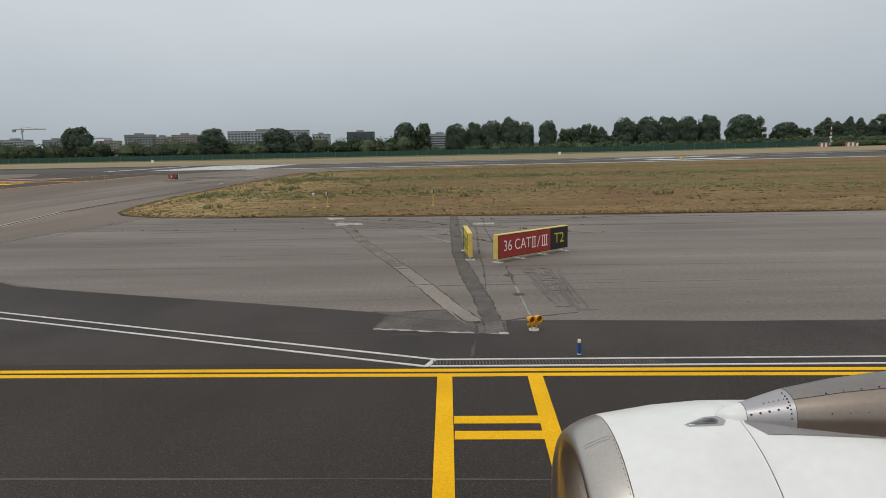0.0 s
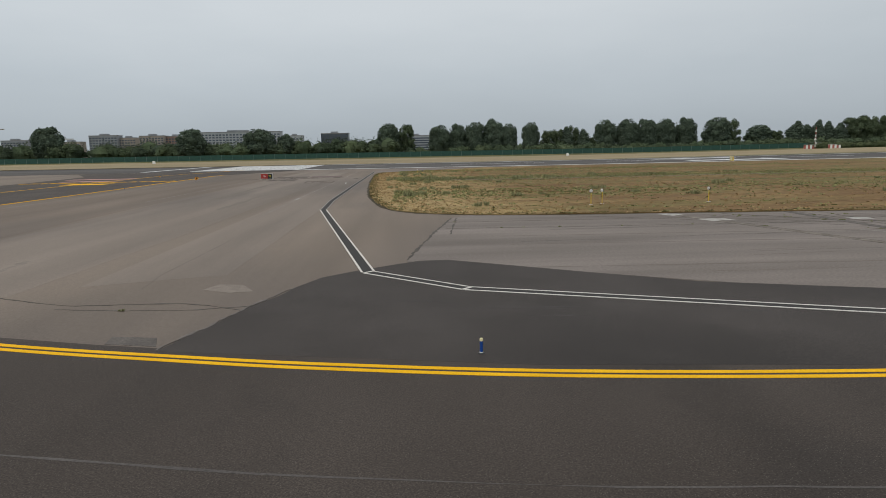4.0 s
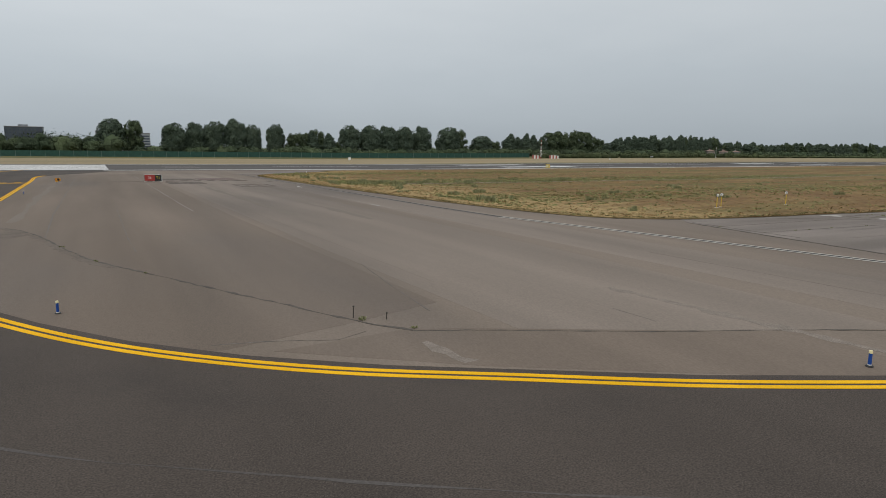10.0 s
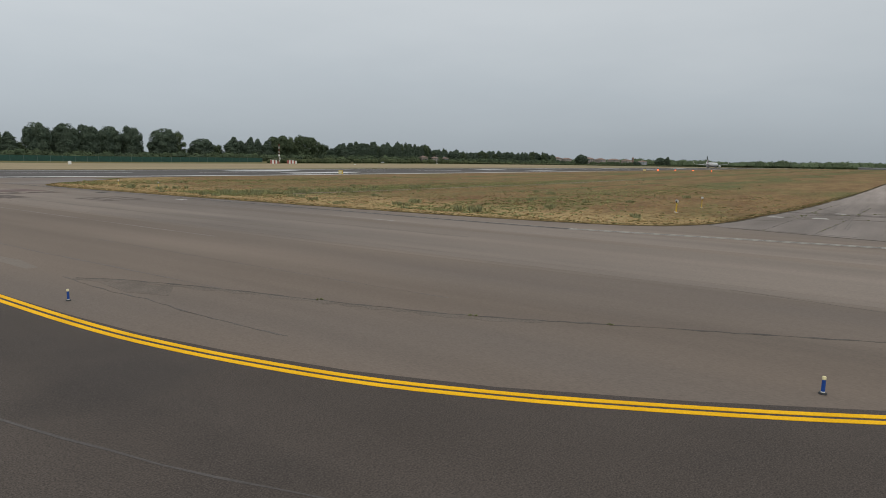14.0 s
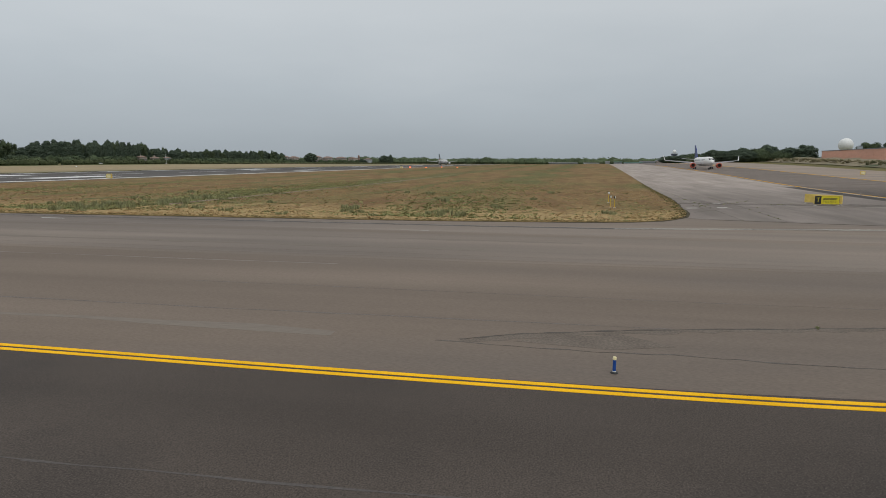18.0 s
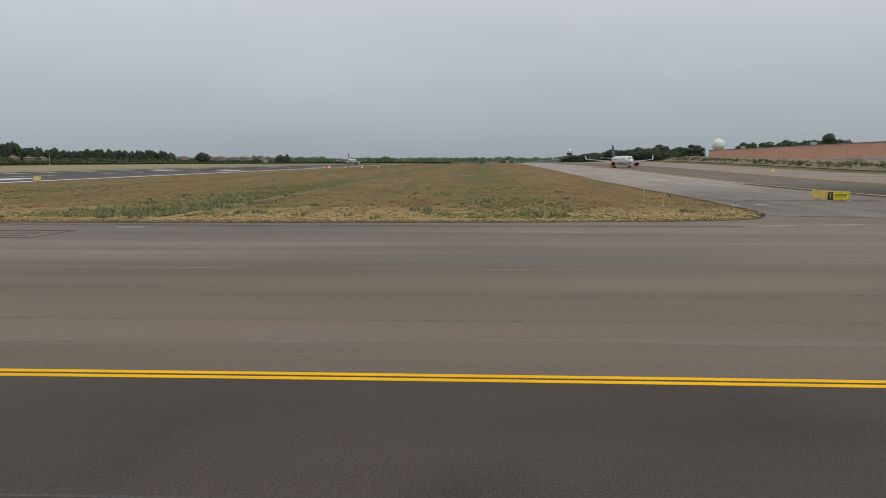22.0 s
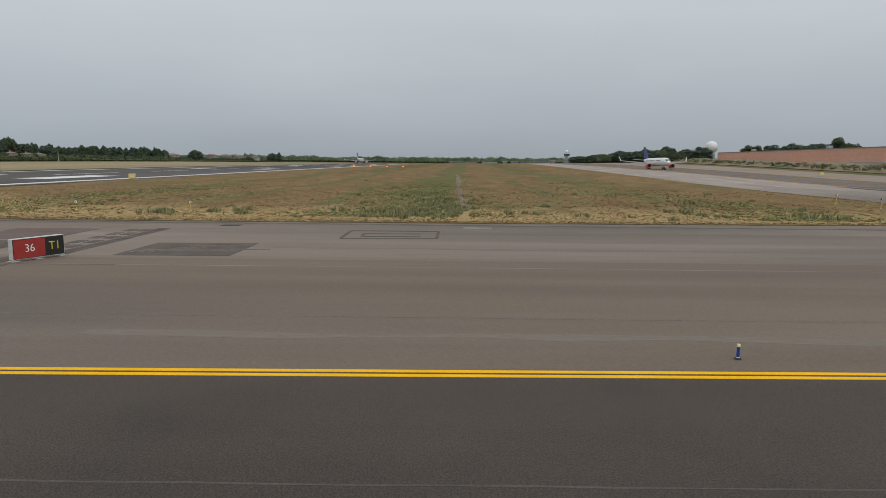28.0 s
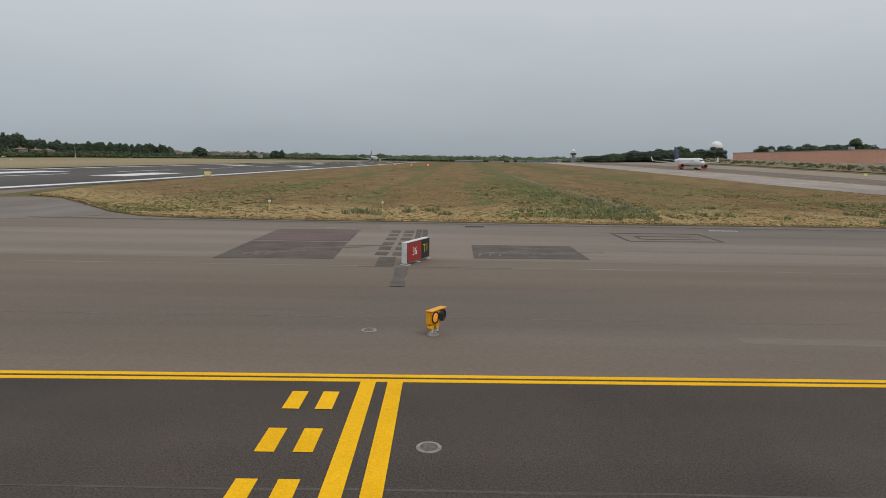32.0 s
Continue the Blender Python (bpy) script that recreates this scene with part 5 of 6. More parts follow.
blade_bm = bmesh.new()
for k in range(24):
    box(blade_bm, 0.98, 1.01, -0.02, 0.10, 0.24, 0.78, Matrix.Rotation(2 * math.pi * k / 24, 4, "X") @ Matrix.Rotation(0.5, 4, "Z"))
part("fan_blades", blade_bm, M_RIVET, engine)

# pylon: half width and height of its crest above the engine axis, along the cowl
CREST = ((0.925, 0.012, 1.184), (0.945, 0.050, 1.204), (0.985, 0.074, 1.222), (1.035, 0.092, 1.240), (1.09, 0.102, 1.253), (1.18, 0.132, 1.285), (1.27, 0.158, 1.315), (1.36, 0.180, 1.345), (1.65, 0.220, 1.412), (2.0, 0.250, 1.470), (2.5, 0.285, 1.53), (3.0, 0.29, 1.55), (3.4, 0.25, 1.52))


def pylon(name, sections, mat, first=0, last=14):
    verts, faces, n = [], [], 15
    for a, w, top in sections:
        foot = nacelle(a) - 0.06
        for k in range(n):
            u = math.pi * k / (n - 1)
            c, s = math.cos(u), math.sin(u)
            verts.append((a, w * math.copysign(abs(c) ** 0.75, c), foot + (top - foot) * max(0.0, s) ** 0.62))
    for i in range(len(sections) - 1):
        for k in range(first, last):
            faces.append((i * n + k, (i + 1) * n + k, (i + 1) * n + k + 1, i * n + k + 1))
    return raw_object(name, verts, faces, mat, engine, True)


pylon("fairing_tip", CREST[:5], M_NACELLE)
pylon("riveted_collar", CREST[4:8], M_SILVER)
M_CREST = material("warm_grey_metallic_skin", (0.24, 0.213, 0.197), (0.30, 0.268, 0.248), 1.5, 30, 0.4, metal=0.75, fine_mix=0.06, coords="Object")
pylon("pylon_crest", CREST[7:], M_CREST, 0, 9)
pylon("pylon", CREST[7:], M_PYLON, 9, 14)
crease = bmesh.new()
line = []
for a, w, top in CREST[7:]:
    u = math.pi * 9 / 14
    foot = nacelle(a) - 0.06
    line.append((a, -w * abs(math.cos(u)) ** 0.75 * 1.004, foot + (top - foot) * math.sin(u) ** 0.62 + 0.002))
for p, q in zip(line, line[1:]):
    tube(crease, p, q, 0.0014, None, 5, False)
part("panel_crease", crease, M_RIVET, engine)
band = bmesh.new()
for a, w, top in (CREST[4], CREST[7]):
    foot = nacelle(a) - 0.06
    ring_pts = []
    for k in range(29):
        u = math.pi * k / 28
        c, s = math.cos(u), math.sin(u)
        ring_pts.append((a, w * math.copysign(abs(c) ** 0.75, c) * 1.003, foot + (top - foot) * max(0.0, s) ** 0.62 + 0.001))
    for p, q in zip(ring_pts, ring_pts[1:]):
        tube(band, p, q, 0.0014, None, 5, False)
part("panel_seam", band, M_RIVET, engine)
# grey plinth strip at the foot of the pylon on the cowl
verts, faces = [], []
for i in range(16):
    a = 1.07 + 0.03 * i + 0.0087 * i * i
    w = min(0.25, 0.12 + 1.5 * (a - 1.07))
    for s in (-1, -0.5, 0, 0.5, 1):
        ang = s * w / 1.19
        r = nacelle(a) + 0.004
        verts.append((a, r * math.sin(ang), r * math.cos(ang)))
for i in range(15):
    for k in range(4):
        faces.append((5 * i + k, 5 * i + k + 1, 5 * i + k + 6, 5 * i + k + 5))
raw_object("pylon_plinth", verts, faces, M_PLINTH, engine, True)

rivet_bm = bmesh.new()
bmesh.ops.create_cone(rivet_bm, cap_ends=True, segments=8, radius1=1.0, radius2=0.8, depth=1.0)
rivet_mesh = bpy.data.meshes.new("rivet")
rivet_bm.to_mesh(rivet_mesh)
rivet_bm.free()
rivet_mesh.materials.append(M_RIVET)


def rivet(at, normal, r):
    q = Vector(normal).to_track_quat("Z", "Y").to_matrix().to_4x4()
    ob = new("rivet", rivet_mesh)
    ob.parent, ob.matrix_basis = engine, Matrix.Translation(at) @ q @ Matrix.Diagonal((r, r, 0.006, 1))


for k in range(46):
    ang = -1.9 + 0.04 * k
    r = nacelle(0.312) + 0.001
    rivet((toed(0.312, r * math.sin(ang)), r * math.sin(ang), r * math.cos(ang)), (0, math.sin(ang), math.cos(ang)), 0.003)
for k in range(11):
    for ang in (-0.085, -0.115):
        a = 0.075 + 0.021 * k
        r = nacelle(a) + 0.001
        rivet((toed(a, r * math.sin(ang)), r * math.sin(ang), r * math.cos(ang)), (0, math.sin(ang), math.cos(ang)), 0.0026)
def on_pylon(a, u):
    """A point of the fairing's skin and its outward direction, u half turns round from the far foot."""
    k = next(k for k in range(len(CREST) - 1) if a <= CREST[k + 1][0])
    f = (a - CREST[k][0]) / (CREST[k + 1][0] - CREST[k][0])
    w, top = (CREST[k][n] + f * (CREST[k + 1][n] - CREST[k][n]) for n in (1, 2))
    foot = nacelle(a) - 0.06
    c, s = math.cos(math.pi * u), math.sin(math.pi * u)
    return (a, w * math.copysign(abs(c) ** 0.75, c) * 1.01, foot + (top - foot) * max(0.0, s) ** 0.62 + 0.001), (-0.2, c, s * 0.8 + 0.1)


# one row along the collar's flank, one down its rear edge, a few on its crown
for k in range(5):
    rivet(*on_pylon(1.115 + 0.05 * k, 0.80 - 0.012 * k), 0.008)
for k in range(8):
    rivet(*on_pylon(1.33, 0.50 + 0.056 * k), 0.006)
for k in range(5):
    rivet(*on_pylon(1.20 + 0.028 * k, 0.60), 0.0035)
for k in range(9):
    a = 1.55 + 0.1 * k
    for u in (0.62, 0.86):
        w, top = 0.207 + 0.085 * (a - 1.55), 1.389 + 0.19 * (a - 1.55)
        foot = nacelle(a) - 0.06
        c, s = math.cos(math.pi * u), math.sin(math.pi * u)
        rivet((a, -w * abs(c) ** 0.75 * 1.01, foot + (top - foot) * s ** 0.62 + 0.002), (0, c, s), 0.005)


def on_cowl(a, ang, up=0.004):
    r = nacelle(a) + up
    return (a, r * math.sin(ang + 0.03), r * math.cos(ang + 0.03))


vent_v = [on_cowl(0.705, -0.110), on_cowl(0.850, -0.040), on_cowl(0.935, -0.045), on_cowl(0.965, -0.100), on_cowl(0.935, -0.145), on_cowl(0.730, -0.137)]
raw_object("vent_rim", vent_v, [tuple(range(6))], M_SILVER, engine)
vent_v = [on_cowl(0.735, -0.112, 0.007), on_cowl(0.860, -0.060, 0.007), on_cowl(0.905, -0.065, 0.007), on_cowl(0.920, -0.100, 0.007), on_cowl(0.900, -0.125, 0.007)]
raw_object("vent_scoop", vent_v, [tuple(range(5))], M_VENT, engine)
vent_v = [on_cowl(0.820, -0.103, 0.009), on_cowl(0.890, -0.075, 0.009), on_cowl(0.900, -0.113, 0.009)]
raw_object("vent_opening", vent_v, [(0, 1, 2)], M_RIVET, engine)

# ---- airliners ----
M_HULL = plain("white_airliner_paint", (0.74, 0.74, 0.73), 0.35, vary=0.04)
M_GREY_WING = plain("light_grey_wing", (0.50, 0.51, 0.52), 0.4, vary=0.06)
M_NAVY = plain("navy_blue_tail", (0.012, 0.03, 0.16), 0.35)
M_CORAL = plain("coral_red_engine", (0.52, 0.10, 0.055), 0.35)
M_TAIL_DARK = plain("dark_green_tail", (0.012, 0.035, 0.024), 0.35)
M_TAIL_RED = plain("red_tail_stripe", (0.45, 0.02, 0.02), 0.35)
M_TYRE = plain("black_tyre", (0.02, 0.02, 0.02), 0.85)
M_PANE = plain("dark_cabin_glass", (0.02, 0.023, 0.028), 0.1)


def plate(points, thick, axis):
    """A flat tapering surface with a rounded, wing-like section, from its outline."""
    bm = bmesh.new()
    off = Vector((0, 0, thick / 2)) if axis == "Z" else Vector((0, thick / 2, 0))
    low = [bm.verts.new(Vector(p) - off * k) for p, k in points]
    top = [bm.verts.new(Vector(p) + off * k) for p, k in points]
    bm.faces.new(top)
    bm.faces.new(list(reversed(low)))
    n = len(points)
    for i in range(n):
        bm.faces.new((low[i], low[(i + 1) % n], top[(i + 1) % n], top[i]))
    bmesh.ops.recalc_face_normals(bm, faces=bm.faces)
    return bm


def airliner(at, turn, label, tail_mat, engine_mat, stripes, nose_up=0.0):
    t = new("airliner")
    t.matrix_basis = pose(at[0], at[1], at[2], 0, -nose_up, turn)
    tagged(t, label, "airplane")
    prof = [(0, 0.02), (0.25, 0.5), (0.9, 1.0), (2.0, 1.5), (3.6, 1.88), (5.5, 1.98), (24, 1.98), (28, 1.75), (32, 1.15), (35, 0.6), (37, 0.25), (37.5, 0.05)]
    v, f = lathe(prof, 28, squash=lambda a: (1, 1.05, 3.7 + max(0, a - 24) * 0.075 - max(0, 3 - a) * 0.16))
    hull = raw_object("fuselage", v, f, M_HULL, t, True)
    win = bmesh.new()
    for s in (-1, 1):
        for k in range(40):
            if k in (13, 14):
                continue
            box(win, 6.2 + 0.53 * k, 6.45 + 0.53 * k, 1.93 * s - 0.06, 1.93 * s + 0.06, 4.2, 4.5)
    tagged(part("cabin_windows", win, M_PANE, hull), kind="stuff")
    part("windscreen", plate([((1.05, -1.0, 4.42), 1), ((1.05, 1.0, 4.42), 1), ((1.75, 1.18, 4.86), 1), ((1.75, -1.18, 4.86), 1)], 0.18, "Z"), M_PANE, hull)
    for s in (-1, 1):
        part("wing", plate([((12.2, 1.5 * s, 2.75), 1), ((18.2, 1.5 * s, 2.75), 0.7), ((18.9, 6.2 * s, 3.2), 0.6), ((22.3, 16.6 * s, 4.2), 0.25), ((20.8, 16.6 * s, 4.2), 0.3)], 0.8, "Z"), M_GREY_WING, t)
        part("wingtip", plate([((20.9, 16.6 * s, 4.15), 1), ((22.3, 16.6 * s, 4.15), 0.8), ((23.4, 17.2 * s, 6.4), 0.4), ((22.7, 17.2 * s, 6.4), 0.5)], 0.2, "Y"), M_HULL, t)
        part("tailplane", plate([((32.2, 0.6 * s, 4.7), 1), ((35.6, 0.6 * s, 4.7), 0.7), ((37.0, 6.1 * s, 5.2), 0.3), ((35.6, 6.1 * s, 5.2), 0.4)], 0.35, "Z"), M_GREY_WING, t)
        v, f = lathe([(0.9, 0.7), (0.3, 0.85), (0.0, 0.98), (0.1, 1.08), (0.8, 1.2), (2.4, 1.15), (3.6, 0.9), (4.2, 0.62), (4.2, 0.0)], 24)
        pod = raw_object("engine", v, f, engine_mat, t, True)
        pod.matrix_basis = pose(10.4, 5.75 * s, 1.85)
        v, f = lathe([(0.5, 0.78), (0.6, 0.2), (0.4, 0.0)], 20)
        raw_object("fan", v, f, M_TYRE, pod, True)
        part("engine_pylon", plate([((11.8, 5.75 * s, 3.0), 1), ((15.5, 5.75 * s, 3.3), 1), ((15.0, 5.75 * s, 2.4), 1), ((12.2, 5.75 * s, 2.5), 1)], 0.3, "Y"), M_GREY_WING, t)
        gear = part("main_gear", tubed((17.0, 3.7 * s, 0.5), (17.0, 3.5 * s, 2.8), 0.15, 0.18, 10), M_GREY_WING, t)
        for w in (-0.45, 0.45):
            part("wheel", tubed((17.0, 3.7 * s + w - 0.18, 0.56), (17.0, 3.7 * s + w + 0.18, 0.56), 0.56, None, 20), M_TYRE, gear)
    part("fin", plate([((29.4, 0, 5.2), 1), ((35.4, 0, 5.0), 0.8), ((37.3, 0, 11.7), 0.4), ((35.2, 0, 11.7), 0.5)], 0.45, "Y"), tail_mat, t)
    for k in range(stripes):
        a = 0.22 + 0.2 * k
        x0, x1 = 29.4 + 5.8 * a, 31.6 + 5.7 * a
        part("tail_stripe", plate([((x0, 0, 5.2 + 6.5 * a), 1), ((x0 + 0.5, 0, 5.2 + 6.5 * a), 1), ((x1 + 2.0, 0, 5.0), 1), ((x1 + 1.2, 0, 5.0), 1)], 0.5, "Y"), M_HULL if k % 2 == 0 else M_TAIL_RED, t)
    nose = part("nose_gear", tubed((4.9, 0, 0.4), (4.9, 0, 2.2), 0.1, 0.12, 10), M_GREY_WING, t)
    for w in (-0.25, 0.25):
        part("wheel", tubed((4.9, w - 0.11, 0.38), (4.9, w + 0.11, 0.38), 0.38, None, 18), M_TYRE, nose)
    part("landing_light", tubed((4.7, 0, 1.5), (4.62, 0, 1.5), 0.12, 0.1, 12), M_LAMP_WHITE, nose)
    return t


airliner((225, along(225, 3.5), lay(225, along(225, 3.5), 0.004)), 1, "white twin-jet airliner with a navy tail taxiing", M_NAVY, M_CORAL, 0)
airliner((640, 190, lay(640, 190, 0.004)), 177, "white twin-jet airliner with a dark striped tail on the runway", M_TAIL_DARK, M_HULL, 3)

# ---- buildings ----
# White walls dulled to blue-grey, so the colour carries the distance haze.
M_WALL_WHITE = material("hazed_concrete_facade", (0.30, 0.325, 0.345), (0.39, 0.41, 0.425), 0.1, 1.5, 0.8, fine_mix=0.1)
M_WALL_GREY = material("grey_rendered_facade", (0.225, 0.24, 0.255), (0.29, 0.305, 0.32), 0.1, 1.5, 0.8, fine_mix=0.1)
M_WALL_BEIGE = material("beige_rendered_facade", (0.29, 0.255, 0.225), (0.36, 0.315, 0.275), 0.1, 1.5, 0.8, fine_mix=0.1)
M_WALL_DARK = material("dark_curtain_wall", (0.050, 0.062, 0.078), (0.075, 0.090, 0.105), 0.1, 1.0, 0.35, fine_mix=0.1)
M_WALL_BRICK = material("red_brown_rendered_facade", (0.22, 0.145, 0.115), (0.28, 0.19, 0.15), 0.1, 1.5, 0.8, fine_mix=0.1)
M_ROOF = material("grey_flat_roof", (0.20, 0.20, 0.20), (0.27, 0.27, 0.27), 0.1, 1.0, 0.9, fine_mix=0.1)
M_TILE = material("terracotta_roof_tiles", (0.195, 0.135, 0.11), (0.265, 0.185, 0.15), 0.2, 2.5, 0.9, fine_mix=0.2)
M_GLASS = plain("dark_window_glass", (0.085, 0.105, 0.135), 0.15)
M_PINK = material("salmon_pink_cladding", (0.68, 0.36, 0.26), (0.77, 0.41, 0.30), 0.02, 0.6, 0.75, fine_mix=0.06, stretch=(0.3, 1, 1))
window_meshes = {}


def shared_box(key, w, d, h, mat):
    if key not in window_meshes:
        bm = boxed(-w / 2, w / 2, -d / 2, d / 2, 0, h)
        data = bpy.data.meshes.new("window")
        bm.to_mesh(data)
        bm.free()
        data.materials.append(mat)
        window_meshes[key] = data
    return window_meshes[key]


def block(x0, x1, y, z0, z1, label, wall, floors, bays, deep=22.0, band=False, plant_room=True):
    """A flat-roofed building with rows of windows towards the airfield."""
    t = thing("building", ((x0 + x1) / 2, y, z0), label, "building")
    w, h = x1 - x0, z1 - z0
    body = part("wall", boxed(-w / 2, w / 2, 0, deep, -2, h), wall, t)
    roof = part("roof", boxed(-w / 2 - 0.4, w / 2 + 0.4, -0.4, deep + 0.4, h, h + 0.9), M_ROOF, t)
    if plant_room:
        part("plant_room", boxed(-w * 0.15, w * 0.1, 4, deep - 6, h + 0.9, h + 3.6), M_WALL_GREY, roof)
    step = h / (floors + 0.6)
    for i in range(floors):
        z = step * (0.35 + i)
        n = 1 if band else bays
        cell = w / n
        mesh = shared_box((round(cell, 2), round(step, 2), band), cell * (0.96 if band else 0.62), 0.5, step * 0.5, M_GLASS)
        for k in range(n):
            ob = new("window", mesh)
            ob.parent = t
            ob.matrix_basis = pose(-w / 2 + cell * (k + 0.5), -0.12, z)
    return t


block(-368, -232, 1100, 0, 41, "long pale concrete office block with many windows", M_WALL_WHITE, 9, 24)
block(-221, -194, 1090, 0, 33, "small pale concrete office block", M_WALL_WHITE, 6, 5)
block(-164, -118, 1100, 0, 36, "dark glass office cube behind the trees", M_WALL_DARK, 8, 10)
block(-30, 22, 1100, 0, 30, "white office building with dark window bands", M_WALL_WHITE, 7, 1, band=True)
block(-52, -26, 1095, 0, 32, "grey stair tower beside the banded office", M_WALL_GREY, 7, 4)
block(-550, -504, 1110, 0, 39, "grey apartment block with flat roof", M_WALL_GREY, 9, 9)
block(-506, -478, 1120, 0, 35, "beige apartment block with flat roof", M_WALL_BEIGE, 8, 6)
block(-464, -424, 1100, 0, 37, "beige apartment block with roof plant", M_WALL_BEIGE, 9, 8)
block(-425, -396, 1110, 0, 36, "red-brown apartment block behind the trees", M_WALL_BRICK, 8, 6)
block(-686, -648, 1100, 0, 33, "grey apartment block near the airfield edge", M_WALL_GREY, 8, 8)
block(-760, -715, 1100, 0, 34, "pale apartment block at the airfield edge", M_WALL_WHITE, 8, 9)
block(-610, -575, 1130, 0, 30, "beige low apartment block among trees", M_WALL_BEIGE, 6, 7)

crane = thing("tower_crane", (-732, 1120, 0), "thin grey tower crane above the roofs", "crane")
M_STEEL = plain("grey_painted_steel", (0.36, 0.34, 0.30), 0.6)
part("mast", boxed(-0.8, 0.8, -0.8, 0.8, 0, 56), M_STEEL, crane)
part("jib", boxed(-16, 42, -0.6, 0.6, 52, 53.6), M_STEEL, crane)
part("counterweight", boxed(-16, -11, -1.2, 1.2, 48.5, 52), M_ROOF, crane)
part("cab", boxed(0.8, 2.8, -1, 1, 49, 51.8), M_WALL_WHITE, crane)
part("stay", tubed((0, 0, 58), (30, 0, 53.6), 0.25), M_STEEL, crane)
copy_thing(crane, pose(-690, 1250, -14, 0, 0, 25))


def house(x, y, w, d, h, wall, label, turn=0.0):
    h *= 1.25 if x < 1000 else 0.85
    t = thing("house", (x, y, lift(x, y) + 3.0), label, "house", turn, "houses north of the field")
    part("wall", boxed(-w / 2, w / 2, -d / 2, d / 2, -5, h), wall, t)
    bm = bmesh.new()
    e, top = 1.0, h + 0.22 * d
    pts = [(-w / 2 - e, -d / 2 - e, h), (w / 2 + e, -d / 2 - e, h), (w / 2 + e, d / 2 + e, h), (-w / 2 - e, d / 2 + e, h), (-w / 2 + d * 0.4, 0, top), (w / 2 - d * 0.4, 0, top)]
    vs = [bm.verts.new(p) for p in pts]
    for q in ((0, 1, 5, 4), (2, 3, 4, 5), (1, 2, 5), (3, 0, 4), (3, 2, 1, 0)):
        bm.faces.new([vs[i] for i in q])
    roof = part("roof", bm, M_TILE, t)
    part("chimney", boxed(w * 0.2, w * 0.2 + 1.2, -0.6, 0.6, h + 1, top + 1.6), wall, roof)
    n = max(2, int(w / 5))
    for i in range(max(1, int(h / 3.2))):
        mesh = shared_box(("house", 1), 1.5, 0.3, 1.6, M_GLASS)
        for k in range(n):
            for face in (0, 1):
                ob = new("window", mesh)
                ob.parent = t
                if face == 0:
                    ob.matrix_basis = pose(-w / 2 + w * (k + 0.5) / n, -d / 2 - 0.05, 1.0 + 3.2 * i)
                elif k < 3:
                    ob.matrix_basis = pose(-w / 2 - 0.05, -d / 2 + d * (k + 0.5) / 3, 1.0 + 3.2 * i, 0, 0, 90)
                else:
                    bpy.data.objects.remove(ob)
    return t


for px, py_, w, d, h, wall, label in (
        (742, 655, 15, 10, 4.0, M_WALL_BEIGE, "beige house with a hipped tile roof"), (768, 652, 12, 9, 3.6, M_WALL_BEIGE, "beige house with a hipped tile roof"), (800, 655, 14, 9, 3.4, M_WALL_WHITE, "white house with a hipped tile roof"),
        (1840, 950, 46, 22, 19, M_WALL_BEIGE, "beige apartment house with terracotta roof"), (1880, 930, 36, 20, 17, M_WALL_BEIGE, "beige apartment house with terracotta roof"),
        (1870, 850, 40, 22, 19, M_WALL_BEIGE, "beige apartment house with terracotta roof"), (1885, 815, 34, 20, 17, M_WALL_BEIGE, "beige apartment house with terracotta roof"), (1910, 780, 40, 20, 16, M_WALL_BEIGE, "beige apartment house with terracotta roof"),
        (1930, 745, 30, 18, 15, M_WALL_BEIGE, "beige apartment house with terracotta roof"), (1950, 700, 26, 16, 12, M_WALL_WHITE, "white house with a hipped tile roof")):
    house(px, py_, w, d, h, wall, label, 55)
belfry = thing("bell_tower", (1960, 735, lift(1960, 735)), "small brick bell tower with a tile cap", "tower")
part("shaft", boxed(-2.6, 2.6, -2.6, 2.6, 0, 24), M_WALL_BRICK, belfry)
part("cap", tubed((0, 0, 24), (0, 0, 27.5), 4.2, 0.2, 4), M_TILE, belfry)
for s in (-1.2, 1.2):
    part("opening", boxed(-2.7, -2.5, s - 0.6, s + 0.6, 18, 22), M_GLASS, belfry)

# the long salmon hall past the taxiway
hall = thing("hangar_hall", (545, -167, 7.3), "long low salmon-pink industrial hall with a flat roof", "building", 180.5)
for k in range(36):
    part("wall_panel", boxed(12 * k + 0.06, 12 * k + 11.94, -0.3, 0, 0.6, 9.6), M_PINK, hall)
part("wall", boxed(0, 432, 0, 60, -6, 9.4), M_PINK, hall)
part("roof", boxed(-0.5, 432.5, -0.6, 60.5, 9.6, 10.1), M_ROOF, hall)
part("plinth", boxed(0, 432, -0.5, 0, -0.6, 0.6), M_WALL_WHITE, hall)
for k in range(7):
    part("canopy", boxed(20 + 42 * k, 46 + 42 * k, -3.0, -0.3, -0.9, -0.5), M_FRAME_GREY, hall)
for x in (62, 170):
    part("roof_vent", boxed(x, x + 3, 2, 5, 10.1, 12.2), M_WALL_WHITE, hall)

bank = []
brng = random.Random(17)
M_BANK = material("scrubby_earth_bank", (0.165, 0.138, 0.085), (0.235, 0.195, 0.120), 0.12, 1.2, 0.95, fine_mix=0.4, third=(0.06, 0.075, 0.03), third_scale=0.05)
verts, faces = [], []
for i in range(100):
    x = 102 + 6.5 * i
    for k, (dy, dz) in enumerate(((0, 0), (-6, 0.8), (-12, 2.6), (-17, 4.0), (-24, 4.4))):
        y = along(x, -104) + dy - 0.0 * x
        verts.append((x, y, max(0.02, lift(x, y)) + dz * brng.uniform(0.75, 1.15)))
for i in range(99):
    for k in range(4):
        faces.append((5 * i + k, 5 * i + 5 + k, 5 * i + 6 + k, 5 * i + 1 + k))
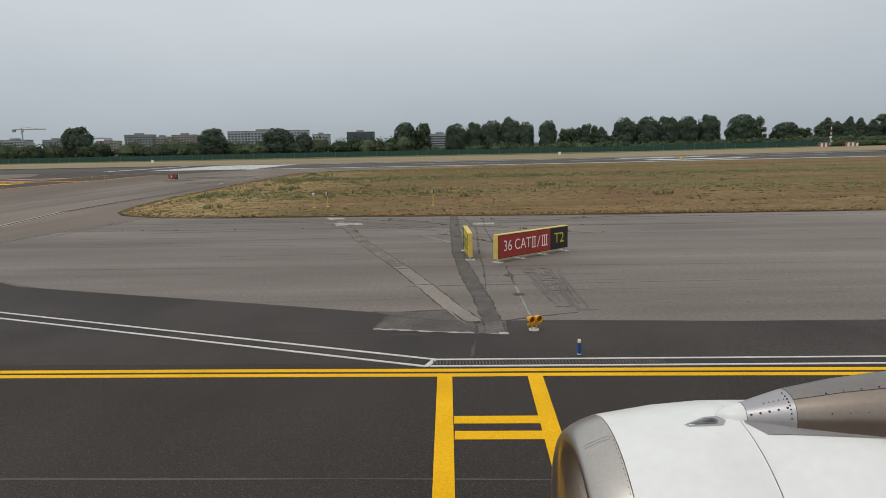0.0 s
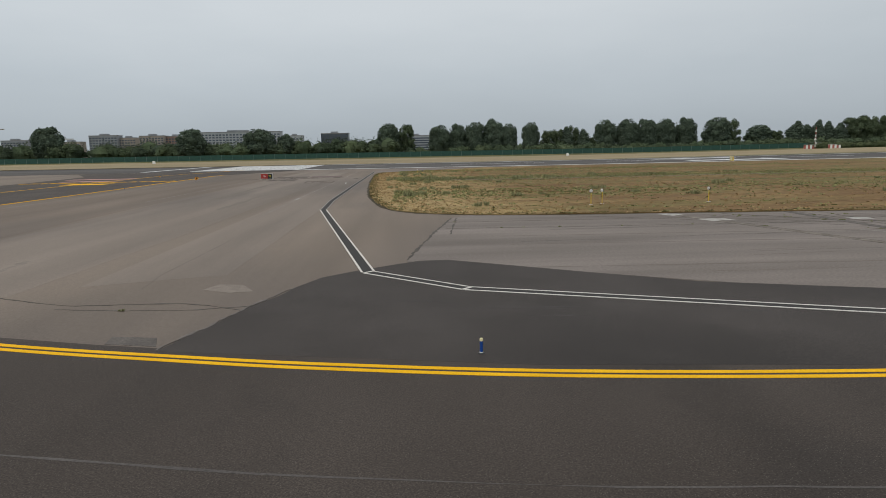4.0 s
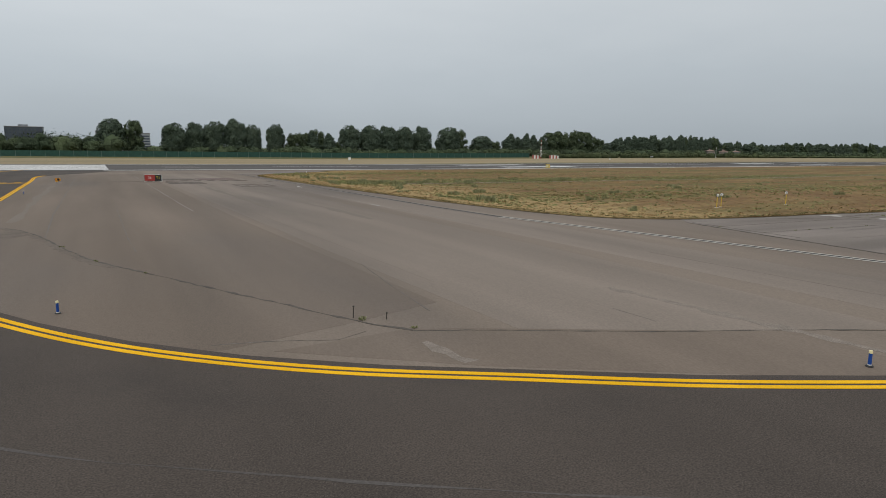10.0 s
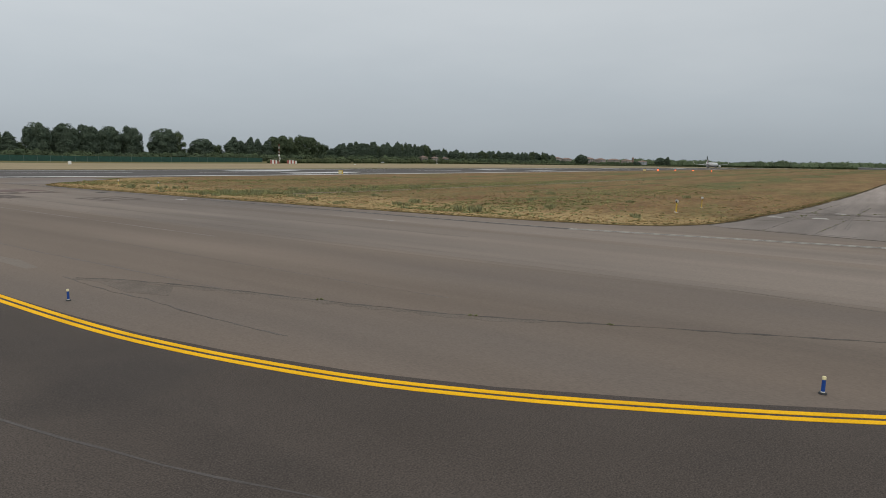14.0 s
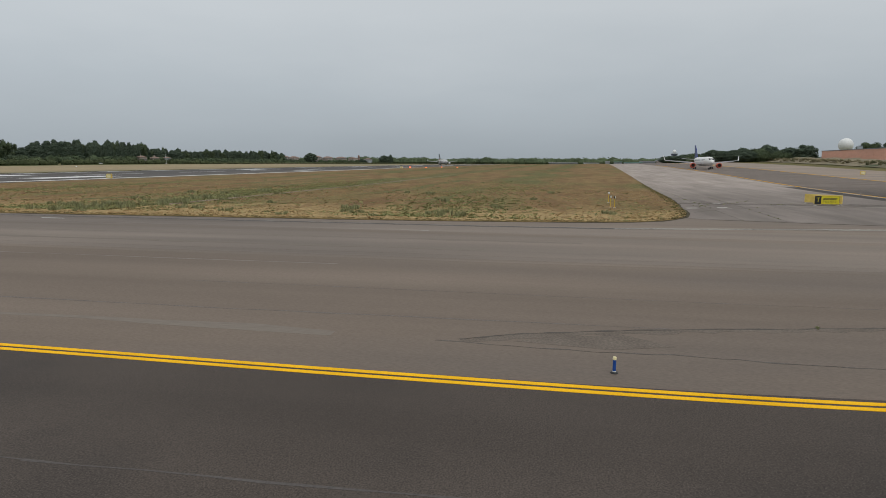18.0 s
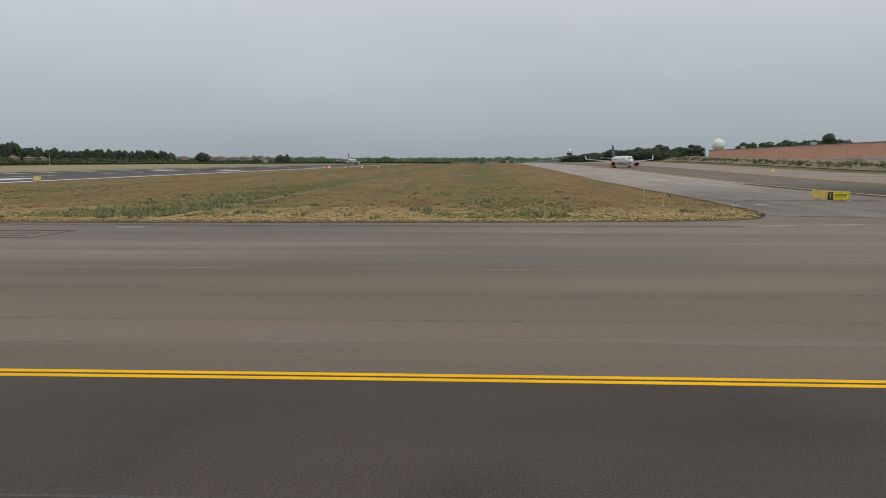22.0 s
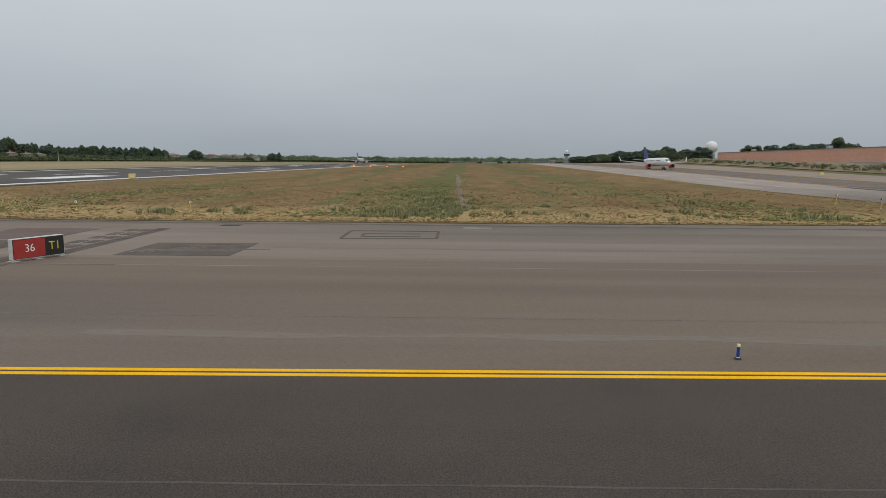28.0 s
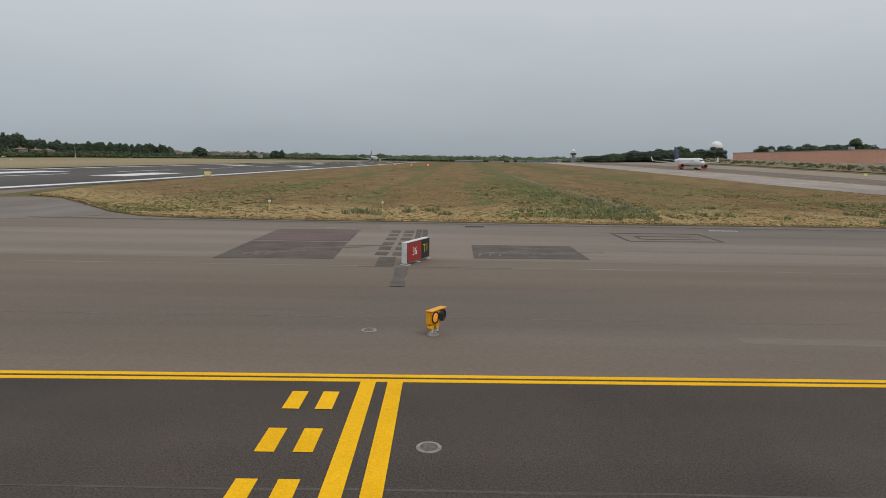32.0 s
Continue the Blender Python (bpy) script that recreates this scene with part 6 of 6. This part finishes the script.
berm = raw_object("earth_bank", verts, faces, M_BANK, None, True)
tagged(berm, "low scrubby earth bank in front of the hall", "bank", kind="structure")
lobes = []
for i in range(900):
    x = 104 + 0.72 * i + brng.uniform(-2, 2)
    y = along(x, -104) - brng.uniform(4, 22)
    r = brng.uniform(0.5, 1.7) * brng.uniform(0.6, 1.1)
    lobes.append((x, y, lift(x, y) + 0.9 + brng.uniform(0, 2.4), r * 1.6, r, r * brng.uniform(0.5, 0.9)))
v, f = leaf_cloud(brng, lobes, 20000, 0.42, 4, 7, 0.7, 0.6)
M_SCRUB = material("dry_olive_scrub", (0.175, 0.155, 0.092), (0.245, 0.215, 0.130), 0.06, 1.5, 0.95, fine_mix=0.3, island=0.3, third=(0.065, 0.080, 0.036), third_scale=0.05, gloss=0.1)
tagged(raw_object("bank_scrub", v, f, M_SCRUB), "mixed green and dry scrub on the earth bank", "scrub", kind="stuff")

# radar dome
dome = thing("radar_dome", (1461, -541, lift(1461, -541)), "white faceted spherical radar dome on a tower", "radar dome")
M_RADOME = plain("white_radome_skin", (0.74, 0.75, 0.74), 0.5, vary=0.05, scale=0.2)
bm = bmesh.new()
bmesh.ops.create_icosphere(bm, subdivisions=3, radius=14.6, matrix=Matrix.Translation((0, 0, 41)))
part("shell", bm, M_RADOME, dome)
seam_bm = bmesh.new()
ico = bmesh.new()
bmesh.ops.create_icosphere(ico, subdivisions=2, radius=14.65, matrix=Matrix.Translation((0, 0, 41)))
for e in ico.edges:
    tube(seam_bm, e.verts[0].co, e.verts[1].co, 0.22, None, 4, False)
ico.free()
tagged(part("seams", seam_bm, M_FRAME_GREY, dome), kind="stuff")
part("tower", boxed(-7, 7, -7, 7, -3, 26), M_WALL_GREY, dome)

# control tower and terminal far up the field
tower = thing("control_tower", (1199, -145, lift(1199, -145)), "distant control tower with a white radar ball on top", "tower")
tower.scale = (0.84, 0.84, 0.88)
part("shaft", tubed((0, 0, 0), (0, 0, 17), 3.4, 3.0, 12), M_WALL_GREY, tower)
scaffold = bmesh.new()
for sx, sy in ((-6, -6), (6, -6), (6, 6), (-6, 6)):
    tube(scaffold, (sx, sy, 0), (sx, sy, 16), 0.35, None, 6)
    for z in (1, 6, 11):
        tube(scaffold, (sx, sy, z), (-sy, sx, z + 5), 0.3, None, 6)
part("outer_frame", scaffold, M_WALL_WHITE, tower)
part("cab", tubed((0, 0, 17), (0, 0, 21.5), 6.2, 7.4, 12), M_GLASS, tower)
part("roof", tubed((0, 0, 21.5), (0, 0, 22.6), 7.8, 6.5, 12), M_WALL_WHITE, tower)
bm = bmesh.new()
bmesh.ops.create_icosphere(bm, subdivisions=2, radius=4.2, matrix=Matrix.Translation((0, 0, 26)))
part("radar_ball", bm, M_RADOME, tower)
part("aerial", tubed((5, 0, 22), (5, 0, 33), 0.2, 0.1, 6), M_STEEL, tower)
M_TEAL = plain("teal_green_roof", (0.14, 0.27, 0.24), 0.5)
for y0, y1, h, mat, cap, label in ((22, -7, 4.5, M_HULL, M_WALL_WHITE, "distant low white terminal building"), (-20, -27, 10, M_WALL_WHITE, M_WALL_WHITE, "distant pale gate block"), (-36, -50, 9, M_WALL_GREY, M_TEAL, "distant grey building with a teal roof"),
        (-55, -88, 6.5, M_WALL_WHITE, M_TEAL, "distant white pier with a teal roof"), (-84, -112, 10.5, M_WALL_GREY, M_WALL_GREY, "distant grey glazed terminal building"), (-115, -124, 14, M_WALL_BEIGE, M_WALL_WHITE, "distant cream apron building"), (-168, -182, 8, M_WALL_BEIGE, M_ROOF, "distant low apron shed"), (90, 34, 6, M_WALL_GREY, M_WALL_WHITE, "distant grey cargo shed")):
    yc, w = (y0 + y1) / 2, y0 - y1
    h *= 0.42
    t = thing("terminal_building", (1215, yc, lift(1215, yc)), label, "building", group="far apron buildings")
    part("wall", boxed(-8, 8, -w / 2, w / 2, -1, h), mat, t)
    part("roof", boxed(-9, 9, -w / 2 - 0.8, w / 2 + 0.8, h, h + 1.3), cap, t)
    part("window_band", boxed(-8.1, -8.0, -w * 0.45, w * 0.45, h * 0.5, h * 0.62), M_GLASS, t)

# red and white localiser mast with its painted blocks
M_OBST_RED = plain("red_obstruction_paint", (0.30, 0.07, 0.05), 0.5)
M_OBST_FADED = plain("faded_red_block_paint", (0.42, 0.13, 0.10), 0.6)
M_MAST_GREY = plain("dull_galvanised_mast", (0.16, 0.155, 0.15), 0.6)
mast = thing("lattice_mast", (257, 426, 0), "slim red and white banded lattice mast with small dishes", "mast")
for k in range(9):
    bm = bmesh.new()
    z0, z1, r = 1.7 * k + 0.3, 1.7 * (k + 1) + 0.3, 0.34 - 0.022 * k
    for sx, sy in ((-r, -r), (r, -r), (r, r), (-r, r)):
        tube(bm, (sx, sy, z0), (sx, sy, z1), 0.055, None, 6)
        tube(bm, (sx, sy, z0), (-sy, sx, z1), 0.04, None, 5)
    part("segment", bm, M_OBST_RED if k % 2 == 0 else M_SIGN_WHITE, mast)
part("footing", boxed(-1.2, 1.2, -1.2, 1.2, -0.2, 0.3), M_KERB, mast)
part("platform", boxed(-0.9, 0.9, -0.9, 0.9, 6.4, 6.6), M_MAST_GREY, mast)
part("dish", tubed((-0.5, -0.6, 7.2), (-0.7, -0.9, 7.2), 0.75, 0.6, 16), M_SIGN_WHITE, mast)
part("antenna_box", boxed(-0.5, 0.9, -0.7, -0.3, 4.0, 5.4), M_SIGN_WHITE, mast)
part("aerial", tubed((0, 0, 15.5), (0, 0, 17.5), 0.05, 0.03, 6), M_MAST_GREY, mast)
for x, y, n in ((251, 429, 5), (272, 434, 6)):
    t = thing("equipment_cabin", (x, y, 0), "low cabin painted in red and white blocks", "cabin", -30, "painted cabins")
    for k in range(n):
        part("stripe", boxed(1.25 * k, 1.25 * k + 1.23, 0, 2.4, 0, 3.6 - (0.5 if k > 3 else 0.0)), M_OBST_FADED if k % 2 == 0 else M_SIGN_WHITE, t)
    part("roof", boxed(-0.1, 1.25 * n + 0.1, -0.2, 2.6, 3.6, 3.75), M_FRAME_GREY, t)
part("lean_roof", boxed(-3.2, 3.8, -1.2, 2.2, 4.9, 5.1), M_MAST_GREY, mast)
for x, y in ((470, 430),):
    t = thing("wind_mast", (x, y, lift(x, y)), "thin pale anemometer mast beside the runway", "mast", group="thin masts")
    part("pole", tubed((0, 0, 0), (0, 0, 10), 0.16, 0.08, 8), M_FRAME_GREY, t)
    part("arm", boxed(-0.9, 0.9, -0.05, 0.05, 8.6, 8.75), M_FRAME_GREY, t)
    part("base", boxed(-0.6, 0.6, -0.6, 0.6, 0, 0.5), M_KERB, t)
for x in (-150, 60, 240):
    t = thing("marker_board", (x, 330, 0), "small white marker board in the far grass", "board", group="far marker boards")
    part("board", boxed(-0.7, 0.7, -0.1, 0.1, 0.5, 1.9), M_SIGN_WHITE, t)
    part("leg", boxed(-0.08, 0.08, -0.05, 0.05, 0, 0.5), M_FOOT, t)

car = thing("parked_car", (395, 440, lift(395, 440)), "small white car parked beside the runway track", "car", 20)
part("body", boxed(-2.1, 2.1, -0.85, 0.85, 0.35, 0.9, 0.12), M_HULL, car)
part("cabin", boxed(-1.1, 1.2, -0.75, 0.75, 0.9, 1.45, 0.18), M_GLASS, car)
for sx in (-1.3, 1.3):
    for sy in (-0.8, 0.8):
        part("wheel", tubed((sx, sy - 0.1, 0.32), (sx, sy + 0.1, 0.32), 0.32, None, 16), M_TYRE, car)

# trees among the houses
for k in range(26):
    u = k / 25
    plant(LOW + POPLAR[:1] + ROUND[:1], 1775 + 130 * u + tree_rng.uniform(-12, 12), 960 - 270 * u + tree_rng.uniform(-8, 8), tree_rng.uniform(16, 26), tree_rng.uniform(9, 15))
plant(ROUND, 1985, 655, 40, 27)
plant(POPLAR, 2010, 640, 20, 30)

# ---- grass, weeds and the rubble drain of the island ----
M_STRAW = material("straw_tufts", (0.36, 0.262, 0.127), (0.47, 0.35, 0.17), 0.5, 6.0, 0.95, fine_mix=0.3, island=0.3)
M_GREEN_TUFT = material("green_weed_blades", (0.185, 0.20, 0.08), (0.265, 0.275, 0.115), 0.5, 6.0, 0.95, fine_mix=0.3, island=0.35)
M_BROWN_TUFT = material("brown_seed_heads", (0.27, 0.168, 0.078), (0.36, 0.235, 0.11), 0.5, 6.0, 0.95, fine_mix=0.3, island=0.3)
grng = random.Random(123)


def tufts(name, label, mat, spots, blades=5, tall=0.3):
    verts, faces = [], []
    for x, y, k in spots:
        z = GRASS_Z + lift(x, y)
        for _ in range(blades):
            a = grng.uniform(0, 6.28)
            h = tall * k * grng.uniform(0.5, 1.2)
            bx, by = x + grng.uniform(-0.18, 0.18) * k, y + grng.uniform(-0.18, 0.18) * k
            w = 0.075 * k
            lean = grng.uniform(0.3, 1.3) * h
            b = len(verts)
            verts += [(bx - w * math.sin(a), by + w * math.cos(a), z), (bx + w * math.sin(a), by - w * math.cos(a), z), (bx + lean * math.cos(a), by + lean * math.sin(a), z + h)]
            faces.append((b, b + 1, b + 2))
    return tagged(raw_object(name, verts, faces, mat), label, "grass", kind="stuff")


outline_x = np.array([p[0] for p in island_outline])
outline_y = np.array([p[1] for p in island_outline])


def inside(x, y):
    x1, y1 = np.roll(outline_x, -1), np.roll(outline_y, -1)
    cross = (outline_y > y) != (y1 > y)
    with np.errstate(divide="ignore", invalid="ignore"):
        at = outline_x + (y - outline_y) * (x1 - outline_x) / (y1 - outline_y)
    return bool(np.count_nonzero(cross & (x < at)) % 2)



def rubble_way(x):
    """Line of the rubble drain across the island."""
    return 96.75 - 0.0164 * (x + 18)


def greenness(y):
    """Share of green plants: a broad band along the rubble drain and narrower ones beside it."""
    return 0.035 + 0.96 * math.exp(-(((y - 101.5) / 5.5) ** 2)) + 0.45 * math.exp(-(((y - 141) / 5) ** 2)) + 0.4 * math.exp(-(((y - 68) / 6) ** 2))


def scatter(n, x0, x1, y0, y1, low, high, near=None, share=None):
    out = []
    while len(out) < n:
        x, y = x0 + (x1 - x0) * grng.random() ** 1.7, grng.uniform(y0, y1)
        if abs(y - rubble_way(x)) < 0.6 or not inside(x, y) or (near and noise.noise(Vector((x * near, y * near, 3.0))) < 0.08):
            continue
        if share and grng.random() > share(y + 6 * noise.noise(Vector((x * 0.05, y * 0.05, 1.0)))):
            continue
        out.append((x, y, grng.uniform(low, high)))
    return out


# Soil-dark strip: the shade below the raised grass edge, put in as colour.
M_EDGE_SHADE = material("dark_edge_shade", (0.050, 0.042, 0.028), (0.085, 0.072, 0.045), 0.8, 9.0, 0.95, fine_mix=0.4, gloss=0.1)
full_edge = island_edge + [Vector((x, 41.4 - 0.05 * (x - 30), 0)) for x in np.arange(32.0, 160.0, 2.0)]
soil = strip("ground_edge_soil", full_edge, 0.42, 0.009, M_EDGE_SHADE, None, offset=-0.10, rag=0.12)
setting(soil, "soil-dark strip painting the shade under the ragged grass edge", "soil")
M_FRINGE = material("dark_olive_fringe", (0.115, 0.105, 0.045), (0.175, 0.155, 0.068), 0.4, 5.0, 0.95, fine_mix=0.3, island=0.35, gloss=0.1)
fringe = []
for p, q in zip(full_edge, full_edge[1:]):
    d = (q - p).normalized()
    for _ in range(max(3, int((q - p).length * 7))):
        c = p.lerp(q, grng.random()) + Vector((-d.y, d.x, 0)) * (0.05 + 0.9 * grng.random() ** 2)
        fringe.append((c.x, c.y, grng.uniform(0.5, 1.1)))
tufts("grass_fringe", "dark olive grass overhanging the pavement edge", M_FRINGE, fringe, 4, 0.085)
rim = []
for p in island_edge[::1]:
    for _ in range(44):
        x, y = p.x + 13 * grng.random() ** 1.6 * (1 if p.y > 49 else 0.3), p.y + grng.uniform(-1, 1) + (grng.uniform(0.3, 3.5) if p.y < 49 else 0)
        if inside(x - 0.12, y) and inside(x, y - 0.12):
            if y > 49.5 or x < -13:
                rim.append((x, y, grng.uniform(0.5, 1.0)))
tufts("dry_grass_rim", "dry straw-coloured grass along the island edge", M_STRAW, rim, 4, 0.055)
tufts("dry_grass", "dry brown grass over the island", M_BROWN_TUFT, scatter(17000, -30, 110, 42, 165, 0.6, 1.2), 4, 0.06)
tufts("straw_grass", "scattered straw-coloured grass over the island", M_STRAW, scatter(6000, -30, 110, 42, 165, 0.5, 1.0, 0.06), 4, 0.07)
tufts("green_grass", "green weeds growing in bands over the island", M_GREEN_TUFT, scatter(13000, -26, 130, 44, 165, 0.6, 1.5, None, greenness), 4, 0.09)
# ragged green bands that run along the island
M_BAND = material("green_weedy_band", (0.105, 0.108, 0.042), (0.150, 0.142, 0.058), 0.3, 3.0, 0.95, fine_mix=0.45, stretch=(0.4, 1, 1), third=(0.15, 0.11, 0.048), third_scale=0.16, gloss=0.1)
for x0, x1, y0, wide in ((6, 240, 141, 3.2), (-6, 150, 125, 2.0), (30, 700, 101, 7.0), (-12, 60, 112, 2.0), (60, 800, 68, 9.0), (10, 90, 84, 2.6), (-2, 40, 72, 1.6), (160, 900, 128, 10.0), (-16, 420, 100.2, 4.5)):
    line = [Vector((x, y0 + RUN * (x - x0) * 0.7 + 0.35 * wide * math.sin(x * 0.09 + y0), 0)) for x in np.arange(x0, x1, 3.0)]
    band = strip("ground_green_band", line, wide, 0.034, M_BAND, None, rag=wide * 0.35, up=GRASS_Z - 0.03)
    setting(band, "band of greener weedy grass along the island", "grass")

M_WEED = material("grey_green_weed", (0.215, 0.225, 0.11), (0.31, 0.31, 0.16), 0.8, 6.0, 0.9, fine_mix=0.3, island=0.35, coords="Object")
weed_meshes = []
for s in range(5):
    wrng = random.Random(200 + s)
    heads = [(wrng.uniform(-0.55, 0.55), wrng.uniform(-0.4, 0.4), wrng.uniform(0.6, 1.2)) for _ in range(6)]
    v, f = [], []
    for k in range(150):
        cx, cy, high = wrng.choice(heads)
        a, r = wrng.uniform(0, 6.28), 0.16 * wrng.random()
        h, lean, w = 0.40 * high * wrng.uniform(0.35, 1.0), wrng.uniform(0.02, 0.16), wrng.uniform(0.012, 0.028)
        x0, y0 = cx + r * math.cos(a), cy + r * math.sin(a)
        tx, ty = x0 + lean * math.cos(a), y0 + lean * math.sin(a)
        b, sx, sy = len(v), w * math.sin(a + 1.1), w * math.cos(a + 1.1)
        v += [(x0 - sx, y0 - sy, 0), (x0 + sx, y0 + sy, 0), ((x0 + tx) / 2 + sx, (y0 + ty) / 2 + sy, h * 0.6), ((x0 + tx) / 2 - sx, (y0 + ty) / 2 - sy, h * 0.6), (tx, ty, h)]
        f += [(b, b + 1, b + 2, b + 3), (b + 3, b + 2, b + 4)]
    data = bpy.data.meshes.new("leaves")
    data.from_pydata(v, [], f)
    data.materials.append(M_WEED)
    weed_meshes.append(data)


def weed(x, y, size):
    t = thing("weed_clump", (x, y, (GRASS_Z if inside(x, y) else 0.0) + lift(x, y)), "grey-green leafy weed clump in dry grass", "weed", grng.uniform(0, 360), "weed clumps")
    ob = new("leaves", grng.choice(weed_meshes))
    ob.parent = t
    t.scale = (size, size, size * 0.9)
    stem = part("stem", tubed((0, 0, 0), (0.05, 0, 0.3), 0.03, 0.015, 6), M_WEED_STEM, t)
    return t


for x, y, s in ((-24.6, 65.4, 1.7), (-23.2, 67.2, 1.2), (-25.3, 121.9, 1.7), (-24.9, 123.3, 1.3), (-20.3, 108.1, 1.2), (-21.7, 104.4, 1.3), (-17.9, 76.9, 1.3), (-22.3, 123.4, 1.0), (-24.8, 115.5, 1.2), (-14.6, 97.4, 1.5),
                (-21.8, 90.9, 1.2), (-18.9, 76.0, 1.4), (-23.1, 97.5, 1.3), (-7.6, 99.3, 1.6), (-23.0, 74.4, 1.0), (-24.0, 86.9, 1.2), (-22.2, 75.8, 1.1), (-22.5, 118.8, 1.3), (-18.5, 104.0, 1.1), (-21.3, 66.9, 1.2),
                (-8.4, 96.3, 1.3), (-21.0, 116.7, 1.4), (-12, 88, 1.2), (-4, 70, 1.3), (2, 60, 1.2), (12, 75, 1.5), (20, 58, 1.3), (-27.6, 99, 0.9), (-27.8, 110, 0.9), (-26.5, 80, 0.9), (-25.9, 72, 0.8)):
    weed(x, y, s)
for k in range(40):
    x, y = grng.uniform(-26, 110), grng.uniform(48, 160)
    if inside(x, y):
        weed(x, y, grng.uniform(0.5, 1.2))
for k in range(46):
    x, y = -27 + 62 * grng.random() ** 1.5, grng.gauss(101, 4)
    if inside(x, y):
        weed(x, y, grng.uniform(0.7, 1.6))
# tufts rooted in the pavement cracks
for x, y, s in ((-33.45, 20.8, 0.22), (-57.1, 44.0, 0.2), (-50.75, 30.6, 0.3), (-49.9, 29.2, 0.18), (-55.5, 40.4, 0.18), (-58.5, 49.0, 0.18), (-30.0, 120.4, 0.5), (0.9, 40.6, 0.25), (-3.6, 41.3, 0.3), (3.1, 40.7, 0.3), (-5.0, 35.9, 0.25), (9, 40.9, 0.25)):
    weed(x, y, s)

# weeds and broken joints across the second entry
for k in range(16):
    u = k / 15
    weed(-5.2 + 13 * u + grng.uniform(-0.8, 0.8), 42.2 - 8.5 * u + grng.uniform(-0.6, 0.6), grng.uniform(0.14, 0.32))
for a, b in (((-5.5, 42.4), (8.0, 33.2)), ((-6.0, 41.0), (3.0, 35.0)), ((-22.6, 36.0), (-21.6, 44.2)), ((-14.0, 44.0), (2.0, 34.0))):
    strip("crack", straight([a, b], 0.5), 0.07, 0.0068, M_CRACK, work, rag=0.06)

for way in ([(-22.5, 41.7), (-7.2, 41.2), (5.9, 40.9), (30, 39.6)], [(-22.7, 38.5), (-14, 37.9), (-1.2, 37.2), (16.9, 36.4)], [(-0.4, 34.2), (3.0, 30.0)]):
    strip("joint", straight(way, 0.5), 0.07, 0.0072, M_CRACK, work, rag=0.05)
    for k in range(14):
        u = grng.random() * (len(way) - 1)
        i = int(u)
        x, y = way[i][0] + (way[i + 1][0] - way[i][0]) * (u - i), way[i][1] + (way[i + 1][1] - way[i][1]) * (u - i)
        weed(x, y, grng.uniform(0.10, 0.24))
strip("pale_dash", straight([(-33.7, 97.2), (-33.6, 95.2)], 0.4), 0.16, 0.0125, M_WHITE, work, rag=0.03)
strip("pale_dash", straight([(-1.2, 33.6), (0.3, 31.0)], 0.4), 0.12, 0.0075, M_FADED, work, rag=0.04)
# low sprawling weed patches all over the island
M_MAT = material("olive_weed_mat", (0.175, 0.185, 0.080), (0.250, 0.250, 0.115), 0.3, 5.0, 0.95, fine_mix=0.35, island=0.35, third=(0.26, 0.19, 0.09), third_scale=0.12, gloss=0.1)
spots = []
while len(spots) < 9000:
    x, y = -25 + 150 * grng.random() ** 1.5, grng.uniform(44, 162)
    if noise.noise(Vector((x * 0.05, y * 0.10, 8.0))) > -0.05 and grng.random() < greenness(y) and inside(x, y):
        for _ in range(5):
            spots.append((x + grng.gauss(0, 0.35), y + grng.gauss(0, 0.25), grng.uniform(0.5, 1.2)))
spots = [p for p in spots if inside(p[0] - 0.4, p[1] - 0.4) and abs(p[1] - rubble_way(p[0])) > 0.55]
tufts("weed_patches", "low green weed patches over the island", M_MAT, spots, 5, 0.10)
rubble = bmesh.new()
for k in range(4200):
    x = -18.0 + 420 * (k / 4200) ** 1.7
    y = rubble_way(x) + grng.gauss(0, 0.20 if x < 40 else 0.28)
    r = grng.uniform(0.04, 0.11) * (1.0 if x < 60 else 1.6)
    m = Matrix.Translation((x, y, GRASS_Z + lift(x, y) + r * 0.3)) @ Euler((grng.random() * 3, grng.random() * 3, grng.random() * 3)).to_matrix().to_4x4() @ Matrix.Diagonal((r * 1.3, r, r * 0.7, 1))
    v = [rubble.verts.new(m @ Vector(c)) for c in ((1, 0, 0), (-1, 0, 0), (0, 1, 0), (0, -1, 0), (0, 0, 1), (0, 0, -1))]
    for a, b, c in ((0, 2, 4), (2, 1, 4), (1, 3, 4), (3, 0, 4), (2, 0, 5), (1, 2, 5), (3, 1, 5), (0, 3, 5)):
        rubble.faces.new((v[a], v[b], v[c]))
tagged(mesh_object("rubble_drain", rubble, plain("grey_rubble", (0.29, 0.235, 0.17), 0.9, vary=0.35)), "line of pale rubble stones across the grass", "stones", kind="stuff")
